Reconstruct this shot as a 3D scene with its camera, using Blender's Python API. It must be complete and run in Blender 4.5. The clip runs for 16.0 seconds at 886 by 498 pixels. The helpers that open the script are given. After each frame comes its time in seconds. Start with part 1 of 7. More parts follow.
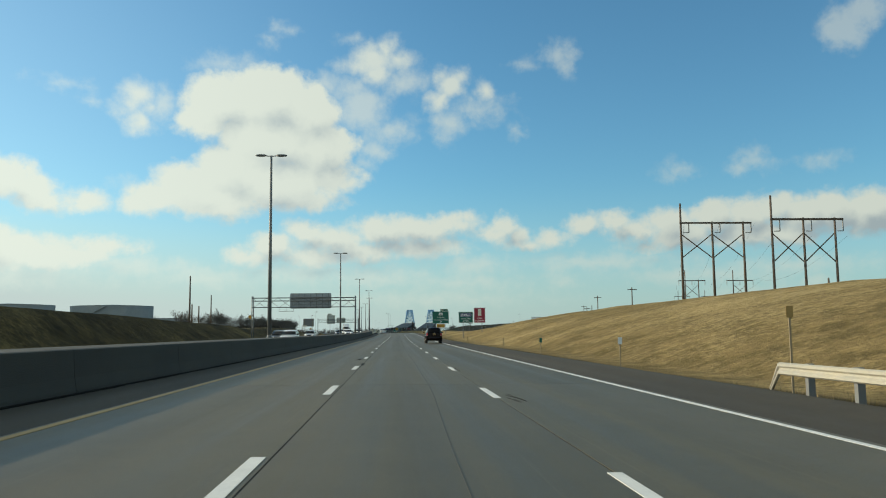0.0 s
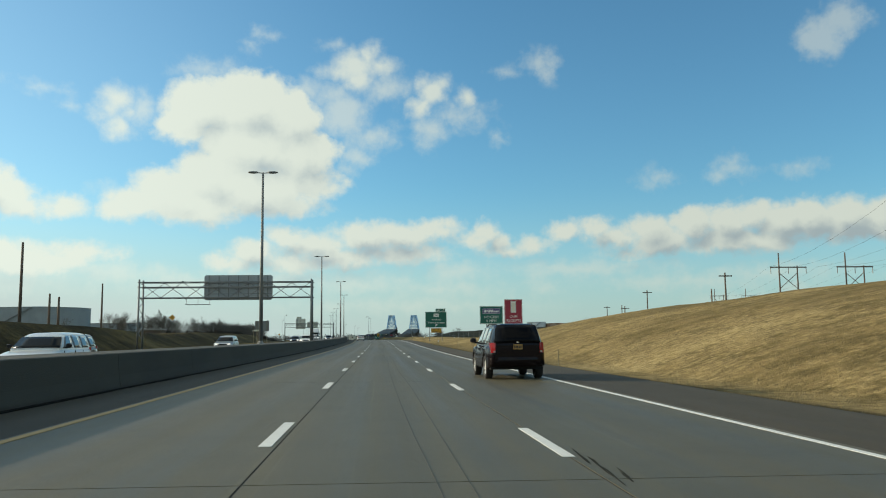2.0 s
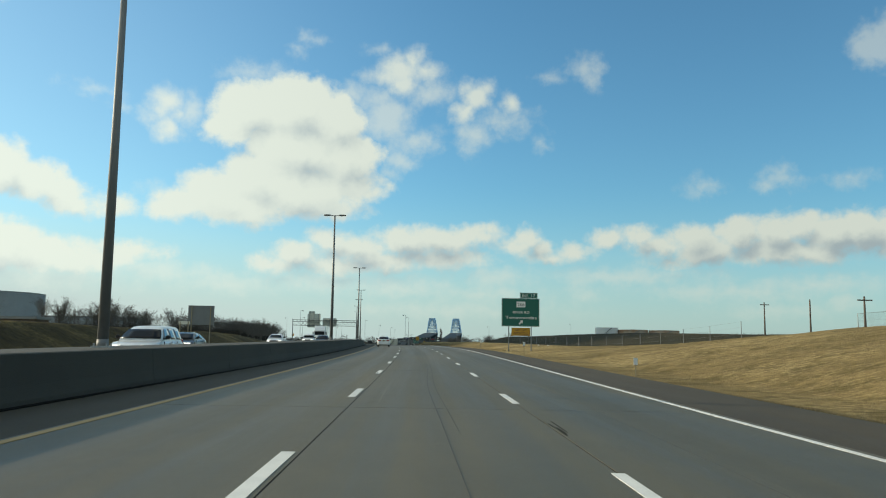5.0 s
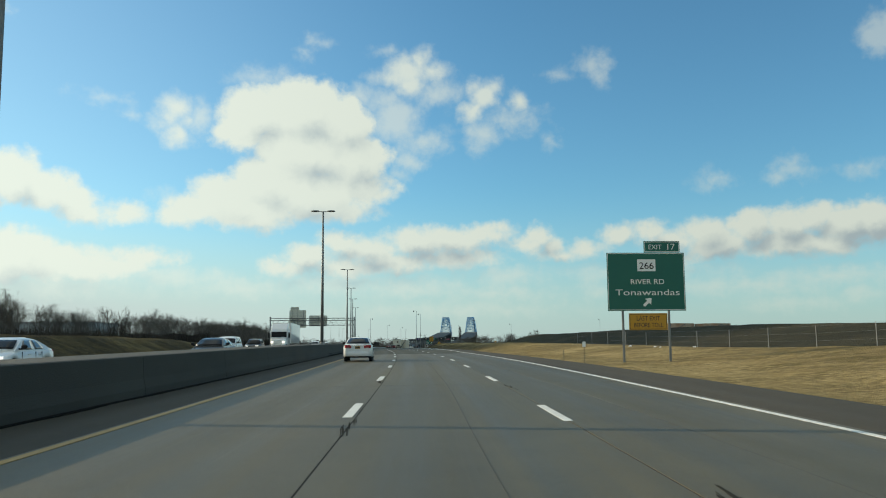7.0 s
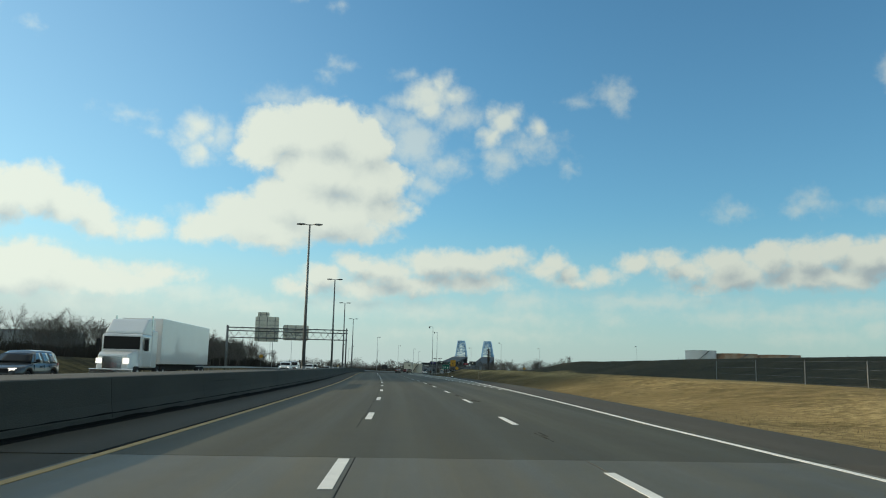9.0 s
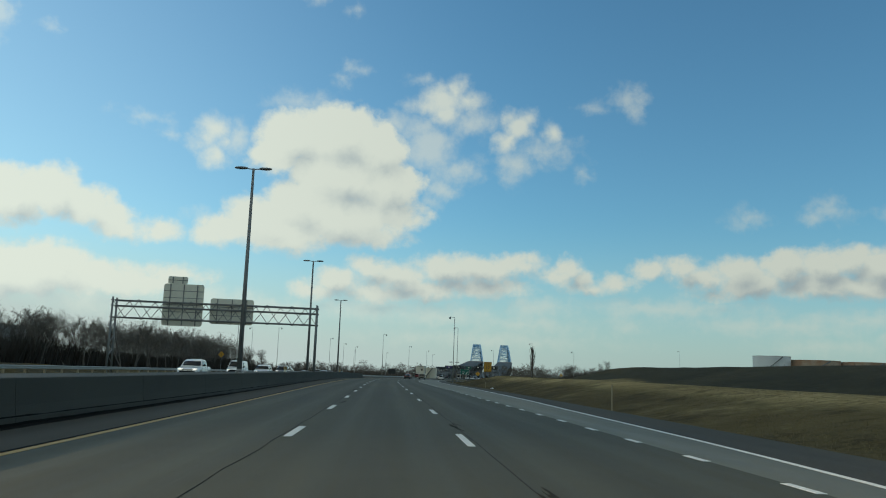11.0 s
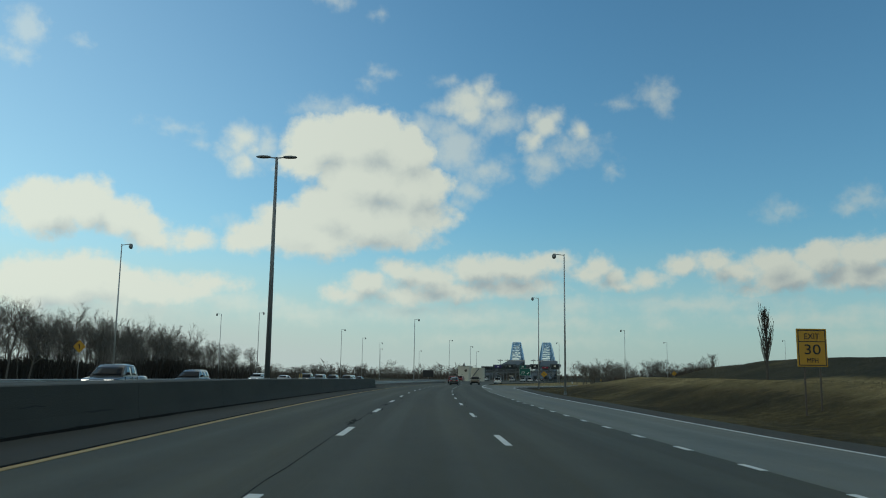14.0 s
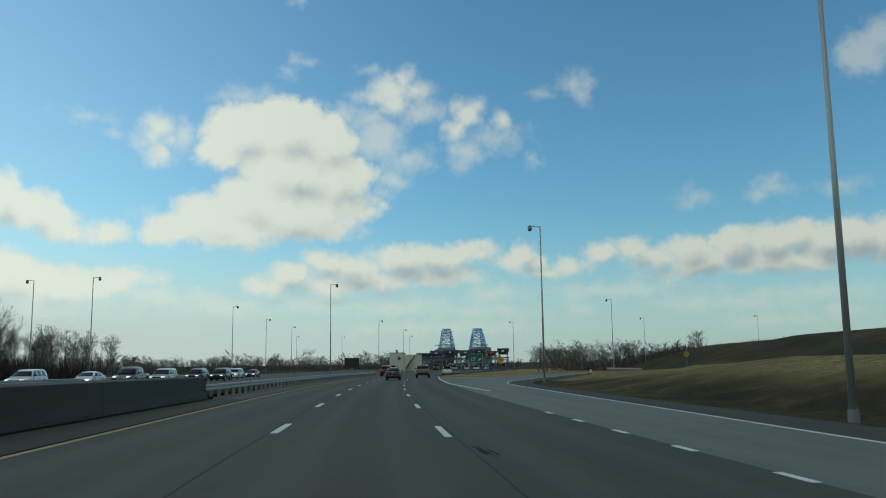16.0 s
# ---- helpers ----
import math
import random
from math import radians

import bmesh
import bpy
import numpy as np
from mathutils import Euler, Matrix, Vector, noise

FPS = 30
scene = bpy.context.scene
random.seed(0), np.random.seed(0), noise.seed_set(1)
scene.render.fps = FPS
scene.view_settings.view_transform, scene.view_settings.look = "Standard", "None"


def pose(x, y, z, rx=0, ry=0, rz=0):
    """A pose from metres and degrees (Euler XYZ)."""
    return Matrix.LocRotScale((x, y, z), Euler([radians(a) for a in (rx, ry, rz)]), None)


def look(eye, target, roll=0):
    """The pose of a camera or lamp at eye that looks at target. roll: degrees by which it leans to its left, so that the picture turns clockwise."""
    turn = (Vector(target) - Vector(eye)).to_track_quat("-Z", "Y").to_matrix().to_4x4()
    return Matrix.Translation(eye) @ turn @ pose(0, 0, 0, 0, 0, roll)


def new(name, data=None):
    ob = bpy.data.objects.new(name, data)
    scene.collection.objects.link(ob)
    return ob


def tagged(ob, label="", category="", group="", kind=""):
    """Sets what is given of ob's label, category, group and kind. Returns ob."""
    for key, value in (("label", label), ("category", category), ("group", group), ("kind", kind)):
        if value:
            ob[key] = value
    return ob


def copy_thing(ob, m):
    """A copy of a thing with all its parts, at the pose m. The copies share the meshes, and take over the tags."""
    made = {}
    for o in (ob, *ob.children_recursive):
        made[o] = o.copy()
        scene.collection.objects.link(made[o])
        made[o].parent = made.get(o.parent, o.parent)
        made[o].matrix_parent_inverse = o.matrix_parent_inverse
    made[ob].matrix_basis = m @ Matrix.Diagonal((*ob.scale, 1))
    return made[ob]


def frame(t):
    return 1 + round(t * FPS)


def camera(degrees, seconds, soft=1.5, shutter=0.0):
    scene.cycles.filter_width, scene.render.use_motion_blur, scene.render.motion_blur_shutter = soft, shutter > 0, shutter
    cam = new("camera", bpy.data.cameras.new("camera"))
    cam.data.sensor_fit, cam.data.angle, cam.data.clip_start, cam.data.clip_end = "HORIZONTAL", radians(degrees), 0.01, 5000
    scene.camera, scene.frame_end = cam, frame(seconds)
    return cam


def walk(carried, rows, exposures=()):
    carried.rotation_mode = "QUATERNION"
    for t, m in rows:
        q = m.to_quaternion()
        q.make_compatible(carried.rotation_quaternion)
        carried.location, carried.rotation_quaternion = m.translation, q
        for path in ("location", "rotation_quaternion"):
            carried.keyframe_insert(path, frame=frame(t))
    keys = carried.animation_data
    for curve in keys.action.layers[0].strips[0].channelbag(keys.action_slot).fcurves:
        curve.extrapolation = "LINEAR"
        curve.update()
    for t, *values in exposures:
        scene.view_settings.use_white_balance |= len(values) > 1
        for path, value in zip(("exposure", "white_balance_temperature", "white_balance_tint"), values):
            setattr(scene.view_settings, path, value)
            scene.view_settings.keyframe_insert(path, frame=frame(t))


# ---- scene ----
from itertools import product

# ================= camera and its way =================
cam = camera(56.8, 16.0, soft=1.05)
#   t      x        y        z      pitch   roll    yaw
PATH = [
    (0.0, -0.320, -2.336, 1.365, 5.887, 0.574, -3.377),
    (0.5, -0.375, 14.737, 1.408, 5.979, 0.033, -4.031),
    (1.0, -0.373, 31.856, 1.453, 6.021, -0.507, -4.687),
    (1.5, -0.359, 49.054, 1.498, 5.991, -0.030, -4.889),
    (2.0, -0.376, 66.280, 1.545, 6.322, 0.618, -4.678),
    (2.5, -0.286, 83.436, 1.595, 6.578, 0.324, -4.530),
    (3.0, -0.225, 100.516, 1.650, 6.236, 0.367, -3.559),
    (3.5, -0.195, 117.525, 1.709, 6.051, 0.174, -2.760),
    (4.0, -0.090, 134.483, 1.776, 6.364, -0.481, -2.350),
    (6.5, 0.323, 216.652, 2.399, 6.737, -0.398, -1.227),
    (7.0, 0.046, 233.186, 2.556, 6.647, 0.413, -1.024),
    (7.5, -0.365, 249.736, 2.717, 6.570, -0.480, -0.578),
    (8.0, -0.774, 266.283, 2.852, 7.540, -1.017, -0.217),
    (10.5, -3.513, 348.201, 3.116, 8.553, -1.777, -0.026),
    (11.0, -4.261, 364.501, 3.125, 8.608, -2.030, 0.731),
    (11.5, -5.348, 380.736, 3.128, 8.747, -2.011, 1.478),
    (12.0, -6.581, 396.881, 3.130, 9.296, -1.793, 1.881),
    (12.5, -8.074, 412.906, 3.130, 9.642, -1.674, 1.634),
    (13.0, -9.549, 428.814, 3.127, 9.387, -1.988, 2.325),
    (13.5, -10.931, 444.595, 3.113, 8.970, -1.960, 3.302),
    (14.0, -12.205, 460.210, 3.085, 8.647, -0.734, 3.030),
    (14.5, -13.363, 475.684, 3.044, 8.492, -0.220, 2.081),
    (15.0, -14.369, 491.037, 2.991, 8.198, 0.008, 0.990),
    (15.5, -15.352, 506.302, 2.928, 7.695, 0.501, -0.493),
    (16.0, -16.181, 521.546, 2.857, 7.900, 0.771, -2.104),
]
walk(cam, [(t, pose(x, y, z, 90 + p, r, w)) for t, x, y, z, p, r, w in PATH], exposures=[(0.0, -0.06), (1.0, -0.08), (2.3, 0.0), (8.2, 0.0), (10.3, -0.17), (12.0, -0.2), (14.5, -0.26), (15.5, -0.26), (16.0, -0.16)])

# ================= sky and sun =================
SUN_AZ, SUN_EL = -75.0, 16.8          # degrees right of straight ahead, degrees up
sun = new("sun", bpy.data.lights.new("sun", "SUN"))
sun.data.energy, sun.data.angle, sun.data.color = 4.8, radians(0.55), (1.0, 0.86, 0.63)
sx, sy = math.sin(radians(SUN_AZ)) * math.cos(radians(SUN_EL)), math.cos(radians(SUN_AZ)) * math.cos(radians(SUN_EL))
sun.matrix_world = look((60 * sx, 60 * sy, 60 * math.sin(radians(SUN_EL))), (0, 0, 0))

world = bpy.data.worlds.new("sky")
scene.world, world.use_nodes = world, True


class Graph:
    """A short way to write node trees."""

    def __init__(self, tree):
        self.tree = tree

    def node(self, kind, values=(), **settings):
        n = self.tree.nodes.new(kind)
        for key, value in settings.items():
            setattr(n, key, value)
        for slot, value in dict(values).items():
            if isinstance(value, bpy.types.NodeSocket):
                self.tree.links.new(value, n.inputs[slot])
            else:
                n.inputs[slot].default_value = value
        return n

    def math(self, op, a, b=0.0, c=0.0, clamp=False):
        return self.node("ShaderNodeMath", {0: a, 1: b, 2: c}, operation=op, use_clamp=clamp).outputs[0]

    def vec(self, op, a, b=(0, 0, 0), c=(0, 0, 0)):
        values = {0: a, 1: b}
        if op == "MULTIPLY_ADD":
            values[2] = c
        n = self.node("ShaderNodeVectorMath", values, operation=op)
        return n.outputs["Value"] if op == "LENGTH" else n.outputs["Vector"]

    def ramp(self, value, lo, hi, a=0.0, b=1.0, smooth=True):
        return self.node("ShaderNodeMapRange", {0: value, 1: lo, 2: hi, 3: a, 4: b},
                         interpolation_type="SMOOTHSTEP" if smooth else "LINEAR").outputs[0]

    def mix(self, fac, a, b, blend="MIX"):
        n = self.node("ShaderNodeMix", data_type="RGBA", blend_type=blend)
        for slot, value in ((0, fac), (6, a), (7, b)):
            if isinstance(value, bpy.types.NodeSocket):
                self.tree.links.new(value, n.inputs[slot])
            else:
                n.inputs[slot].default_value = value
        return n.outputs[2]

    def noise(self, vector, scale, detail=4.0, rough=0.55, **more):
        return self.node("ShaderNodeTexNoise", {"Vector": vector, "Scale": scale, "Detail": detail, "Roughness": rough, **more}).outputs[0]


# Clouds: each a few overlapping puffs in degrees (right, up, half width, half height)
CUMULUS = [(-12.0, 15.8, 2.39, 1.73), (-8.7, 16.0, 3.54, 2.12), (-6.2, 15.2, 2.31, 1.99), (-13.1, 14.4, 1.75, 1.05), (-8.5, 16.8, 2.45, 1.44), (-8.6, 13.3, 3.60, 2.00), (-5.4, 12.9, 2.47, 1.78), (-4.1, 13.3, 1.44, 1.01), (-11.3, 11.3, 2.38, 1.61), (-13.9, 10.2, 2.32, 1.22), (-16.1, 9.3, 1.68, 0.98), (-17.0, 8.6, 0.98, 0.60), (-12.4, 9.1, 3.40, 1.15), (-8.6, 10.4, 4.36, 1.71), (-4.6, 10.8, 2.22, 0.86), (-6.6, 9.3, 2.43, 0.66)]
LOBES = [(-1.4, 18.9, 1.63, 1.13), (-0.4, 19.5, 0.90, 0.83), (-2.7, 18.4, 1.30, 0.64), (-1.2, 17.9, 0.98, 0.91), (0.3, 18.8, 1.31, 0.64), (4.0, 17.2, 1.05, 1.03), (3.2, 16.1, 0.89, 0.85), (4.7, 17.9, 0.69, 0.53), (6.5, 16.7, 0.68, 0.76), (-17.4, 15.8, 1.13, 0.84), (-18.0, 15.0, 0.91, 0.59), (-17.2, 14.0, 0.95, 0.89), (-16.5, 14.9, 0.66, 0.44)]
TATTERS = [(-0.4, 14.0, 1.94, 0.93), (0.6, 14.2, 1.13, 0.78), (-1.3, 12.8, 1.13, 0.94), (-2.0, 11.8, 0.80, 0.67), (3.6, 13.5, 0.56, 0.47), (-2.3, 15.6, 2.18, 1.62), (-4.7, 17.1, 1.37, 0.76), (0.8, 17.4, 2.03, 0.99), (-3.1, 16.8, 1.78, 1.07), (6.0, 15.5, 2.17, 0.92), (3.8, 14.5, 1.21, 1.16), (-15.9, 15.2, 1.11, 1.11), (-11.4, 18.0, 2.33, 0.74), (-17.3, 10.0, 1.08, 0.52)]
SCRAPS = [(-21.7, 16.0, 1.24, 0.28), (-20.2, 15.0, 0.39, 0.22), (-8.1, 20.7, 0.80, 0.40), (-8.7, 20.1, 0.52, 0.33), (11.9, 19.0, 1.34, 0.89), (12.4, 18.2, 0.55, 0.67), (9.3, 18.5, 0.68, 0.45), (24.5, 11.1, 1.08, 0.79), (23.6, 10.6, 0.75, 0.51), (28.6, 10.7, 1.33, 0.49), (19.6, 10.8, 1.23, 0.60), (8.8, 14.0, 0.67, 0.58), (-12.4, 18.5, 0.50, 0.29), (-2.7, 20.1, 0.98, 0.37), (30.4, 18.7, 1.77, 1.47), (31.7, 19.4, 1.57, 1.18), (-31.4, 20.9, 1.14, 1.18), (-31.9, 19.3, 0.94, 0.66), (-28.3, 20.6, 0.47, 0.41), (-11.4, 25.3, 1.23, 0.61), (-7.9, 24.5, 0.58, 0.37)]
WEST = [(-27.1, 10.6, 1.94, 1.53), (-25.1, 9.9, 1.68, 1.27), (-23.5, 9.1, 1.52, 0.97), (-22.7, 8.6, 1.07, 0.69), (-20.6, 8.6, 1.28, 0.51), (-20.2, 9.0, 0.70, 0.37), (-29.5, 10.1, 2.38, 1.76), (-26.3, 6.1, 1.95, 1.26), (-27.5, 5.6, 2.45, 1.60), (-23.9, 5.3, 2.68, 1.15), (-19.3, 5.8, 1.82, 0.56), (-21.0, 5.3, 2.12, 0.66), (-29.6, 5.3, 2.35, 1.70)]
BANK = [(-6.1, 7.1, 2.04, 0.78), (-8.5, 6.1, 1.85, 0.97), (-10.0, 5.3, 1.61, 0.70), (-4.2, 6.5, 2.44, 0.98), (-0.7, 7.2, 2.47, 1.11), (1.7, 7.2, 2.47, 1.07), (3.8, 7.6, 2.07, 0.79), (5.0, 8.0, 1.11, 0.47), (-2.3, 5.8, 3.64, 0.83), (1.7, 6.0, 3.25, 0.75), (-5.4, 5.4, 3.21, 0.71), (7.9, 7.4, 1.06, 0.86), (6.9, 6.8, 1.26, 0.55), (8.7, 6.7, 0.86, 0.67), (9.4, 6.2, 2.02, 0.43), (11.0, 6.5, 1.62, 0.62)]
BANK_EAST = [(13.5, 7.4, 1.41, 0.77), (15.4, 7.5, 1.38, 0.84), (16.8, 6.9, 1.92, 0.84), (19.0, 7.4, 1.69, 1.01), (19.7, 6.6, 2.21, 1.12), (21.9, 7.5, 1.81, 1.18), (24.0, 7.6, 1.76, 1.16), (25.7, 8.0, 1.72, 0.97), (27.6, 7.4, 1.98, 1.41), (29.2, 7.4, 1.61, 1.46), (24.2, 6.4, 3.09, 0.98), (26.9, 6.2, 2.64, 0.78), (17.6, 5.7, 1.53, 0.45), (31.3, 7.2, 2.14, 1.57), (33.9, 7.1, 2.39, 1.59)]
WISPS = [(11.8, 3.6, 0.99, 0.35), (28.0, 3.0, 0.91, 0.46), (24.0, 2.5, 2.07, 0.36), (4.8, 3.5, 2.44, 0.47), (5.6, 4.7, 2.05, 0.55), (-1.5, 4.0, 3.35, 0.55), (-6.6, 4.3, 3.30, 0.70), (-12.7, 3.9, 2.61, 0.54), (-24.2, 3.9, 3.56, 0.57), (-17.5, 4.6, 2.85, 0.52), (14.5, 4.8, 4.12, 0.42), (21.0, 3.7, 3.84, 0.44), (26.8, 4.1, 3.05, 0.39), (2.5, 2.4, 4.72, 0.39)]


def build_sky(g):
    for n in list(g.tree.nodes):
        g.tree.nodes.remove(n)
    way = g.node("ShaderNodeTexCoord").outputs["Generated"]
    sep = g.node("ShaderNodeSeparateXYZ", {0: way}).outputs
    right = g.math("MULTIPLY", g.math("ARCTAN2", sep[0], sep[1]), 57.2958)
    up = g.math("MULTIPLY", g.math("ARCSINE", sep[2]), 57.2958)
    flat = g.node("ShaderNodeCombineXYZ", {0: right, 1: up, 2: 0.0}).outputs[0]
    warp = g.node("ShaderNodeTexNoise", {"Vector": flat, "Scale": 0.8, "Detail": 4.0, "Roughness": 0.55}).outputs["Color"]
    bent = g.vec("MULTIPLY_ADD", g.vec("SUBTRACT", warp, (0.5, 0.5, 0.5)), (1.5, 1.1, 0.0), flat)

    def depth(p, puffs):
        """How deep, in degrees, a spot lies within the puffs."""
        deep = None
        for x, y, a, b in puffs:
            d = g.vec("LENGTH", g.vec("MULTIPLY_ADD", p, (1 / a, 1 / b, 0), (-x / a, -y / b, 0)))
            d = g.math("MULTIPLY_ADD", d, -min(a, b), min(a, b))
            deep = d if deep is None else g.math("SMOOTH_MAX", deep, d, 0.35)
        return deep

    def curl(p):
        """Billows, in degrees: large rounds with fine tatters on them."""
        return g.math("ADD", g.math("MULTIPLY_ADD", g.noise(p, 0.75, 3.0, 0.5), 1.3, -0.65), g.math("MULTIPLY_ADD", g.noise(p, 2.6, 5.0, 0.6), 0.55, -0.275))

    here = curl(flat)
    bank = g.math("MAXIMUM", depth(bent, BANK), depth(bent, BANK_EAST))
    body = g.math("MAXIMUM", g.math("MAXIMUM", depth(bent, CUMULUS), depth(bent, WEST)), g.math("SUBTRACT", bank, 0.2))
    lobes = depth(bent, LOBES)
    # how deep in cloud the way to the sun lies, and the relief of the billows
    behind = g.math("MAXIMUM", g.math("MULTIPLY", depth(g.vec("ADD", bent, (-0.9, 1.5, 0)), CUMULUS + WEST), 0.82), g.math("MULTIPLY", depth(g.vec("ADD", bent, (-0.45, 1.0, 0)), BANK + BANK_EAST), 1.9))
    relief = g.math("SUBTRACT", curl(g.vec("ADD", flat, (-0.5, 0.6, 0))), here)
    thin = g.math("MULTIPLY_ADD", here, 1.1, depth(bent, SCRAPS))
    tatters = g.math("MULTIPLY_ADD", here, 1.2, depth(bent, TATTERS))
    wisp = g.math("ADD", here, depth(bent, WISPS))
    elsewhere = g.math("MULTIPLY", g.ramp(g.math("ABSOLUTE", right), 40.0, 52.0), g.math("SUBTRACT", g.noise(flat, 0.07, 6.0, 0.6), 0.44))
    overhead = g.math("MULTIPLY", g.ramp(up, 30.0, 42.0), g.math("SUBTRACT", g.noise(way, 2.2, 6.0, 0.6), 0.45))
    cover = g.ramp(g.math("MULTIPLY_ADD", here, 0.75, body), -0.5, 0.34)
    cover = g.math("MAXIMUM", cover, g.math("MULTIPLY", g.ramp(g.math("MULTIPLY_ADD", here, 0.75, lobes), -0.5, 0.85), 0.9))
    cover = g.math("MAXIMUM", cover, g.math("MULTIPLY", g.ramp(tatters, -0.5, 1.2), 0.62))
    cover = g.math("MAXIMUM", cover, g.math("MULTIPLY", g.ramp(thin, -0.4, 0.9), 0.5))
    cover = g.math("MAXIMUM", cover, g.math("MULTIPLY", g.ramp(wisp, -0.6, 0.7), 0.58))
    cover = g.math("MAXIMUM", cover, g.math("MULTIPLY", g.ramp(g.math("MAXIMUM", elsewhere, overhead), 0.0, 0.16), 0.9))
    low = g.ramp(up, -0.5, 12.0, 1.0, 0.0)                                     # thickening air near the horizon
    cover = g.math("MULTIPLY", g.math("MULTIPLY", cover, g.ramp(up, -1.0, 6.0, 0.5, 1.0)), 0.97)
    # sunlit tops against grey undersides
    behind = g.math("MULTIPLY_ADD", g.math("MAXIMUM", body, 0.0), -0.62, behind)
    shade = g.ramp(g.math("MULTIPLY_ADD", relief, 0.32, behind), -0.15, 1.95)
    lit = g.mix(shade, (0.80, 0.865, 0.755, 1), (0.44, 0.53, 0.545, 1))
    sunward = g.ramp(right, -40.0, 25.0, 1.08, 0.80)
    lit = g.mix(1.0, lit, g.node("ShaderNodeCombineColor", {0: sunward, 1: sunward, 2: sunward}).outputs[0], "MULTIPLY")
    air = g.node("ShaderNodeTexSky", sky_type="NISHITA", sun_disc=False, sun_elevation=radians(SUN_EL), sun_rotation=radians(SUN_AZ),
                 altitude=180.0, air_density=1.0, dust_density=0.7, ozone_density=2.0).outputs[0]
    air = g.mix(1.0, air, (SKY_GAIN[0], SKY_GAIN[1], SKY_GAIN[2], 1), "MULTIPLY")
    veil = g.ramp(right, -42.0, 34.0, 1.2, 0.99)
    air = g.mix(1.0, air, g.node("ShaderNodeCombineColor", {0: veil, 1: veil, 2: veil}).outputs[0], "MULTIPLY")
    thick = g.math("ADD", g.math("MULTIPLY", g.math("POWER", low, 1.5), g.ramp(right, -25.0, 28.0, 0.95, 0.66)), g.math("MULTIPLY", g.ramp(up, 0.0, 40.0, 1.0, 0.35), g.ramp(right, -48.0, 8.0, 0.42, 0.0)), clamp=True)
    far = g.mix(g.ramp(right, -25.0, 24.0), (0.57, 0.685, 0.65, 1), (0.45, 0.57, 0.595, 1))
    haze = g.mix(thick, air, far)
    total = g.mix(cover, haze, lit)
    back = g.node("ShaderNodeBackground", {0: total, 1: 1.0})
    out = g.node("ShaderNodeOutputWorld")
    g.tree.links.new(back.outputs[0], out.inputs[0])


SKY_GAIN = (0.0865, 0.1455, 0.156)
build_sky(Graph(world.node_tree))

# ================= materials =================
def material(name, colour, rough=0.7, metal=0.0, vary=0.18, coarse=0.6, fine=9.0, bump=0.0, bump_scale=40.0, tint=None, per_piece=0.0, stretch=(1, 1, 1), coat=0.0):
    m = bpy.data.materials.new(name)
    m.use_nodes = True
    g = Graph(m.node_tree)
    bsdf = m.node_tree.nodes["Principled BSDF"]
    place = g.node("ShaderNodeMapping", {0: g.node("ShaderNodeTexCoord").outputs["Object"], 3: stretch}).outputs[0]
    big = g.noise(place, coarse, 5.0, 0.6)
    small = g.noise(place, fine, 5.0, 0.65)
    f = g.math("ADD", g.math("MULTIPLY", g.math("SUBTRACT", big, 0.5), 2.0 * vary), g.math("MULTIPLY", g.math("SUBTRACT", small, 0.5), 1.5 * vary))
    f = g.math("ADD", f, 1.0)
    if per_piece:
        rnd = g.node("ShaderNodeObjectInfo").outputs["Random"]
        f = g.math("MULTIPLY", f, g.ramp(rnd, 0.0, 1.0, 1.0 - per_piece, 1.0 + per_piece, smooth=False))
    base = g.mix(g.ramp(big, 0.38, 0.66), (*colour, 1), (*(tint or colour), 1))
    grey = g.node("ShaderNodeCombineColor", {0: f, 1: f, 2: f}).outputs[0]
    col = g.mix(1.0, base, grey, "MULTIPLY")
    m.node_tree.links.new(col, bsdf.inputs["Base Color"])
    bsdf.inputs["Metallic"].default_value = metal
    bsdf.inputs["Coat Weight"].default_value = coat
    m.node_tree.links.new(g.math("ADD", rough - 0.06, g.math("MULTIPLY", small, 0.12)), bsdf.inputs["Roughness"])
    if bump:
        b = g.node("ShaderNodeBump", {"Height": g.noise(place, bump_scale, 4.0, 0.6), "Strength": bump, "Distance": 0.03})
        m.node_tree.links.new(b.outputs[0], bsdf.inputs["Normal"])
    return m


def glow(name, colour, strength):
    m = bpy.data.materials.new(name)
    m.use_nodes = True
    b = m.node_tree.nodes["Principled BSDF"]
    b.inputs["Base Color"].default_value = (*colour, 1)
    b.inputs["Emission Color"].default_value = (*colour, 1)
    b.inputs["Emission Strength"].default_value = strength
    return m


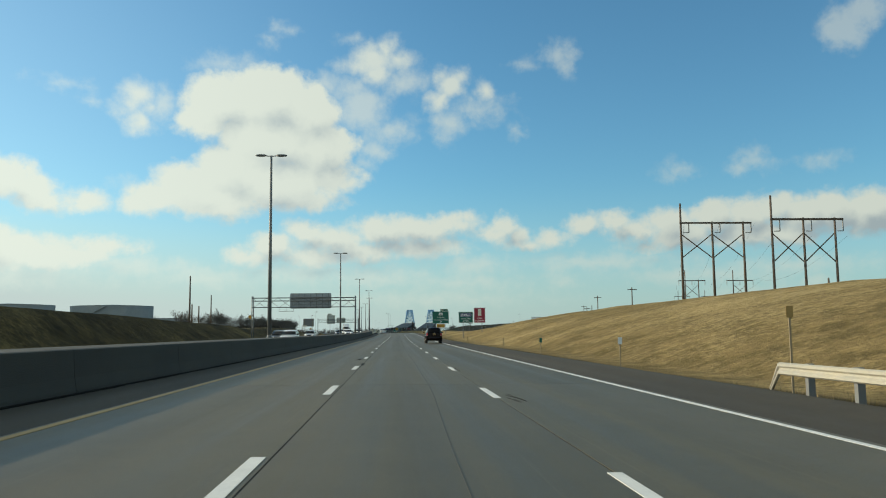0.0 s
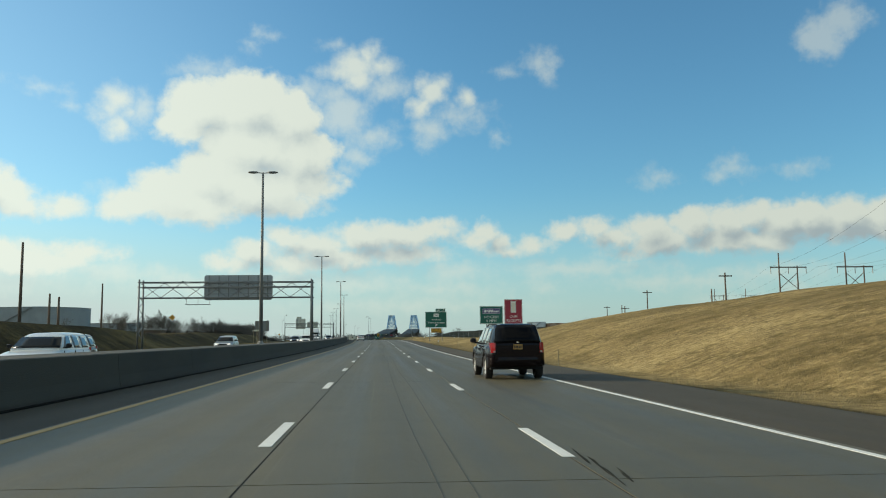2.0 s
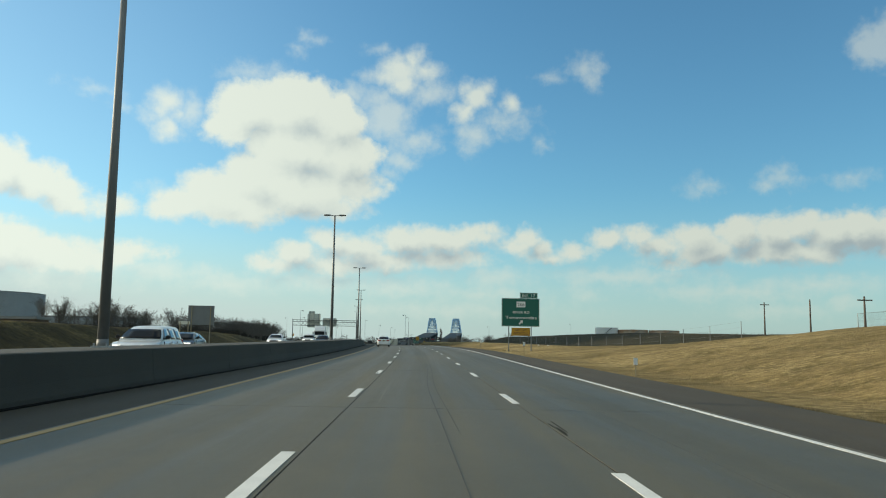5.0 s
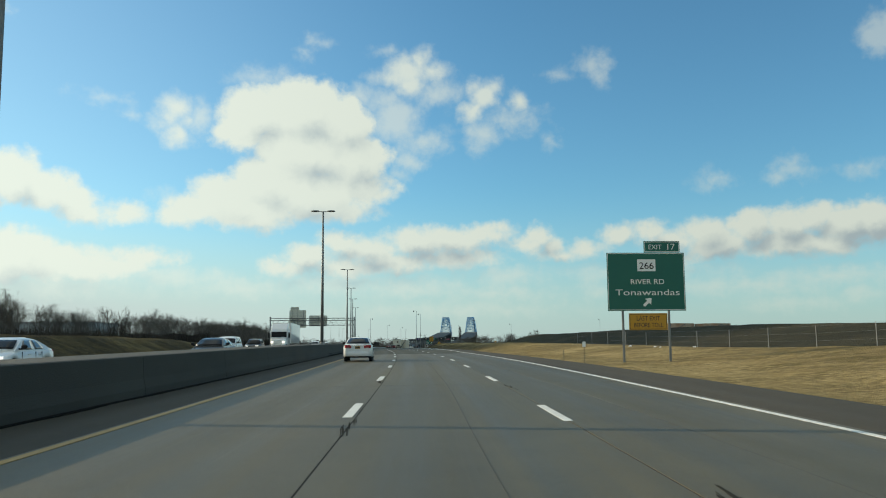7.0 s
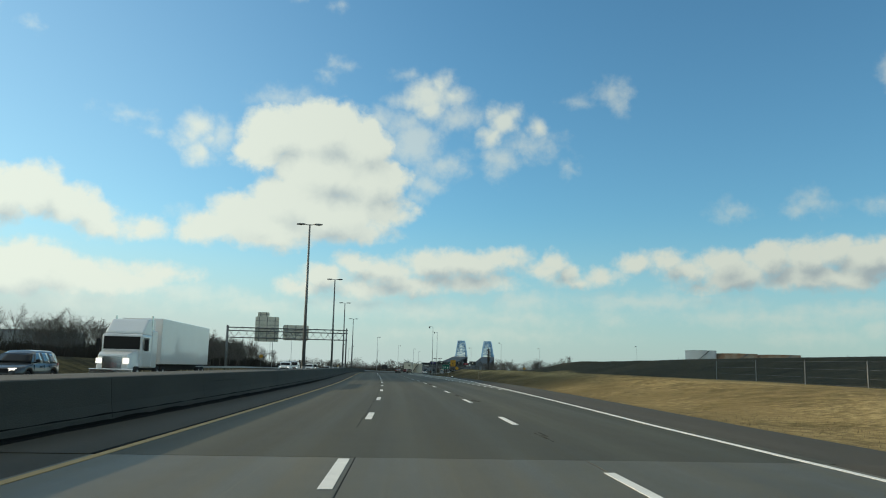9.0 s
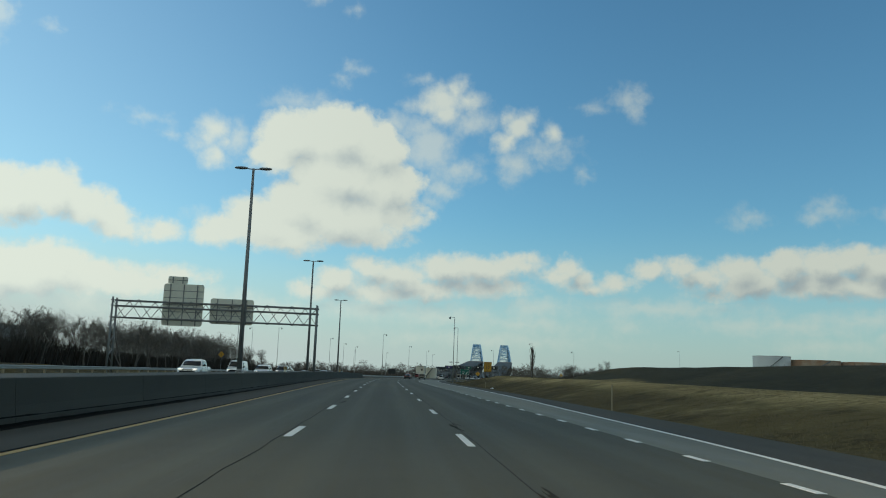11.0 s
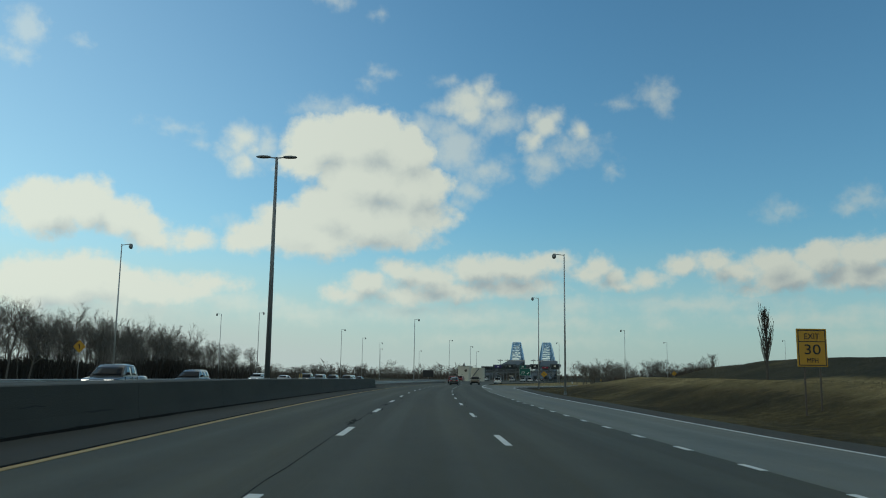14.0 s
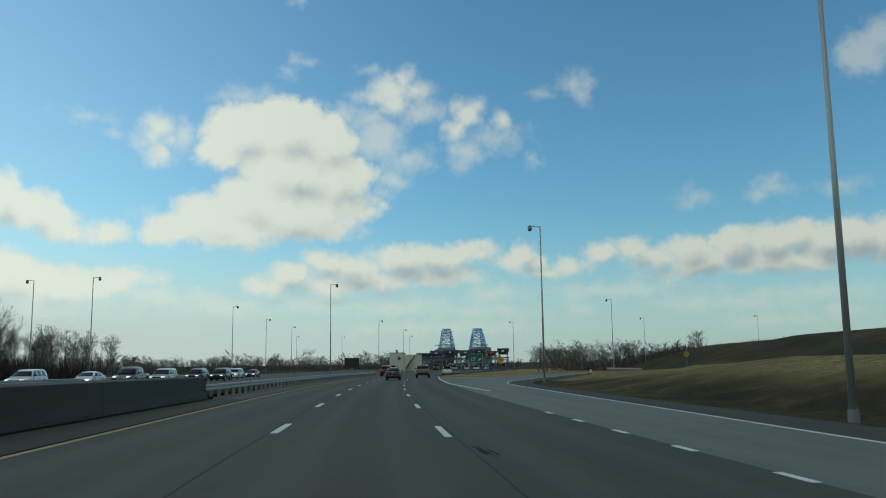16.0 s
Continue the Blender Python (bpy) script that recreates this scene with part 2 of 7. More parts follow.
def road_material(name, colour, rough, tracks, centre, streaks, per_piece=0.0, grain=26.0):
    """Paving in road coordinates: wheel tracks, an oil-dark lane centre, long streaks, blotches and grain."""
    m = bpy.data.materials.new(name)
    m.use_nodes = True
    g = Graph(m.node_tree)
    bsdf = m.node_tree.nodes["Principled BSDF"]
    coords = g.node("ShaderNodeTexCoord").outputs
    uv = coords["UV"]
    across = g.node("ShaderNodeSeparateXYZ", {0: uv}).outputs[0]
    lane = g.math("MULTIPLY", g.math("ABSOLUTE", g.math("SUBTRACT", g.math("FRACT", g.math("DIVIDE", g.math("ADD", across, 12.705), 3.63)), 0.5)), 3.63)
    track = g.ramp(g.math("ABSOLUTE", g.math("SUBTRACT", lane, 0.88)), 0.05, 0.55, 1.0, 0.0)
    mid = g.ramp(lane, 0.05, 0.5, 1.0, 0.0)
    patchy = g.noise(g.vec("MULTIPLY", uv, (0.35, 0.035, 1)), 1.0, 4.0, 0.55)
    long = g.noise(g.vec("MULTIPLY", uv, (2.6, 0.03, 1)), 1.0, 5.0, 0.6)
    hair = g.noise(g.vec("MULTIPLY", uv, (17.0, 0.05, 1)), 1.0, 2.0, 0.5)
    blotch = g.noise(uv, 0.9, 5.0, 0.65)
    fine = g.noise(coords["Object"], grain, 4.0, 0.7)

    def swing(a, k):
        return g.math("MULTIPLY", g.math("SUBTRACT", a, 0.5), k)

    f = g.math("ADD", 1.0, swing(long, streaks * 1.5))
    for term in (swing(patchy, 0.85), swing(blotch, 0.45), swing(fine, 0.6), g.math("MULTIPLY", g.ramp(hair, 0.62, 0.75), streaks * 0.5),
                 g.math("MULTIPLY", g.math("MULTIPLY", track, g.ramp(patchy, 0.3, 0.7, 0.5, 1.2)), tracks), g.math("MULTIPLY", g.math("MULTIPLY", mid, long), centre)):
        f = g.math("ADD", f, term)
    if per_piece:
        f = g.math("MULTIPLY", f, g.ramp(g.node("ShaderNodeObjectInfo").outputs["Random"], 0.0, 1.0, 1.0 - per_piece, 1.0 + per_piece, smooth=False))
    bsdf.inputs["Specular IOR Level"].default_value = 0.36
    warm = g.mix(g.ramp(patchy, 0.35, 0.65), (*colour, 1), (colour[0] * 1.06, colour[1] * 0.99, colour[2] * 0.9, 1))
    m.node_tree.links.new(g.mix(1.0, warm, g.node("ShaderNodeCombineColor", {0: f, 1: f, 2: f}).outputs[0], "MULTIPLY"), bsdf.inputs["Base Color"])
    m.node_tree.links.new(g.math("ADD", g.math("ADD", rough, swing(long, 0.25)), g.math("MULTIPLY", track, -0.05)), bsdf.inputs["Roughness"])
    b = g.node("ShaderNodeBump", {"Height": g.noise(coords["Object"], 55.0, 4.0, 0.6), "Strength": 0.3, "Distance": 0.02})
    m.node_tree.links.new(b.outputs[0], bsdf.inputs["Normal"])
    return m


def land_material():
    """Winter grass with straw, olive and brown growth; the weed and berm masks say where rough dark growth takes over.
    Their shares also imitate cloud shade past y 330 and a sunlit slope past y 590.
    """
    m = bpy.data.materials.new("dry winter grass")
    m.use_nodes = True
    g = Graph(m.node_tree)
    bsdf = m.node_tree.nodes["Principled BSDF"]
    p = g.node("ShaderNodeTexCoord").outputs["Object"]
    wide, clump, tuft, blade = g.noise(p, 0.05, 5.0, 0.6), g.noise(p, 0.45, 5.0, 0.62), g.noise(p, 2.2, 5.0, 0.7), g.noise(p, 11.0, 4.0, 0.7)

    def tone(lo, mid, hi):
        c = g.mix(g.ramp(clump, 0.36, 0.62), (*lo, 1), (*mid, 1))
        c = g.mix(g.ramp(g.math("ADD", g.math("MULTIPLY", wide, 0.5), g.math("MULTIPLY", tuft, 0.5)), 0.46, 0.64), c, (*hi, 1))
        f = g.math("ADD", g.math("ADD", 0.62, g.math("MULTIPLY", wide, 0.7)), g.math("ADD", g.math("MULTIPLY", g.math("SUBTRACT", tuft, 0.5), 1.0), g.math("MULTIPLY", g.math("SUBTRACT", blade, 0.5), 1.1)))
        return g.mix(1.0, c, g.node("ShaderNodeCombineColor", {0: f, 1: f, 2: f}).outputs[0], "MULTIPLY")

    def mask(name, spread):
        a = g.node("ShaderNodeAttribute", attribute_name=name).outputs["Fac"]
        n = g.math("ADD", g.math("MULTIPLY", g.math("SUBTRACT", clump, 0.5), spread), g.math("MULTIPLY", g.math("SUBTRACT", tuft, 0.5), spread))
        return g.ramp(g.math("ADD", a, n), 0.3, 0.7)

    grass = tone((0.175, 0.13, 0.05), (0.295, 0.215, 0.088), (0.43, 0.325, 0.15))
    patch = g.ramp(g.noise(p, 0.17, 4.0, 0.6), 0.38, 0.62, 0.68, 1.22)
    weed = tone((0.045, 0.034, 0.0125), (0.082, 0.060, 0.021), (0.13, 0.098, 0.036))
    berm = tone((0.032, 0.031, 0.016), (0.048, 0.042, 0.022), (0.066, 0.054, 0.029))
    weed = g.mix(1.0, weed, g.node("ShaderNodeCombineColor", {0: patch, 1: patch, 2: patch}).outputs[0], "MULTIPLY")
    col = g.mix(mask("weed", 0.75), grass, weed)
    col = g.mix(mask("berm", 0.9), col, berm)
    m.node_tree.links.new(col, bsdf.inputs["Base Color"])
    bsdf.inputs["Roughness"].default_value = 0.95
    bsdf.inputs["Specular IOR Level"].default_value = 0.15
    rise = g.math("ADD", g.math("MULTIPLY", clump, 1.0), g.math("ADD", g.math("MULTIPLY", tuft, 0.6), g.math("MULTIPLY", blade, 0.25)))
    b = g.node("ShaderNodeBump", {"Height": rise, "Strength": 1.0, "Distance": 0.5})
    m.node_tree.links.new(b.outputs[0], bsdf.inputs["Normal"])
    return m


M_SLAB = road_material("worn concrete pavement", (0.092, 0.084, 0.0525), 0.57, -0.12, -0.2, 0.5, 0.05)
M_ASPHALT = road_material("grey asphalt", (0.048, 0.0475, 0.0295), 0.74, 0.12, -0.12, 0.34)
M_GORE = road_material("pale ramp concrete", (0.124, 0.123, 0.094), 0.62, -0.06, -0.08, 0.3)
M_SHOULDER = road_material("shoulder asphalt", (0.054, 0.0475, 0.034), 0.9, 0.0, 0.0, 0.4, grain=14.0)
M_INNER = road_material("inner shoulder asphalt", (0.045, 0.0425, 0.0325), 0.9, 0.0, 0.0, 0.4, grain=14.0)
M_JOINT = material("bitumen joint", (0.03, 0.03, 0.03), 0.8)
M_SCUFF = material("broken dark joint filler", (0.032, 0.031, 0.025), 0.9, vary=0.4, coarse=3.0, fine=18.0)
M_NEAR_BLACK = material("near-black road strip", (0.008, 0.0082, 0.0075), 0.95, vary=0.4, coarse=2.0, fine=18.0)
M_STAIN = material("dark water stain on concrete", (0.020, 0.020, 0.017), 0.85, vary=0.5, coarse=3.0, fine=14.0)
for m in (M_NEAR_BLACK, M_JOINT, M_SCUFF):
    m.node_tree.nodes["Principled BSDF"].inputs["Specular IOR Level"].default_value = 0.06
M_CRACK = material("sealed crack", (0.048, 0.050, 0.044), 0.8)
M_WHITE_LINE = material("worn white road paint", (0.66, 0.66, 0.62), 0.7, vary=0.22, coarse=2.0, fine=30.0)
M_YELLOW_LINE = material("worn yellow road paint", (0.36, 0.235, 0.075), 0.7, vary=0.22, coarse=1.5, fine=30.0)
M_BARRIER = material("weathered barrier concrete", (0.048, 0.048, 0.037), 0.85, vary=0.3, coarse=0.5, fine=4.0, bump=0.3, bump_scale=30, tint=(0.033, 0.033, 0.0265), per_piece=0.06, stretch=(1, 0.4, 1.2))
M_GRASS = land_material()
M_STRAW = material("dry straw-coloured blades", (0.30, 0.235, 0.11), 0.9, vary=0.4, coarse=0.3, fine=2.0, tint=(0.17, 0.13, 0.055))
M_WEED = material("rough brown weeds", (0.10, 0.075, 0.036), 0.95, vary=0.5, coarse=0.25, fine=2.5, bump=1.0, bump_scale=5.0, tint=(0.075, 0.062, 0.028))
M_STEEL = material("galvanised steel", (0.38, 0.39, 0.38), 0.5, metal=0.6, vary=0.12, coarse=1.0, fine=12.0)
M_DULL = material("weathered grey steel", (0.20, 0.205, 0.20), 0.6, metal=0.4, vary=0.16, coarse=1.2, fine=12.0)
M_PANEL = material("dull blue-grey sign back", (0.34, 0.36, 0.365), 0.6, metal=0.2, vary=0.2, coarse=0.7, fine=5.0)
M_SIGNBACK = material("unpainted aluminium sign back", (0.66, 0.64, 0.53), 0.6, metal=0.0, vary=0.14, coarse=0.8, fine=6.0)
M_GREEN = material("green sign sheeting", (0.006, 0.112, 0.080), 0.5, vary=0.08, coarse=0.8, fine=8.0)
M_RED = material("dark red sign sheeting", (0.30, 0.022, 0.045), 0.5, vary=0.08, coarse=0.8, fine=8.0)
M_AMBER = material("amber sign sheeting", (0.50, 0.255, 0.015), 0.5, vary=0.08, coarse=0.8, fine=8.0)
M_SIGNWHITE = material("white sign sheeting", (0.78, 0.78, 0.74), 0.5, vary=0.05)
M_PURPLE = material("dark purple sign panel", (0.05, 0.035, 0.16), 0.5, vary=0.05)
M_BLACK = material("black paint", (0.02, 0.02, 0.02), 0.6, vary=0.1)
M_WOOD = material("tarred timber pole", (0.11, 0.085, 0.065), 0.9, vary=0.3, coarse=1.0, fine=14.0, stretch=(6, 6, 0.4), bump=0.3)
M_POST = material("grey weathered post", (0.30, 0.24, 0.15), 0.85, vary=0.25, coarse=2.0, fine=14.0)
M_RAIL = material("pale weathered rail steel", (0.46, 0.43, 0.34), 0.6, metal=0.1, vary=0.25, coarse=0.8, fine=8.0, tint=(0.36, 0.35, 0.30))
M_BARK = material("bare winter bark", (0.125, 0.11, 0.092), 0.95, vary=0.3, coarse=0.6, fine=8.0)
M_POPLAR = material("dark bare bark", (0.075, 0.062, 0.05), 0.95, vary=0.3, coarse=0.6, fine=8.0)
M_SCRUB = material("winter scrub", (0.085, 0.066, 0.048), 0.95, vary=0.35, coarse=0.3, fine=4.0)
# undergrowth colour darkened to imitate its backlit side
M_UNDER = material("dense undergrowth in backlit tone", (0.040, 0.033, 0.025), 0.95, vary=0.4, coarse=0.3, fine=4.0)
M_TANK = material("white tank plate", (0.66, 0.66, 0.63), 0.6, vary=0.1, coarse=0.15, fine=2.0)
M_RUST = material("rusty tank plate", (0.36, 0.20, 0.11), 0.8, vary=0.25, coarse=0.15, fine=2.0, tint=(0.42, 0.33, 0.24))
M_BRIDGE = material("light blue bridge paint", (0.16, 0.33, 0.50), 0.6, vary=0.12, coarse=0.2, fine=2.0)
M_BRIDGE_DARK = material("dark bridge approach steel", (0.040, 0.052, 0.058), 0.8, vary=0.2, coarse=0.2, fine=2.0)
M_PLAZA = material("grey toll canopy steel", (0.085, 0.098, 0.10), 0.6, vary=0.15, coarse=0.4, fine=4.0)
M_CREAM = material("cream metal cladding", (0.62, 0.56, 0.44), 0.7, vary=0.08, coarse=0.4, fine=5.0)
M_CABLE = material("black cable", (0.03, 0.03, 0.03), 0.7)

# ================= building helpers =================
def bm_box(bm, x0, x1, y0, y1, z0, z1, m=None):
    v = [bm.verts.new((x, y, z)) for x, y, z in product((x0, x1), (y0, y1), (z0, z1))]
    if m is not None:
        for w in v:
            w.co = m @ w.co
    for f in ((0, 1, 3, 2), (4, 6, 7, 5), (0, 4, 5, 1), (2, 3, 7, 6), (0, 2, 6, 4), (1, 5, 7, 3)):
        bm.faces.new([v[i] for i in f])


def bm_tube(bm, a, b, r0, r1=None, seg=8, caps=True):
    a, b = Vector(a), Vector(b)
    r1 = r0 if r1 is None else r1
    turn = (b - a).to_track_quat("Z", "Y").to_matrix()
    rings = []
    for p, r in ((a, r0), (b, r1)):
        rings.append([bm.verts.new(p + turn @ Vector((r * math.cos(2 * math.pi * k / seg), r * math.sin(2 * math.pi * k / seg), 0))) for k in range(seg)])
    for k in range(seg):
        bm.faces.new((rings[0][k], rings[0][(k + 1) % seg], rings[1][(k + 1) % seg], rings[1][k]))
    if caps:
        bm.faces.new(list(reversed(rings[0])))
        bm.faces.new(rings[1])


def bm_bar(bm, a, b, w, h):
    """A straight bar of rectangular section from a to b."""
    a, b = Vector(a), Vector(b)
    d = b - a
    bm_box(bm, -w / 2, w / 2, -h / 2, h / 2, 0, d.length, Matrix.Translation(a) @ d.to_track_quat("Z", "Y").to_matrix().to_4x4())


def bm_loft(bm, rings, close=True, caps=True):
    rows = [[bm.verts.new(p) for p in ring] for ring in rings]
    n = len(rows[0])
    for a, b in zip(rows, rows[1:]):
        for k in range(n if close else n - 1):
            bm.faces.new((a[k], a[(k + 1) % n], b[(k + 1) % n], b[k]))
    if caps and close:
        bm.faces.new(list(reversed(rows[0])))
        bm.faces.new(rows[-1])


def mesh_of(name, bm, mat, smooth=False):
    bmesh.ops.recalc_face_normals(bm, faces=bm.faces)
    me = bpy.data.meshes.new(name)
    bm.to_mesh(me)
    bm.free()
    me.materials.append(mat)
    if smooth:
        for p in me.polygons:
            p.use_smooth = True
    return me


def part(name, bm, mat, parent=None, label="", smooth=False, bevel=0.0):
    ob = new(name, bm if isinstance(bm, bpy.types.Mesh) else mesh_of(name, bm, mat, smooth))
    if parent is not None:
        ob.parent = parent
    if label:
        tagged(ob, label)
    if bevel:
        b = ob.modifiers.new("edge", "BEVEL")
        b.width, b.segments, b.limit_method = bevel, 2, "ANGLE"
    return ob


def thing(name, m, label, category, group=""):
    ob = new(name)
    ob.empty_display_size = 0.3
    ob.matrix_basis = m
    return tagged(ob, label, category, group)


def letters(text, height, mat, parent, x, z, y=-0.012, name="lettering", width=None):
    """Raised lettering on a sign face that looks along -y, centred at x with its foot at z."""
    cu = bpy.data.curves.new(name, "FONT")
    cu.body, cu.size, cu.align_x, cu.extrude = text, height * 1.38, "CENTER", 0.004
    tmp = bpy.data.objects.new(name, cu)
    scene.collection.objects.link(tmp)
    bpy.context.view_layer.update()
    me = bpy.data.meshes.new_from_object(tmp.evaluated_get(bpy.context.evaluated_depsgraph_get()))
    bpy.data.objects.remove(tmp)
    me.materials.clear()
    me.materials.append(mat)
    xs = [v.co.x for v in me.vertices]
    k = width / (max(xs) - min(xs)) if width else 1.0
    me.transform(Matrix(((k, 0, 0, x), (0, 0, -1, y), (0, 1, 0, z), (0, 0, 0, 1))))
    # one mesh a character: faces that hang together, joined with those above or below them
    bm = bmesh.new()
    bm.from_mesh(me)
    left, signs = set(bm.faces), []
    while left:
        island, queue = set(), [left.pop()]
        while queue:
            f = queue.pop()
            island.add(f)
            for v in f.verts:
                for n in v.link_faces:
                    if n in left:
                        left.discard(n)
                        queue.append(n)
        cs = [v.co.x for f in island for v in f.verts]
        signs.append([min(cs), max(cs), [[tuple(v.co) for v in f.verts] for f in island]])
    bm.free()
    for lo, hi, faces in sorted(signs, key=lambda s: (s[0], s[1])):
        bm = bmesh.new()
        for corners in faces:
            bm.faces.new([bm.verts.new(c) for c in corners])
        bmesh.ops.remove_doubles(bm, verts=bm.verts, dist=1e-5)
        part("letter", bm, mat, parent)


# ================= the road's line =================
KNOTS = np.arange(-54.8, 900.0, 60.0)
BEND = (1.06, 0.242, -0.6, -0.583, 0.445, 4.047, 6.391, 4.015, 0.138, -3.498, -6.363, -7.374, -7.212, -6.395, -5.0, -3.0)
GRADE = (0.159, 2.555, 2.723, 3.708, 8.609, 9.915, 2.743, 0.264, -0.119, -3.478, -5.755, -6.148, -5.452, -4.214, -2.0, 0.0)
CROSS = (0.0055, 0.0074, 0.0065, 0.0082, 0.0031, -0.0099, -0.004, -0.0093, 0.006, 0.022, 0.0123, 0.0063, 0.0052, 0.005, 0.005, 0.005)
LINE_S = np.arange(-60.0, 1100.0, 4.0)
LINE_T = np.cumsum(np.interp(LINE_S, KNOTS, BEND)) * 4e-4
LINE_T -= np.interp(5.2, LINE_S, LINE_T)
LINE_X, LINE_Y, LINE_Z = np.cumsum(-np.sin(LINE_T)) * 4, np.cumsum(np.cos(LINE_T)) * 4, np.cumsum(np.interp(LINE_S, KNOTS, GRADE)) * 4e-3
LINE_X, LINE_Y, LINE_Z = [a - np.interp(5.2, LINE_S, a) for a in (LINE_X, LINE_Y, LINE_Z)]
LINE_Y += 5.2


def line(s):
    """x, y, z and heading of the road's middle at s metres."""
    x, y, z, t = [float(np.interp(s, LINE_S, a)) for a in (LINE_X, LINE_Y, LINE_Z, LINE_T)]
    if s < -60 or s > 1096:
        d = s + 60 if s < -60 else s - 1096
        x, y = x - d * math.sin(t), y + d * math.cos(t)
    return x, y, z, t


def at(s, u, z=0.0, paved=False):
    x, y, zz, t = line(s)
    return Vector((x + u * math.cos(t), y + u * math.sin(t), zz + z - (float(np.interp(s, KNOTS, CROSS)) * u if paved else 0)))


def stand(s, u, z=0.0, turn=0.0, paved=False):
    """A pose on the road's line, facing along it."""
    return Matrix.Translation(at(s, u, z, paved)) @ Matrix.Rotation(line(s)[3] + radians(turn), 4, "Z")

# ================= ground =================
def ramp_at(s, *pairs):
    return float(np.interp(s, [p[0] for p in pairs], [p[1] for p in pairs]))


def edge_line(s):
    """Where the white right edge line runs."""
    return ramp_at(s, (320, 5.4), (345, 6.0), (360, 6.4), (372, 6.8), (382, 7.4), (400, 7.95), (412, 8.45), (442, 9.2), (465, 9.75), (500, 9.85), (537, 9.8), (550, 10.2), (575, 10.6), (590, 10.7), (598, 11.2), (606, 12.6), (620, 16.2), (640, 21.6), (670, 29.6), (704, 39.0))


def pave_edge(s):
    return ramp_at(s, (0, 8.6), (250, 7.9), (320, 7.9), (360, 9.0), (415, 10.5), (480, 12.0), (530, 12.2), (590, 12.6), (598, 13.6), (606, 15.4), (620, 19.2), (640, 24.6), (670, 32.4), (704, 42.0))


def ground_height(s, u):
    """Height of the land over the road's middle, u metres to its right."""
    wave = 0.35 * noise.noise((s * 0.03, u * 0.05, 3.0)) + 0.12 * noise.noise((s * 0.13, u * 0.2, 7.0))
    if -34 < u < 2:
        base = -0.35 if u > -23 else -0.35 + 0.03 * noise.noise((s * 0.1, u, 1.0))
        return base
    if u >= 2:
        e = pave_edge(s)
        if u < e + 0.6:
            return -0.32 if u < e - 0.3 else -0.22
        crest = ramp_at(s, (-100, 5.6), (60, 6.0), (140, 6.2), (185, 5.5), (215, 4.0), (250, 2.3), (275, 1.1), (300, 0.45), (330, 0.35), (380, 1.0), (440, 1.2), (490, 1.25), (510, 1.45), (540, 1.6), (575, 1.75), (610, 0.9), (680, 0.0), (760, 0.0))
        foot = ramp_at(s, (0, 13.0), (230, 13.2), (300, 15.0), (400, e + 2.5), (600, e + 2.5))
        top = ramp_at(s, (0, 50.0), (220, 50.0), (300, 30.0), (380, 20.5), (520, 20.5), (600, 30.0))
        dip = ramp_at(s, (0, -0.65), (300, -0.75), (400, -0.35), (600, -0.3))
        if u < foot:
            z = -0.22 + (dip + 0.22) * (u - e - 0.6) / max(foot - e - 0.6, 0.1)
        elif u < top:
            k = (u - foot) / (top - foot)
            swell = ramp_at(s, (230, 1.9), (290, 1.15))
            z = dip + (crest - dip) * (1 - (1 - k) ** swell)
        else:
            z = crest - 0.02 * min(u - top, 40)
        berm = ramp_at(s, (180, 0.0), (260, 2.4), (330, 3.3), (400, 4.3), (450, 5.1), (524, 5.6), (600, 5.9), (645, 6.7), (760, 7.0), (850, 4.5), (900, 0.0))
        inner = ramp_at(s, (250, 40.0), (390, 42.0), (450, 58.0), (560, 58.0), (630, 46.0), (670, 46.0), (704, 54.0), (800, 54.0))
        rise = max(0.0, min(1.0, (u - inner) / 26.0)) * (1.0 if u < 230 else max(0.0, 1 - (u - 230) / 80))
        z = max(z, -0.5) * (1 - rise) + rise * (berm + 0.25 * z)
        return z + wave * min(1.0, (u - e) / 8.0) * ramp_at(s, (250, 1.0), (330, 0.35), (600, 0.35))
    # west of the other carriageway
    crest = ramp_at(s, (-100, 4.6), (80, 4.4), (150, 3.7), (220, 2.2), (300, 2.3), (380, 2.1), (440, 0.8), (600, 0.2))
    k = min(1.0, (-u - 34) / 6.0)
    return -0.35 + (crest + 0.35) * (0.85 * k + 0.15 * k * k * (3 - 2 * k)) * (1 if u > -220 else max(0.0, 1 - (-u - 220) / 200)) + wave * k


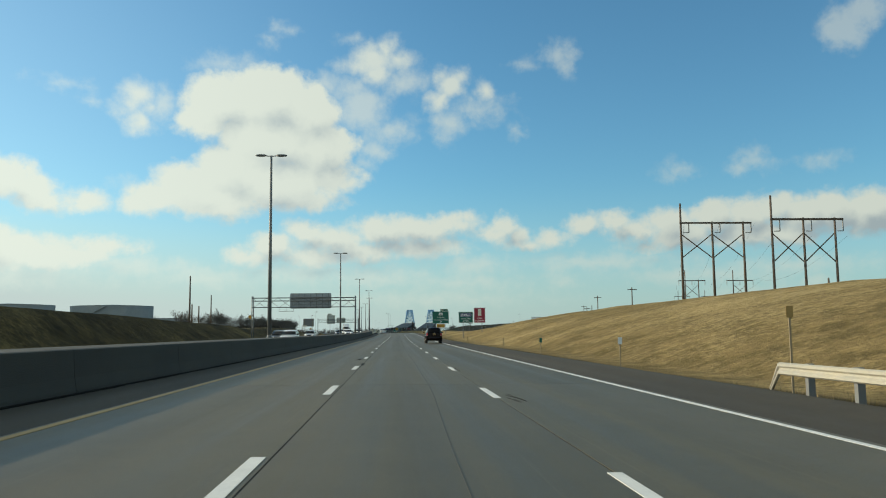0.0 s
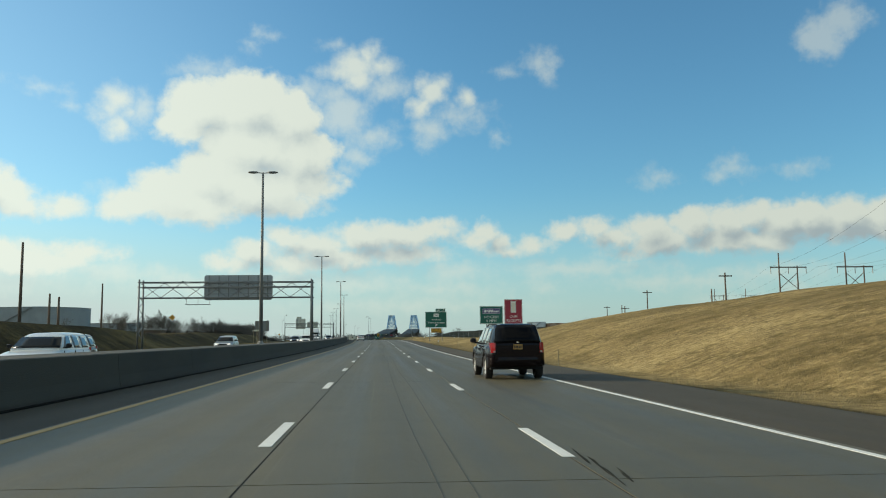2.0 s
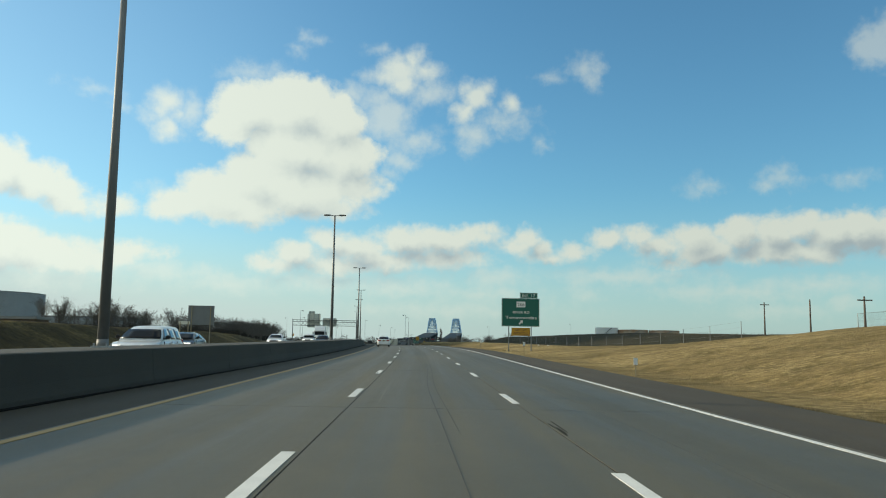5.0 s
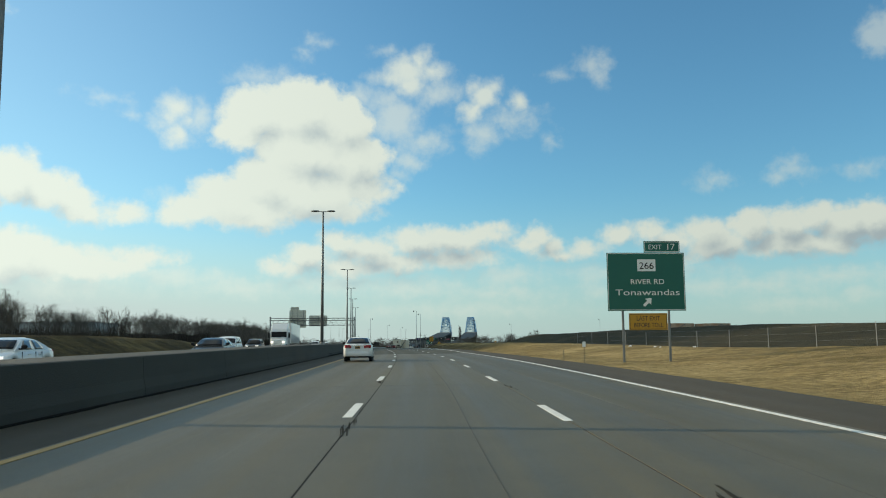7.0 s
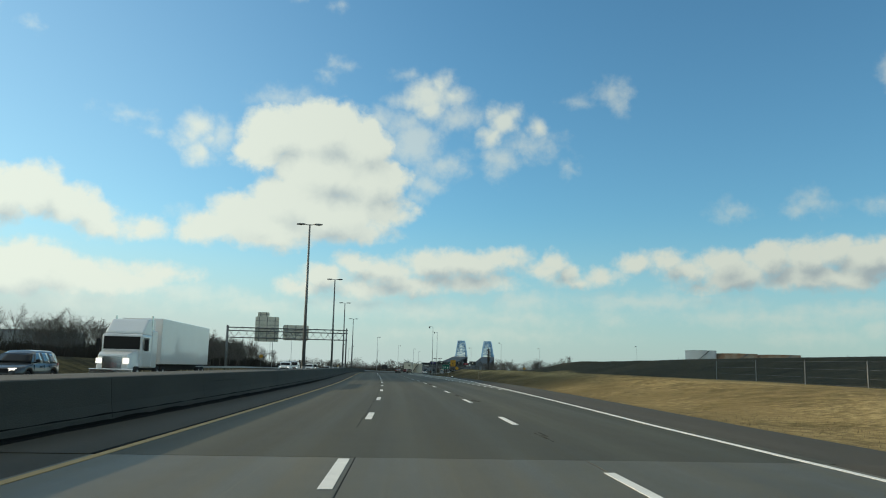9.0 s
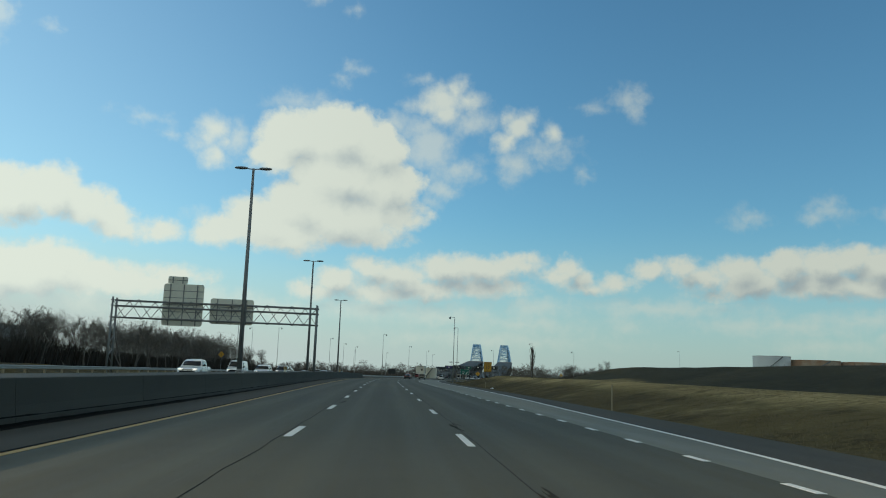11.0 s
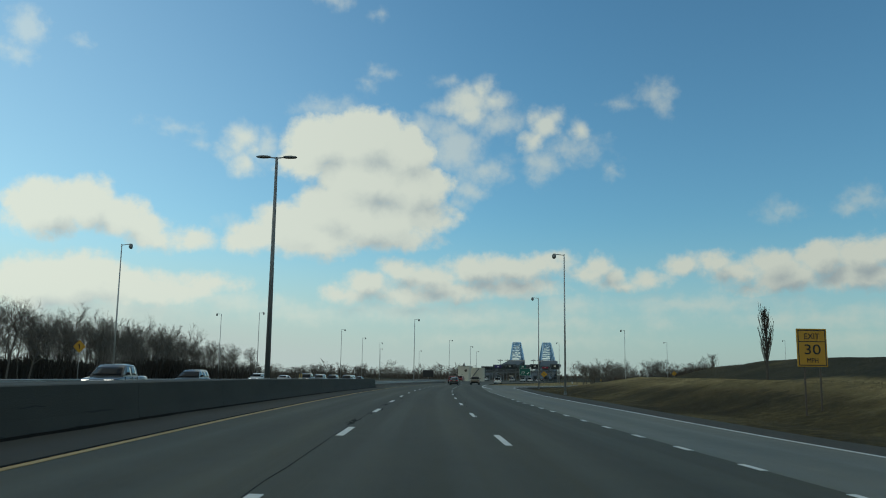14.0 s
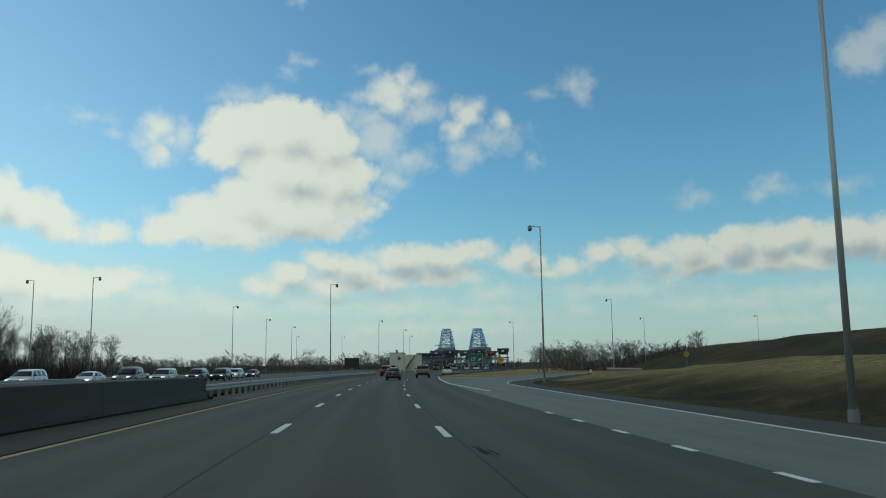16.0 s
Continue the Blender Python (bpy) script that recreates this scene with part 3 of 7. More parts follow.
def build_ground():
    ss = [-2200, -900, -400, -200] + list(np.arange(-120, 720, 5.0)) + list(np.arange(720, 1000, 14.0)) + [1040, 1100, 1250, 1500, 1900, 2500, 3400, 4600]
    us = [-4500, -2600, -1500, -900, -600, -420, -300, -220, -160, -120, -90, -70, -58, -50, -46] + list(np.arange(-43, -22, 1.5)) + [-15, -8.5, -4, 0, 4, 6, 7.5]
    us += list(np.arange(8.0, 31.0, 0.8)) + list(np.arange(31, 70, 2.5)) + list(np.arange(70, 110, 4.0)) + [115, 130, 160, 200, 230, 260, 310, 420, 600, 900, 1500, 2600, 4500]
    verts = []
    for s in ss:
        x, y, z, t = line(s)
        for u in us:
            verts.append((x + u, y, z + (ground_height(s, u) if -150 < s < 1000 else min(0.0, -0.35))))
    n = len(us)
    faces = [(i * n + j, i * n + j + 1, (i + 1) * n + j + 1, (i + 1) * n + j) for i in range(len(ss) - 1) for j in range(n - 1)]
    me = bpy.data.meshes.new("ground")
    me.from_pydata(verts, [], faces)
    me.materials.append(M_GRASS)
    weed, berm = [], []
    for x, y, z in verts:
        u = x - float(np.interp(y, LINE_Y, LINE_X))
        e = pave_edge(y)
        # past y 330 the weed share also paints cloud shade into the verge
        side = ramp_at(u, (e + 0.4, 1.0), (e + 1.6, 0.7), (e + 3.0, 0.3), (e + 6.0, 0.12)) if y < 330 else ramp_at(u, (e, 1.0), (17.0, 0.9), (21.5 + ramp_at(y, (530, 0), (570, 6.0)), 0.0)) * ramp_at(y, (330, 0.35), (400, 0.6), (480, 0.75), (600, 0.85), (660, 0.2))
        # past y 590 brown weed replaces dark berm, imitating a sunlit slope
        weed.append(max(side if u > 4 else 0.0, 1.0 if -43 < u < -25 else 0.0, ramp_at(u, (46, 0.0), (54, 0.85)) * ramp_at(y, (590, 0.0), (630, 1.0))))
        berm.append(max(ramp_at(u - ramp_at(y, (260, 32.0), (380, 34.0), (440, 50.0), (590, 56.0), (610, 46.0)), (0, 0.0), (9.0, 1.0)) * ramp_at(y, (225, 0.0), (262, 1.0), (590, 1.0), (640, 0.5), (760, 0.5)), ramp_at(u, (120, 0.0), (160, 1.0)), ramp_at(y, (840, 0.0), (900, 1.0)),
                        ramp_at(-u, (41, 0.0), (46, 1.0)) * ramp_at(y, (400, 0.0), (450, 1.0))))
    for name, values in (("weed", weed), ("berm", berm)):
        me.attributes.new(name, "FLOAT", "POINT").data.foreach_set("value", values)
    for p in me.polygons:
        p.use_smooth = True
    return tagged(new("ground", me), "dry tan winter grass on rolling roadside banks", "ground", kind="structure")


build_ground()


# ================= pavement =================
def strip(bm, s0, s1, left, right, z=0.0, step=6.0, thick=0.25):
    """A slab of pavement between two edge functions of s."""
    n = max(1, int(math.ceil((s1 - s0) / step)))
    uv = bm.loops.layers.uv.verify()
    rows = []
    for k in range(n + 1):
        s = s0 + (s1 - s0) * k / n
        a, b = left(s), right(s)
        rows.append([(bm.verts.new(at(s, u, zz, True)), (u, s)) for u, zz in ((a, z), (b, z), (b, z - thick), (a, z - thick))])
    quads = [(p[k], p[(k + 1) % 4], q[(k + 1) % 4], q[k]) for p, q in zip(rows, rows[1:]) for k in range(4)]
    for quad in quads + [tuple(reversed(rows[0])), tuple(rows[-1])]:
        face = bm.faces.new([v for v, c in quad])
        for loop, (v, c) in zip(face.loops, quad):
            loop[uv].uv = c


def flat(v):
    return lambda s: v


road = tagged(new("road"), "three-lane motorway carriageway of worn pale concrete and newer dark asphalt", "road", kind="structure")


def paving(name, s0, s1, left, right, mat, z=0.0, label=""):
    bm = bmesh.new()
    strip(bm, s0, s1, left, right, z, 4.0)
    return part(name, bm, mat, road, label)


END = 312.0
paving("left_shoulder", -120, END, flat(-7.7), flat(-5.62), M_INNER, -0.008, "dark asphalt inner shoulder")
paving("right_shoulder", -120, END, flat(5.62), pave_edge, M_SHOULDER, -0.008, "brownish asphalt outer shoulder")
paving("bedding", -120, END, flat(-5.61), flat(5.61), M_JOINT, -0.006)
paving("asphalt_lanes", END, 862, lambda s: -7.3 - ramp_at(s, (690, 0.0), (780, 11.0), (862, 13.0)), lambda s: min(5.75, pave_edge(s)) + max(0.0, (s - 700) * 0.12), M_ASPHALT, 0.0, "dark grey asphalt lanes")
paving("exit_lane", END, 704, lambda s: min(ramp_at(s, (636, 5.752), (650, 17.6), (665, 21.8), (704, 31.5)), pave_edge(s) - 2.0), edge_line, M_GORE, -0.002, "pale concrete exit lane")
paving("inner_shoulder", END, 561, flat(-7.7), lambda s: -5.6 + 0.1 * noise.noise((s * 0.2, 0, 0)), M_INNER, 0.005, "dark dirty inner shoulder")
paving("outer_shoulder", END, 704, edge_line, pave_edge, M_INNER, -0.012, "dark gravelly shoulder")
SLAB = 18.29
for k in range(-6, 18):
    for lane, (u0, u1) in enumerate(((-5.6, -1.69), (-1.665, 1.825), (1.845, 5.6))):
        s0, s1 = k * SLAB + 1.2, min((k + 1) * SLAB + 1.185, END)
        if s1 - s0 > 1:
            bm = bmesh.new()
            strip(bm, s0, s1 - 0.012, flat(u0), flat(u1), 0.002 * ((k * 3 + lane) % 3 - 1), SLAB / 3, 0.2)
            part("slab", bm, M_SLAB, road)

# painted lines
def paint(name, s0, s1, u, wide, mat, label="", z=0.004):
    bm = bmesh.new()
    f = u if callable(u) else flat(u)
    strip(bm, s0, s1, lambda s: f(s) - wide / 2, lambda s: f(s) + wide / 2, z + 0.002, 4.0, 0.006)
    return part(name, bm, mat, road, label)


paint("yellow_edge_line", -120, 640, -5.44, 0.15, M_YELLOW_LINE, "worn yellow inner edge line")
paint("white_edge_line", -120, 704, edge_line, 0.13, M_WHITE_LINE, "worn white outer edge line")
paint("gore_line", 572, 660, lambda s: 5.85 + max(0.0, 596 - s) * 0.045, 0.2, M_WHITE_LINE, "white gore line")
for k in range(-4, 58):
    for name, u, phase in (("lane_dash", -1.83, 3.98), ("lane_dash", 1.83, 2.72)):
        s = phase + 12.19 * k
        paint(name, s, s + 3.05, u, 0.15 if u > 0 else 0.17, M_WHITE_LINE)
for k in range(0, 52):
    s = 352.0 + 3.83 * k
    if s < 556:
        paint("dotted_dash", s, s + 1.0, 5.72, 0.14, M_WHITE_LINE)

# the other carriageway
other = tagged(new("opposite_road"), "grey carriageway for oncoming traffic beyond the median wall", "road", kind="structure")
bm = bmesh.new()
drift = lambda s: -ramp_at(s, (470, 0.0), (520, 2.0), (560, 5.5), (600, 10.0), (640, 14.0), (700, 18.0), (800, 22.0))
strip(bm, -120, 900, lambda s: -23.6 + drift(s), lambda s: -9.9 + 0.12 * drift(s), 0.0)
part("asphalt_lanes", bm, M_ASPHALT, other)
for u, mat in ((-11.0, M_YELLOW_LINE), (-20.8, M_WHITE_LINE)):
    bm = bmesh.new()
    strip(bm, -120, 700, lambda s: u - 0.07 + drift(s), lambda s: u + 0.07 + drift(s), 0.006, 8.0, 0.006)
    part("edge_line", bm, mat, other)

# median wall of cast lengths
wall = tagged(new("median_wall"), "weathered grey concrete median wall with stained joints", "barrier", kind="structure")
PROFILE = [(-2.4, -0.1), (-2.4, 0.08), (-2.27, 0.33), (-2.18, 0.93), (-1.98, 0.95), (0.0, 0.95), (0.05, 0.93), (0.09, 0.36), (0.14, 0.1), (0.14, -0.1)]


def wall_length(s0, s1):
    bm = bmesh.new()
    rings = []
    n = 3
    for k in range(n + 1):
        s = s0 + (s1 - s0) * k / n
        tall = ramp_at(s, (0, 1.1), (140, 1.06), (250, 0.97), (290, 1.01), (400, 1.0), (430, 1.04), (460, 1.1), (495, 1.18), (560, 1.12))
        rings.append([at(s, -7.72 + x, z * tall + 0.02) for x, z in PROFILE])
    bm_loft(bm, rings)
    return bm


s = -120.0
while s < 561:
    step = 9.14
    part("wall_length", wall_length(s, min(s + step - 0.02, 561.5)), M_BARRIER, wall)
    s += step


# ================= tall median lamps =================
def median_lamp():
    ob = thing("street_lamp", Matrix(), "tall grey tapered median lamp with twin heads", "street lamp", "median lamps")
    bm = bmesh.new()
    bm_tube(bm, (0, 0, 0.97), (0, 0, 1.2), 0.165, 0.155, 14)
    bm_tube(bm, (0, 0, 1.2), (0, 0, 13.35), 0.15, 0.075, 14)
    part("pole", bm, M_DULL, ob, smooth=True)
    bm = bmesh.new()
    bm_box(bm, -0.24, 0.24, -0.24, 0.24, 0.96, 1.02)
    for x, y in product((-0.17, 0.17), repeat=2):
        bm_tube(bm, (x, y, 1.02), (x, y, 1.09), 0.025, seg=6)
    part("base_plate", bm, M_STEEL, ob)
    for k in (-1, 1):
        bm = bmesh.new()
        bm_tube(bm, (0, 0, 13.3), (k * 0.45, 0, 13.34), 0.035, seg=8)
        arm = part("arm", bm, M_DULL, ob)
        bm = bmesh.new()
        rings = []
        for x, w, h in ((0.35, 0.06, 0.05), (0.5, 0.14, 0.08), (0.8, 0.17, 0.09), (1.05, 0.13, 0.06), (1.12, 0.05, 0.03)):
            rings.append([(k * x, w * math.cos(a), 13.36 + h * math.sin(a)) for a in np.linspace(0, 2 * math.pi, 10, endpoint=False)])
        bm_loft(bm, rings)
        part("head", bm, M_DULL, ob, smooth=True)
    return ob


lamp = median_lamp()
lamp.matrix_basis = stand(-12.0, -8.9)
for s in (55.5, 127.7, 190.6, 248.2, 308.7, 369.0, 413.7, 455.7, 504.7):
    copy_thing(lamp, stand(s, -9.0 if s < 200 else -8.45) @ Matrix.Scale(1.043 if s < 60 else 1.035 if s < 150 else 1.01 if s < 200 else 0.99, 4, (0, 0, 1)))


# ================= single-arm road lamps =================
def road_lamp():
    ob = thing("street_lamp", Matrix(), "slim grey roadside lamp with one short arm", "street lamp", "roadside lamps")
    bm = bmesh.new()
    bm_tube(bm, (0, 0, -0.3), (0, 0, 13.0), 0.105, 0.058, 12)
    part("pole", bm, M_STEEL, ob, smooth=True)
    bm = bmesh.new()
    bm_tube(bm, (0, 0, 12.9), (-0.95, 0, 13.02), 0.035, seg=8)
    part("arm", bm, M_STEEL, ob)
    bm = bmesh.new()
    rings = []
    for z, r in ((13.05, 0.1), (12.95, 0.2), (12.72, 0.22), (12.6, 0.16), (12.55, 0.05)):
        rings.append([(-1.02 + r * math.cos(a), r * math.sin(a), z) for a in np.linspace(0, 2 * math.pi, 12, endpoint=False)])
    bm_loft(bm, rings)
    part("head", bm, M_DULL, ob, smooth=True)
    bm = bmesh.new()
    bm_tube(bm, (0, 0, -0.3), (0, 0, 0.1), 0.16, 0.14, 12)
    part("base", bm, M_DULL, ob)
    return ob


first = road_lamp()
first.matrix_basis = stand(543.5, 13.1) @ Matrix.Scale(1.07, 4, (0, 0, 1))
# s, u, height of the top, turn of the arm
for s, u, top, turn in ((602.2, 15.4, 14.2, 0), (702, 42.6, 14.6, 0), (777, 63, 14.4, 0), (783, 23.4, 14.2, 0), (897, 128, 20.0, 0), (550.0, -35.0, 14.5, 180), (649, -56.6, 14.6, 0), (648.9, -47.4, 14.9, 180),
                        (700, -39.8, 14.2, 180), (737, -42.3, 13.6, 180), (785, -48.0, 13.9, 180), (900, -80, 15.0, 180), (875, -52, 13.5, 180), (658, -11.9, 14.3, 180), (760, -15.7, 14.0, 180),
                        (824, -17.1, 14.0, 180), (860, -20, 13.0, 180), (652, -88.0, 13.5, 180)):
    copy_thing(first, stand(s, u, 0.0, turn) @ Matrix.Scale(top / 13.0, 4, (0, 0, 1)))


# ================= overhead gantries =================
def gantry(m, u0, u1, ztop, tall, deep, label, steel, bay=1.45):
    """A box-truss gantry that spans u0..u1 across the road (local x), y along the road."""
    ob = thing("sign_gantry", m, label, "gantry")
    for x in (u0, u1):
        for y in (-deep / 2, deep / 2):
            bm = bmesh.new()
            bm_tube(bm, (x, y * 1.25, 0.0 if x == u0 else 0.95), (x, y, ztop + 0.35), 0.125, 0.11, 12)
            part("post", bm, steel, ob, smooth=True)
        n = 7
        for k in range(n):
            bm = bmesh.new()
            za, zb = 1.3 + (ztop - 3) * k / n, 1.3 + (ztop - 3) * (k + 1) / n
            bm_tube(bm, (x, -deep / 2 * (1 if k % 2 else -1), za), (x, deep / 2 * (1 if k % 2 else -1), zb), 0.05, seg=6)
            part("post_lacing", bm, steel, ob)
    for y, z in product((-deep / 2, deep / 2), (ztop, ztop - 0.32 * tall, ztop - tall)):
        bm = bmesh.new()
        bm_tube(bm, (u0 - 0.2, y, z), (u1 + 0.2, y, z), 0.06, seg=8)
        part("chord", bm, steel, ob)
    n = int(round((u1 - u0) / bay))
    for side, y in enumerate((-deep / 2, deep / 2)):
        for k in range(n):
            xa, xb = u0 + (u1 - u0) * k / n, u0 + (u1 - u0) * (k + 1) / n
            low, high = ztop - tall, ztop
            bm = bmesh.new()
            bm_tube(bm, (xa, y, low if (k + side) % 2 else high), (xb, y, high if (k + side) % 2 else low), 0.04, seg=6)
            part("brace", bm, steel, ob)
            bm = bmesh.new()
            bm_box(bm, xa - 0.11, xa + 0.11, y - 0.012, y + 0.012, (high if not (k + side) % 2 else low) - 0.13, (high if not (k + side) % 2 else low) + 0.13)
            part("gusset", bm, steel, ob)
    for z in (ztop, ztop - tall):
        for k in range(0, n, 2):
            xa, xb = u0 + (u1 - u0) * k / n, u0 + (u1 - u0) * (k + 1) / n
            bm = bmesh.new()
            bm_tube(bm, (xa, -deep / 2, z), (xb, deep / 2, z), 0.03, seg=6)
            part("brace", bm, steel, ob)
    return ob


def bm_plate(bm, x0, x1, y0, y1, z0, z1, r):
    """An upright plate with rounded corners."""
    rim = []
    for cx, cz, a0 in ((x1 - r, z0 + r, -90), (x1 - r, z1 - r, 0), (x0 + r, z1 - r, 90), (x0 + r, z0 + r, 180)):
        rim += [(cx + r * math.cos(radians(a0 + a)), cz + r * math.sin(radians(a0 + a))) for a in (0, 22.5, 45, 67.5, 90)]
    bm_loft(bm, [[(x, y, z) for x, z in rim] for y in (y0, y1)])


def sign_back(parent, x0, x1, z0, z1, y, ribs, face=None):
    """A sign seen from behind: panel, stiffeners, edge strip."""
    bm = bmesh.new()
    bm_plate(bm, x0, x1, y, y + 0.04, z0, z1, min(0.3, (z1 - z0) * 0.25))
    panel = part("sign_panel", bm, face or M_SIGNBACK, parent, "bare aluminium sign back")
    for k in range(ribs):
        x = x0 + (x1 - x0) * (k + 0.5) / ribs
        bm = bmesh.new()
        bm_box(bm, x - 0.05, x + 0.05, y - 0.1, y - 0.002, z0 + 0.05, z1 - 0.05)
        part("stiffener", bm, M_DULL, panel)
    n = max(2, int((z1 - z0) / 0.75))
    for k in range(1, n):
        z = z0 + (z1 - z0) * k / n
        bm = bmesh.new()
        bm_box(bm, x0 + 0.04, x1 - 0.04, y - 0.03, y - 0.002, z - 0.03, z + 0.03)
        part("seam", bm, M_DULL, panel)
    return panel


g1 = gantry(stand(174.0, 0), -30.8, -9.1, 8.6, 2.0, 1.8, "grey steel truss sign gantry over the oncoming lanes", M_DULL, 2.7)
sign_back(g1, -23.1, -14.3, 6.35, 9.62, 1.1, 7, M_PANEL)
bm = bmesh.new()
bm_box(bm, -25.4, -22.3, 0.7, 1.3, 5.75, 5.82)
for x in (-25.4, -23.9, -22.4):
    bm_tube(bm, (x, 1.3, 5.8), (x, 1.3, 6.7), 0.025, seg=6)
bm_tube(bm, (-25.4, 1.3, 6.7), (-22.3, 1.3, 6.7), 0.025, seg=6)
part("walkway", bm, M_DULL, g1)
g2 = gantry(stand(460.3, 0, 0, 3), -30.6, -8.1, 8.2, 1.9, 1.6, "dull grey truss gantry with two big sign backs", M_DULL)
sign_back(g2, -25.6, -21.1, 5.65, 10.45, 1.0, 3)
sign_back(g2, -25.2, -23.0, 10.46, 11.3, 1.0, 2)
sign_back(g2, -20.3, -15.4, 6.05, 8.98, 1.0, 3)


# ================= roadside signs =================
def board(parent, name, x0, x1, z0, z1, mat, rim=None, label="", y=0.0):
    bm = bmesh.new()
    bm_box(bm, x0, x1, y, y + 0.05, z0, z1)
    ob = part(name, bm, mat, parent, label, bevel=0.012)
    if rim:
        bm = bmesh.new()
        w, e = 0.035, 0.05
        for a, b, c, d in ((x0 + e, x1 - e, z1 - e - w, z1 - e), (x0 + e, x1 - e, z0 + e, z0 + e + w), (x0 + e, x0 + e + w, z0 + e + w, z1 - e - w), (x1 - e - w, x1 - e, z0 + e + w, z1 - e - w)):
            bm_box(bm, a, b, y - 0.004, y + 0.001, c, d)
        part("border", bm, rim, ob)
    return ob


def posts(parent, xs, feet, top, mat=None):
    for x, f in zip(xs, feet):
        bm = bmesh.new()
        bm_box(bm, x - 0.065, x + 0.065, 0.06, 0.09, f, top)
        bm_box(bm, x - 0.015, x + 0.015, 0.09, 0.2, f, top)
        bm_box(bm, x - 0.065, x + 0.065, 0.2, 0.23, f, top)
        part("post", bm, mat or M_DULL, parent)


toll = thing("toll_sign", stand(177.0, 16.2), "green lane sign beside a dark red cash sign on steel posts", "road sign")
b = board(toll, "green_panel", -2.95, 0.18, 2.95, 5.35, M_GREEN, M_SIGNWHITE)
p = board(b, "logo_panel", -2.6, -0.15, 4.3, 5.05, M_PURPLE, M_SIGNWHITE, "dark purple logo panel with pale slanted bars", -0.012)
slant = Matrix(((1, 0, 0.3, -1.4), (0, 1, 0, 0), (0, 0, 1, 0), (0, 0, 0, 1)))
for k, (x, w) in enumerate(((-2.35, 0.26), (-2.0, 0.1), (-1.78, 0.3), (-1.4, 0.24), (-1.08, 0.2), (-0.8, 0.18), (-0.55, 0.18))):
    bm = bmesh.new()
    bm_box(bm, x, x + w, -0.02, -0.011, 4.5, 4.86 if k < 4 else 4.74, slant)
    part("bar", bm, M_SIGNWHITE, p)
letters("NO CASH", 0.36, M_SIGNWHITE, b, -1.38, 3.72, width=1.9)
letters("5 MPH", 0.36, M_SIGNWHITE, b, -1.38, 3.2, width=1.35)
r = board(toll, "red_panel", 0.42, 2.88, 2.95, 6.25, M_RED, M_SIGNWHITE)
t = board(r, "ticket_shape", 1.28, 2.02, 4.45, 6.0, M_SIGNWHITE, M_DULL, "pale upright ticket pictogram", -0.012)
bm = bmesh.new()
bm_box(bm, 1.42, 1.88, -0.018, -0.011, 4.6, 5.8)
part("ticket_face", bm, M_SIGNBACK, t)
letters("CASH", 0.34, M_SIGNWHITE, r, 1.65, 3.78, width=1.0)
letters("RECEIPTS", 0.34, M_SIGNWHITE, r, 1.65, 3.22, width=1.95)
posts(toll, (-2.0, 2.15), (-1.0, -0.4), 5.0)
for z in (3.3, 4.1, 4.9):
    bm = bmesh.new()
    bm_box(bm, -0.2, 0.8, 0.055, 0.075, z, z + 0.08)
    part("brace", bm, M_STEEL, toll)

exit_sign = thing("exit_sign", stand(293.5, 16.95, 0.22) @ Matrix.Scale(1.035, 4), "large green exit sign with an amber panel below", "road sign")
b = board(exit_sign, "green_panel", -2.85, 2.85, 3.0, 7.2, M_GREEN, M_SIGNWHITE)
t = board(exit_sign, "exit_tab", -0.1, 2.55, 7.22, 8.05, M_GREEN, M_SIGNWHITE)
letters("EXIT", 0.36, M_SIGNWHITE, t, 0.72, 7.45, width=0.95)
letters("17", 0.46, M_SIGNWHITE, t, 1.85, 7.42, width=0.55)
sh = board(b, "route_shield", -0.62, 0.72, 5.85, 6.72, M_SIGNWHITE, None, "white route shield", -0.012)
letters("266", 0.5, M_BLACK, sh, 0.05, 6.02, -0.02, width=1.05)
letters("RIVER RD", 0.38, M_SIGNWHITE, b, 0.08, 4.92, width=2.45)
letters("Tonawandas", 0.44, M_SIGNWHITE, b, 0.08, 4.12, width=4.7)
bm = bmesh.new()
turn = Matrix.Translation((0.05, 0, 3.62)) @ Matrix.Rotation(radians(45), 4, "Y")
bm_box(bm, -0.1, 0.1, -0.016, 0.001, -0.38, 0.1, turn)
v = [bm.verts.new(turn @ Vector(c)) for c in ((-0.3, -0.016, 0.05), (0.3, -0.016, 0.05), (0, -0.016, 0.42), (-0.3, 0.001, 0.05), (0.3, 0.001, 0.05), (0, 0.001, 0.42))]
for f in ((0, 1, 2), (3, 5, 4), (0, 2, 5, 3), (1, 4, 5, 2), (0, 3, 4, 1)):
    bm.faces.new([v[i] for i in f])
part("arrow", bm, M_SIGNWHITE, b)
a = board(exit_sign, "amber_panel", -1.35, 1.45, 1.62, 2.82, M_AMBER, M_BLACK)
letters("LAST EXIT", 0.33, M_BLACK, a, 0.05, 2.3, width=1.7)
letters("BEFORE TOLL", 0.33, M_BLACK, a, 0.05, 1.82, width=2.1)
posts(exit_sign, (-1.75, 1.62), (-1.6, -1.0), 7.0)

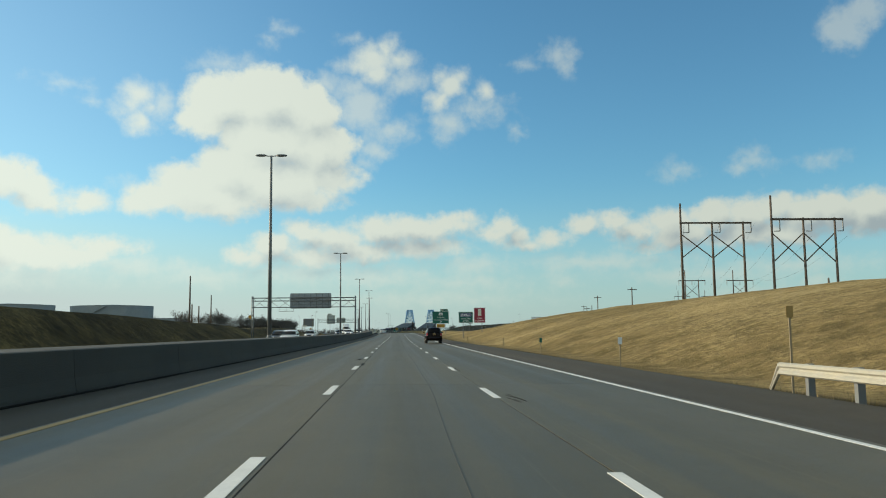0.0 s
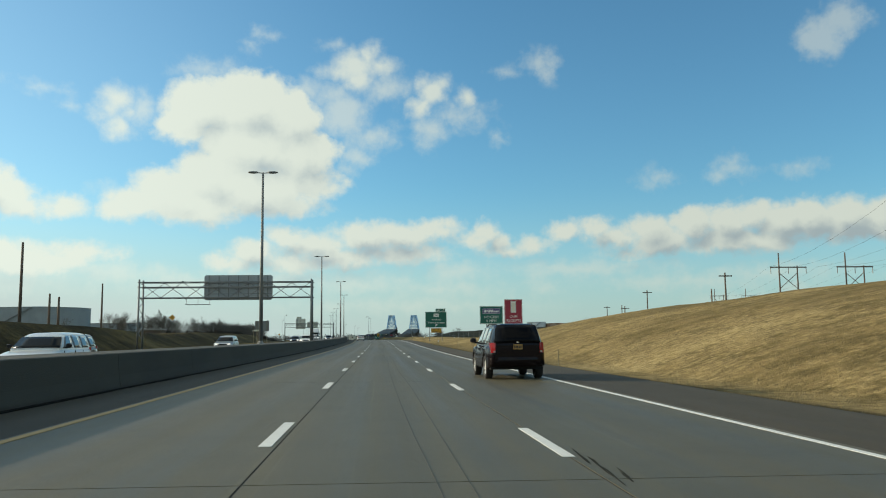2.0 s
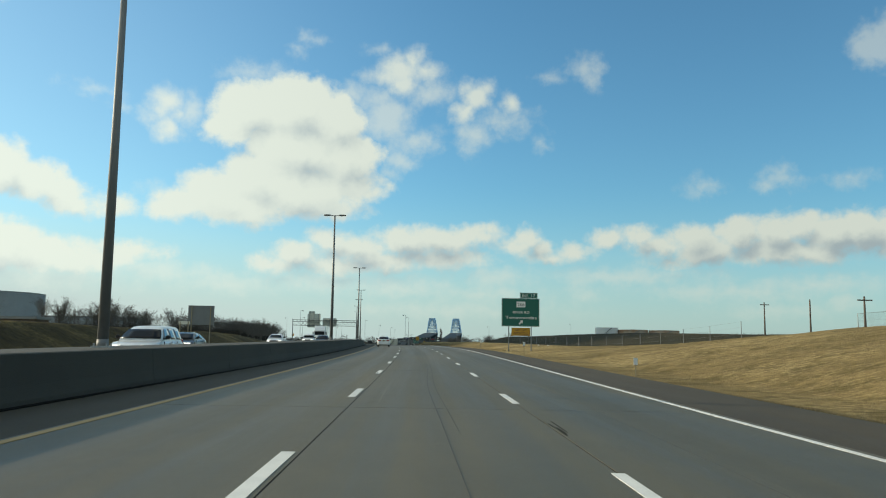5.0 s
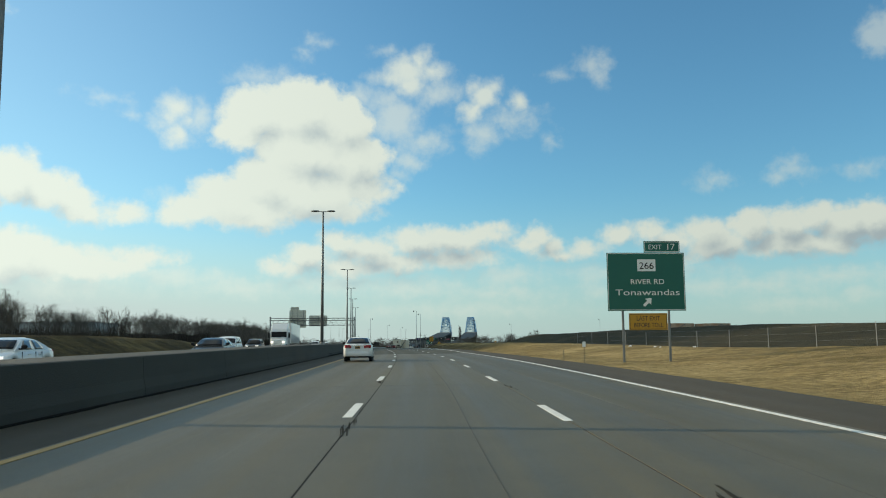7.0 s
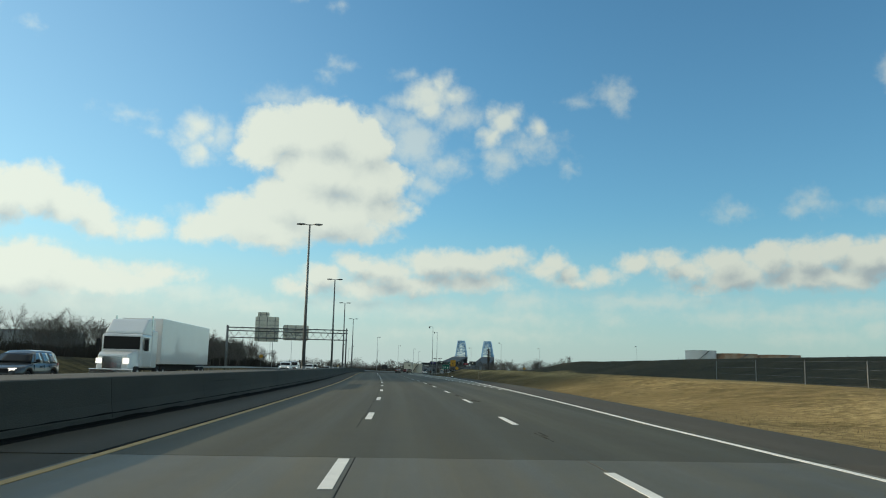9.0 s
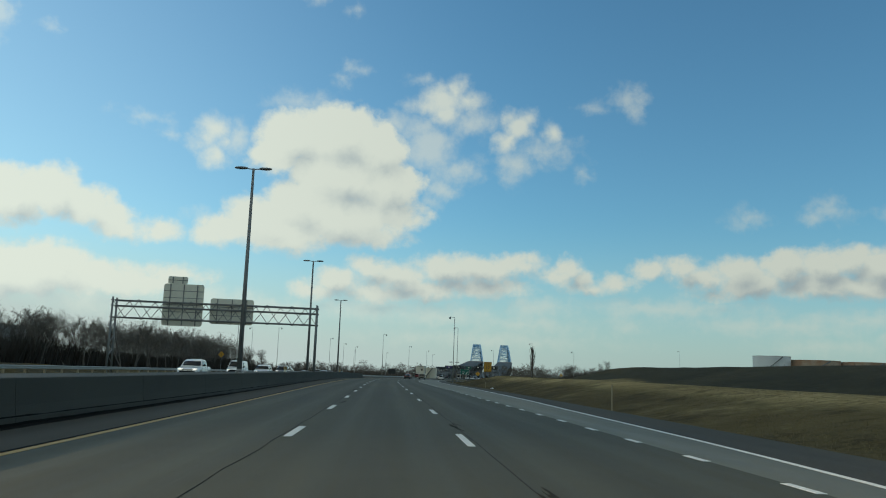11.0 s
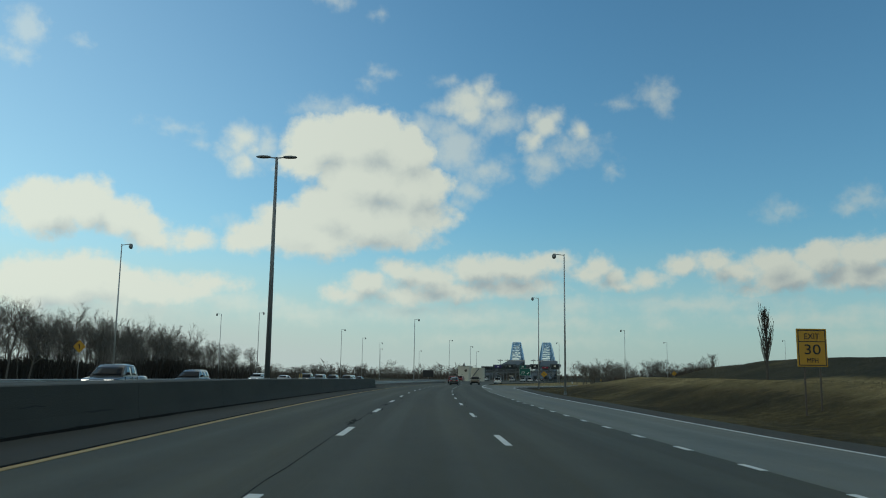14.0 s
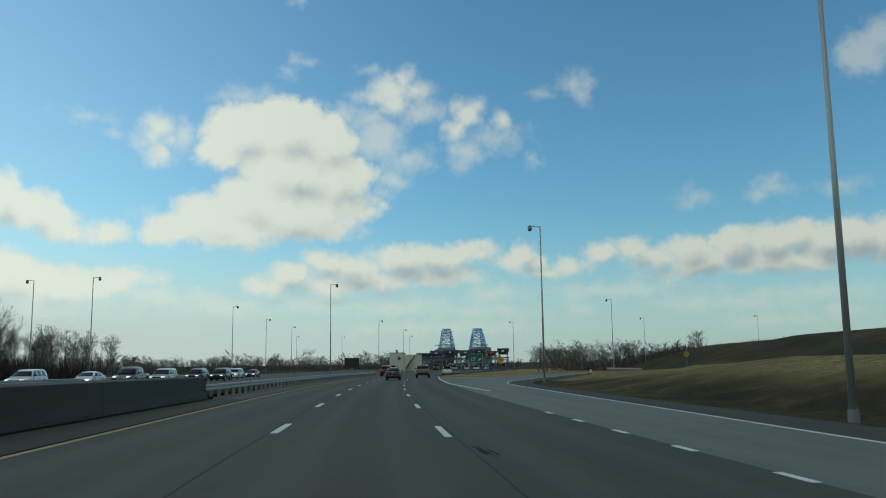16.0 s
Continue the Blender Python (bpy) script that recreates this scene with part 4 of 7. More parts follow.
slow = thing("exit_speed_sign", stand(494.1, 15.8), "amber exit advisory speed sign on two thin posts", "road sign")
b = board(slow, "amber_panel", -0.62, 0.62, 1.95, 3.5, M_AMBER, M_BLACK)
letters("EXIT", 0.24, M_BLACK, b, 0, 3.08, width=0.62)
letters("30", 0.42, M_BLACK, b, 0, 2.46, width=0.66)
letters("MPH", 0.2, M_BLACK, b, 0, 2.12, width=0.45)
bm = bmesh.new()
bm_box(bm, -0.55, 0.55, -0.004, 0.001, 2.96, 2.99)
part("rule", bm, M_BLACK, b)
for x in (-0.32, 0.32):
    bm = bmesh.new()
    bm_box(bm, x - 0.03, x + 0.03, 0.055, 0.1, -0.6, 3.3)
    part("post", bm, M_WOOD, slow)


def small_back_sign(s, u, w, h, z0, label, name="road_sign", mat=None, turn=0):
    ob = thing(name, stand(s, u, ground_height(s, u), turn), label, "road sign")
    bm = bmesh.new()
    bm_box(bm, -w / 2, w / 2, 0, 0.04, z0, z0 + h)
    part("panel", bm, mat or M_DULL, ob, bevel=0.03)
    for x in (-w * 0.36, w * 0.36) if w > 1.2 else (0,):
        bm = bmesh.new()
        bm_box(bm, x - 0.06, x + 0.06, -0.12, -0.002, -0.3, z0 + h * 0.95)
        part("post", bm, M_POST, ob)
    return ob


small_back_sign(284.7, -29.6, 3.6, 2.7, 3.0, "large grey sign back on two timber posts")
small_back_sign(279.5, -30.6, 1.5, 0.4, 3.0, "small pale sign back on two posts", mat=M_SIGNBACK)


def diamond(s, u, z0, face, label, size=0.85, turn=0):
    ob = thing("warning_sign", stand(s, u, ground_height(s, u), turn), label, "road sign")
    bm = bmesh.new()
    bm_box(bm, -size / 2, size / 2, 0, 0.03, -size / 2, size / 2, Matrix.Translation((0, 0, z0)) @ Matrix.Rotation(radians(45), 4, "Y"))
    pan = part("panel", bm, face, ob)
    bm = bmesh.new()
    bm_box(bm, -0.05, 0.05, -0.01, 0.001, z0 - 0.3, z0 + 0.2)
    bm_box(bm, -0.2, 0.05, -0.01, 0.001, z0 + 0.12, z0 + 0.22)
    part("symbol", bm, M_BLACK, pan)
    bm = bmesh.new()
    bm_box(bm, -0.04, 0.04, 0.03, 0.09, -0.3, z0)
    part("post", bm, M_DULL, ob)
    return ob


diamond(241, -42.9, 3.3, M_AMBER, "amber diamond warning sign on the bank", 0.9)
diamond(737, 19.2, 3.3, M_AMBER, "amber diamond curve sign before the tolls", 1.5)
diamond(682, 53.1, 3.3 - ground_height(682, 53.1), M_AMBER, "small amber diamond sign on the grass", 0.9)
diamond(548, -37.9, 4.0, M_AMBER, "amber diamond warning sign by the woods", 0.95)


# ================= guardrails, markers, fences =================
def guardrail(s0, s1, u, label, z=0.0, turned_end=False, name="guardrail", spacing=2.0, wood=None, steel=None):
    ob = thing(name, Matrix(), label, "guardrail")
    prof = [(0.0, 0.44), (0.05, 0.47), (0.05, 0.53), (0.0, 0.57), (0.0, 0.61), (0.05, 0.65), (0.05, 0.71), (0.0, 0.74), (-0.012, 0.74), (0.036, 0.7), (0.036, 0.66), (-0.014, 0.62),
            (-0.014, 0.56), (0.036, 0.52), (0.036, 0.48), (-0.012, 0.44)]
    n = max(2, int((s1 - s0) / 6))
    rings = [[at(s0 + (s1 - s0) * k / n, u + (-x if u > 0 else x), zz + z) for x, zz in prof] for k in range(n + 1)]
    if turned_end:
        rings.append([at(s1 + 0.75, u + 0.12 + (-x), zz * 0.5 + z - 0.28) for x, zz in prof])
    bm = bmesh.new()
    bm_loft(bm, rings)
    part("rail", bm, steel or M_STEEL, ob)
    for k in range(int((s1 - s0) / spacing) + 1):
        bm = bmesh.new()
        c = stand(s0 + k * spacing, u + (0.13 if u > 0 else -0.13), z)
        bm_box(bm, -0.08, 0.08, -0.07, 0.07, -0.4, 0.75, c)
        part("post", bm, wood or M_POST, ob)
    return ob


guardrail(-40, 17.2, 9.0, "pale weathered steel guardrail with a turned-down end", -0.18, True, steel=M_RAIL, wood=M_DULL)
guardrail(561, 690, -7.6, "grey steel median guardrail on close posts", 0.0, False, spacing=1.9, wood=M_DULL)
guardrail(690, 735, 46.0, "low grey guardrail beside the exit ramp", 0.0)
guardrail(395, 640, -28.5, "long steel guardrail along a side road", 0.1, spacing=3.8)


def marker(s, u, tall, head, label):
    ob = thing("marker_post", stand(s, u, ground_height(s, u)), label, "marker post", "roadside marker posts")
    bm = bmesh.new()
    bm_box(bm, -0.026, 0.026, -0.016, 0.016, -0.3, tall)
    part("post", bm, M_POST, ob)
    if head is not None:
        bm = bmesh.new()
        bm_box(bm, -0.095, 0.095, -0.031, -0.017, tall - 0.26, tall + 0.05)
        part("plate", bm, head, ob)
    return ob


for s, u, tall, head, label in ((18.4, 9.9, 2.2, M_YELLOW_LINE, "tall weathered yellow marker post"), (34.2, 9.8, 1.3, M_SIGNWHITE, "thin marker post with a white plate"),
                                (56.0, 10.1, 1.1, M_GREEN, "thin marker post with a green plate"), (74, 9.8, 1.0, None, "plain thin marker post"), (112, 9.7, 1.0, None, "plain thin marker post"),
                                (149, 9.1, 1.15, None, "plain thin marker post"), (168.7, 9.4, 0.85, None, "plain thin marker post"), (205, 9.6, 0.9, M_SIGNWHITE, "thin marker post with a white plate"),
                                (241.2, 9.4, 1.3, M_SIGNWHITE, "leaning marker post with a white plate"), (281.8, 9.5, 1.35, M_SIGNWHITE, "thin marker post with a white plate"),
                                (289.6, 9.8, 0.85, None, "short dark marker post"), (401.5, 10.3, 1.35, None, "plain thin marker post"),
                                (468, 12.6, 0.8, None, "plain thin marker post"), (612, 22, 0.9, M_SIGNWHITE, "thin marker post with a white plate"), (636, 30, 0.9, M_AMBER, "thin marker post with an amber plate")):
    marker(s, u, tall, head, label)


def fence(s0, s1, u_of, tall, gap, label, mesh=True):
    """A chain-link fence: posts, top rail and wire strands."""
    ob = thing("wire_fence", Matrix(), label, "fence")
    n = int((s1 - s0) / gap)
    foot = [at(s0 + k * gap, u_of(s0 + k * gap), ground_height(s0 + k * gap, u_of(s0 + k * gap))) for k in range(n + 1)]
    for p in foot:
        bm = bmesh.new()
        bm_tube(bm, p - Vector((0, 0, 0.2)), p + Vector((0, 0, tall)), 0.04, seg=6)
        part("post", bm, M_DULL, ob)
    for k, z in enumerate((tall - 0.05, tall * 0.66, tall * 0.33, 0.1)):
        if mesh:
            bm = bmesh.new()
            for a, b in zip(foot, foot[1:]):
                bm_tube(bm, a + Vector((0, 0, z)), b + Vector((0, 0, z)), 0.022 if k == 0 else 0.008, seg=4, caps=False)
            part("rail" if k == 0 else "strand", bm, M_DULL, ob)
        else:
            for a, b in zip(foot, foot[1:]):
                bm = bmesh.new()
                bm_tube(bm, a + Vector((0, 0, z)), b + Vector((0, 0, z)), 0.005, seg=4)
                part("strand", bm, M_DULL, ob)
    if not mesh:
        return ob
    bm = bmesh.new()
    for a, b in zip(foot, foot[1:]):
        m = 26
        for j in range(m):
            for flip in (0, 1):
                p, q = a.lerp(b, j / m), a.lerp(b, (j + 1) / m)
                bm_tube(bm, p + Vector((0, 0, 0.1 if flip else tall - 0.06)), q + Vector((0, 0, tall - 0.06 if flip else 0.1)), 0.004, seg=3, caps=False)
    part("mesh", bm, M_DULL, ob)
    return ob


fence(60, 255, lambda s: ramp_at(s, (60, 55), (200, 52), (255, 48)), 2.4, 5.0, "chain-link fence along the crest of the bank")
fence(262, 390, lambda s: ramp_at(s, (262, 38), (390, 35)), 2.1, 9.0, "old wire fence of thin grey posts below the far bank", False)


def litter(s, u, size, seed, label):
    """A crumpled scrap lying on the grass."""
    rnd = random.Random(seed)
    ob = thing("litter", stand(s, u, ground_height(s, u) + 0.02, rnd.uniform(0, 360)), label, "litter", "scraps on the grass")
    bm = bmesh.new()
    rings = []
    for k in range(6):
        q = math.sin(math.pi * (k + 0.4) / 5.8)
        rings.append([(size * (k / 5 - 0.5), size * 0.4 * q * math.cos(a) * rnd.uniform(0.6, 1.2), size * 0.16 * q * (1 + math.sin(a)) * rnd.uniform(0.4, 1.3)) for a in np.linspace(0, 2 * math.pi, 7, endpoint=False)])
    bm_loft(bm, rings)
    part("sheet", bm, M_SIGNWHITE, ob)
    return ob


for k, (s, u, size) in enumerate(((466.0, 13.2, 0.4), (467.2, 13.5, 0.25), (325.6, 28.0, 0.4), (327.6, 33.4, 0.6), (335.5, 28.2, 0.45), (331.0, 30.5, 0.3))):
    litter(s, u, size, 40 + k, "crumpled white scrap of litter on dry grass")


def wall_marker(s, u):
    """A stub on the median wall: a pale block with two upright yellow plates."""
    ob = thing("barrier_marker", stand(s, u, 1.0), "weathered pale stub with yellow plates on the median wall", "marker", "markers on the median wall")
    bm = bmesh.new()
    bm_box(bm, -0.11, 0.11, -0.1, 0.1, -0.05, 0.17)
    part("block", bm, M_SIGNBACK, ob, bevel=0.015)
    for x in (-0.07, 0.07):
        bm = bmesh.new()
        bm_box(bm, x - 0.045, x + 0.045, -0.03, 0.03, 0.16, 0.46)
        part("plate", bm, M_YELLOW_LINE, ob, bevel=0.012)


wall_marker(436.2, -8.45)
wall_marker(520.0, -9.2)


# ================= power line =================
def h_frame(tall=12.7, wide=9.7):
    ob = thing("power_pylon", Matrix(), "dark timber three-pole pylon with a crossarm", "pylon", "timber pylons")
    for x, h in ((-wide / 2, tall + 3.0), (0, tall + 0.2), (wide / 2, tall + 0.2)):
        bm = bmesh.new()
        bm_tube(bm, (x, 0, -0.5), (x, 0, h), 0.22, 0.15, 10)
        part("pole", bm, M_WOOD, ob, smooth=True)
    for x in (-wide / 4, wide / 4):
        for k in (-1, 1):
            bm = bmesh.new()
            bm_bar(bm, (x - k * wide / 4, 0.1, tall - 3.2 - 2.2), (x + k * wide / 4, 0.1, tall - 3.2 + 1.5), 0.1, 0.14)
            part("brace", bm, M_WOOD, ob)
    bm = bmesh.new()
    bm_box(bm, -wide / 2 - 0.2, wide / 2 + 1.3, -0.16, -0.02, tall - 0.15, tall + 0.12)
    part("crossarm", bm, M_WOOD, ob)
    for x in (-wide / 2 + 1.2, 1.2, wide / 2 + 1.2):
        bm = bmesh.new()
        bm_tube(bm, (x, -0.1, tall - 1.5), (x, -0.1, tall - 0.15), 0.085, seg=8)
        bm_box(bm, x - 0.9, x, -0.13, -0.07, tall - 1.55, tall - 1.45)
        part("insulator", bm, M_DULL, ob)
    return ob


def two_pole_pylon(tall=12.6):
    ob = thing("power_pylon", Matrix(), "dark timber two-pole pylon with a crossarm", "pylon", "timber pylons")
    for x, h in ((-2.0, tall + 3.0), (2.0, tall + 0.3)):
        bm = bmesh.new()
        bm_tube(bm, (x, 0, -0.5), (x, 0, h), 0.2, 0.13, 10)
        part("pole", bm, M_WOOD, ob, smooth=True)
    for k in (-1, 1):
        bm = bmesh.new()
        bm_bar(bm, (-2.0 * k, 0.1, tall - 4.6), (2.0 * k, 0.1, tall - 1.2), 0.09, 0.12)
        part("brace", bm, M_WOOD, ob)
    bm = bmesh.new()
    bm_box(bm, -4.0, 4.0, -0.16, -0.02, tall - 0.15, tall + 0.1)
    part("crossarm", bm, M_WOOD, ob)
    for x in (-3.9, 0, 3.9):
        bm = bmesh.new()
        bm_tube(bm, (x, -0.1, tall - 1.4), (x, -0.1, tall - 0.15), 0.08, seg=8)
        part("insulator", bm, M_DULL, ob)
    return ob


PYLONS = [(119.4, 48.0), (116.0, 60.6), (232, 86), (230, 99.5), (386, 149), (386, 163)]
py, py2 = h_frame(), two_pole_pylon()
py.matrix_basis = stand(119.4, 48.0, ground_height(119.4, 48.0))
copy_thing(py, stand(116.0, 60.6, ground_height(116.0, 60.6)) @ Matrix.Scale(1.2, 4, (0, 0, 1)))
py2.matrix_basis = stand(232, 86, ground_height(232, 86))
for s, u in PYLONS[3:]:
    copy_thing(py2, stand(s, u, ground_height(s, u)))


def cable(a, b, sag, parent, r=0.014):
    bm = bmesh.new()
    pts = [Vector(a).lerp(Vector(b), k / 10) - Vector((0, 0, sag * 4 * (k / 10) * (1 - k / 10))) for k in range(11)]
    for p, q in zip(pts, pts[1:]):
        bm_tube(bm, p, q, r, seg=4, caps=False)
    part("wire", bm, M_CABLE, parent)


lines = thing("power_lines", Matrix(), "thin black power lines between timber pylons", "power line")
for (sa, ua), (sb, ub) in ((PYLONS[0], PYLONS[2]), (PYLONS[1], PYLONS[3]), (PYLONS[2], PYLONS[4]), (PYLONS[3], PYLONS[5])):
    for x in (-4.3, 1.2, 6.7):
        cable(at(sa, ua + x, ground_height(sa, ua) + 12.7), at(sb, ub + x, ground_height(sb, ub) + 12.7), 2.2, lines)


def timber_pole(s, u, tall, arm, label):
    ob = thing("utility_pole", stand(s, u, ground_height(s, u)), label, "utility pole")
    bm = bmesh.new()
    bm_tube(bm, (0, 0, -0.5), (0, 0, tall), 0.2, 0.13, 10)
    part("pole", bm, M_WOOD, ob, smooth=True)
    if arm:
        bm = bmesh.new()
        bm_box(bm, -1.2, 1.2, -0.2, -0.1, tall - 0.7, tall - 0.5)
        part("crossarm", bm, M_WOOD, ob)
    return ob


for s, u, tall, arm in ((164, -41.5, 9.4, False), (118, -58, 6.5, False), (212, -48, 8.5, False), (88, 62, 11.0, True), (116, 64, 7.0, False), (128, 68, 6.0, False), (170, 66, 5.0, False), (205, 60, 9.5, True),
                        (225, 66, 8.0, False), (262, 66, 9.0, True), (290, 70, 6.0, True), (330, 84, 7.5, False), (360, 90, 8.0, True), (182, -44, 4.0, False), (184, -46, 4.6, False)):
    timber_pole(s, u, tall, arm, "weathered timber pole with a short crossarm" if arm else "bare weathered timber pole")


# ================= tanks =================
def tank(x, y, z, r, h, mat, label):
    ob = thing("storage_tank", Matrix.Translation((x, y, z)), label, "storage tank", "storage tanks")
    seg = 48
    bm = bmesh.new()
    bm_tube(bm, (0, 0, -1), (0, 0, h), r, r, seg)
    part("shell", bm, mat, ob, smooth=False)
    bm = bmesh.new()
    bm_tube(bm, (0, 0, h), (0, 0, h + 0.3), r + 0.12, r + 0.12, seg)
    bm_tube(bm, (0, 0, h + 0.3), (0, 0, h + r * 0.06), r, 0.3, seg)
    part("roof", bm, mat, ob)
    for k in range(1, 4):
        bm = bmesh.new()
        bm_tube(bm, (0, 0, h * k / 4 - 0.06), (0, 0, h * k / 4 + 0.06), r + 0.05, r + 0.05, seg)
        part("ring", bm, mat, ob)
    for k in range(12):
        bm = bmesh.new()
        a0, a1 = radians(-150 + k * 6), radians(-150 + (k + 1) * 6)
        bm_bar(bm, ((r + 0.5) * math.cos(a0), (r + 0.5) * math.sin(a0), h * k / 12), ((r + 0.5) * math.cos(a1), (r + 0.5) * math.sin(a1), h * (k + 1) / 12), 0.5, 0.35)
        part("stair_flight", bm, M_DULL, ob)
    return ob


# darker copy of the white tank plate, shade put into its colour
M_TANK_SHADED = material("tank plate in shaded grey", (0.33, 0.345, 0.34), 0.7, vary=0.14, coarse=0.12, fine=2.0, tint=(0.27, 0.285, 0.28))
tank(-160, 474, 3.2, 22, 15.0, M_TANK_SHADED, "big storage tank in shaded grey with a stair")
tank(-204, 446, 3.2, 22, 15.0, M_TANK_SHADED, "big storage tank in shaded grey with a stair")
tank(-246, 410, 3.2, 22, 15.0, M_TANK_SHADED, "big storage tank in shaded grey with a stair")
tank(-252, 350, 3.2, 19, 19.0, M_TANK_SHADED, "tall storage tank in shaded grey with a stair")
tank(125.8, 705, 6.2, 7.3, 8.2, M_TANK, "white storage tank behind the bank")
tank(143.2, 705, 6.0, 9.8, 7.2, M_RUST, "rust-streaked storage tank behind the bank")
tank(163.4, 703, 6.0, 9.8, 7.0, M_RUST, "rust-streaked storage tank behind the bank")

# low works buildings on the west side
def shed(x, y, z, w, d, h, label, mat):
    ob = thing("warehouse", Matrix.Translation((x, y, z)), label, "building")
    bm = bmesh.new()
    bm_box(bm, -w / 2, w / 2, -d / 2, d / 2, -1, h)
    part("wall", bm, mat, ob)
    bm = bmesh.new()
    bm_box(bm, -w / 2 - 0.3, w / 2 + 0.3, -d / 2 - 0.3, d / 2 + 0.3, h, h + 0.4)
    part("roof", bm, M_DULL, ob)
    for k in range(int(w / 8)):
        bm = bmesh.new()
        bm_box(bm, -w / 2 + 3 + k * 8, -w / 2 + 6 + k * 8, -d / 2 - 0.06, -d / 2 - 0.01, 1.0, 3.6)
        part("door", bm, M_SIGNBACK, ob)
    return ob


shed(-128, 330, 2.0, 60, 30, 4.0, "long low grey warehouse behind the bank", M_TANK_SHADED)
shed(-150, 392, 1.5, 40, 24, 3.2, "low grey works building behind the bank", M_TANK_SHADED)
shed(-275, 668, 3.0, 210, 40, 12.0, "long grey works hall beyond the wood", M_TANK_SHADED)
shed(-62, 300, 2.4, 6, 5, 2.6, "small dark hut on the bank", M_WOOD)


# ================= bare trees =================
def bare_tree(seed, tall, wide, stems=1, low=0.3):
    """A trunk mesh and a crown mesh of leafless limbs, branches and twigs; wide: half width of the crown over its height."""
    rnd = random.Random(seed)
    trunk, crown = bmesh.new(), bmesh.new()

    def shoot(bm, p, way, length, r, steps, seg, bend, lift):
        """A wandering tapered limb; gives its joints."""
        q, way, pts = Vector(p), Vector(way).normalized(), [Vector(p)]
        for k in range(steps):
            way = (way + Vector((rnd.gauss(0, bend), rnd.gauss(0, bend), rnd.gauss(0, bend) + lift))).normalized()
            e = q + way * (length / steps)
            bm_tube(bm, q, e, r * (1 - 0.72 * k / steps), r * (1 - 0.72 * (k + 1) / steps), seg, caps=False)
            q = e
            pts.append(q)
        return pts

    def along(pts, k):
        f = k * (len(pts) - 1)
        i = min(int(f), len(pts) - 2)
        return pts[i].lerp(pts[i + 1], f - i), (pts[i + 1] - pts[i]).normalized()

    def side(way, spread):
        out = Vector((rnd.gauss(0, 1), rnd.gauss(0, 1), rnd.gauss(0, 0.6)))
        return (way + (out - way * out.dot(way)).normalized() * spread).normalized()

    for n in range(stems):
        tilt = 0.06 if stems == 1 else 0.16
        height = tall * rnd.uniform(0.8, 0.95)
        stem = shoot(trunk, (rnd.gauss(0, 0.25 * (stems - 1)), rnd.gauss(0, 0.25 * (stems - 1)), -0.3), (rnd.gauss(0, tilt), rnd.gauss(0, tilt), 1), height, tall * 0.0105, 7, 7, 0.035, 0.03)
        count = 17 if stems == 1 else 9
        for j in range(count):
            k = low + (0.97 - low) * (j + rnd.random()) / count
            p, way = along(stem, k)
            reach = tall * wide * (0.45 + 0.75 * math.sin(math.pi * min(1.0, (k - low) / (1.02 - low) * 0.75 + 0.2))) * rnd.uniform(0.65, 1.1)
            limb = shoot(crown, p, side(way, rnd.uniform(0.5, 0.95)), reach, tall * 0.0044 * (1.25 - 0.7 * k), 4, 4, 0.075, 0.09)
            for i in range(6):
                p1, w1 = along(limb, rnd.uniform(0.25, 1.0))
                branch = shoot(crown, p1, side(w1, 0.55), reach * rnd.uniform(0.3, 0.5), tall * 0.0017, 2, 3, 0.09, 0.1)
                for _ in range(4):
                    p2, w2 = along(branch, rnd.uniform(0.2, 1.0))
                    twig = shoot(crown, p2, side(w2, 0.5), reach * rnd.uniform(0.18, 0.32), 0.0125, 1, 3, 0.1, 0.08)
                    for _ in range(2):
                        p3, w3 = along(twig, rnd.uniform(0.3, 1.0))
                        shoot(crown, p3, side(w3, 0.5), reach * rnd.uniform(0.1, 0.2), 0.0095, 1, 3, 0.1, 0.06)
    return mesh_of("trunk", trunk, M_BARK), mesh_of("crown", crown, M_BARK)


KINDS = [bare_tree(11, 12, 0.31), bare_tree(23, 13, 0.26, 1, 0.3), bare_tree(37, 11.5, 0.36, 2, 0.25), bare_tree(51, 13.5, 0.25, 1, 0.35), bare_tree(67, 12.5, 0.33, 2, 0.25)]


def plant(kind, m, label, group):
    ob = thing("bare_tree", m, label, "tree", group)
    for name, me in zip(("trunk", "crown"), kind):
        part(name, me, None, ob)
    return ob


rnd = random.Random(5)
for k in range(250):
    s = 405 + 315 * (k / 250) + rnd.uniform(-4, 4)
    u = -57 - rnd.random() * 26 - 8 * math.sin(s * 0.02)
    if s < 440:
        u -= 12
    if 620 < s:
        u -= 6
    wide, tall = rnd.uniform(0.85, 1.12), rnd.uniform(0.86, 1.08) * ramp_at(s, (405, 0.76), (470, 0.71), (560, 0.72), (620, 0.86), (670, 0.9), (700, 0.76))
    plant(KINDS[k % 5], stand(s, u, ground_height(s, u), rnd.uniform(0, 360)) @ Matrix.Diagonal((wide, wide, tall, 1)), "leafless grey-brown tree in a roadside wood", "wood beside the motorway")
for s, u, k in ((330, -92, 0.45), (352, -86, 0.5), (385, -88, 0.62)):
    plant(KINDS[int(s) % 5], stand(s, u, ground_height(s, u), s * 7) @ Matrix.Scale(k, 4), "small leafless tree on the bank", "trees on the west bank")
for k in range(46):
    s, u = rnd.uniform(750, 850), rnd.uniform(30, 66)
    f = rnd.uniform(0.5, 0.8)
    plant(KINDS[k % 5], stand(s, u, ground_height(s, u), s * 7) @ Matrix.Diagonal((1.5 * f, 1.5 * f, 0.85 * f, 1)), "leafless tree behind the exit ramp", "trees behind the exit ramp")


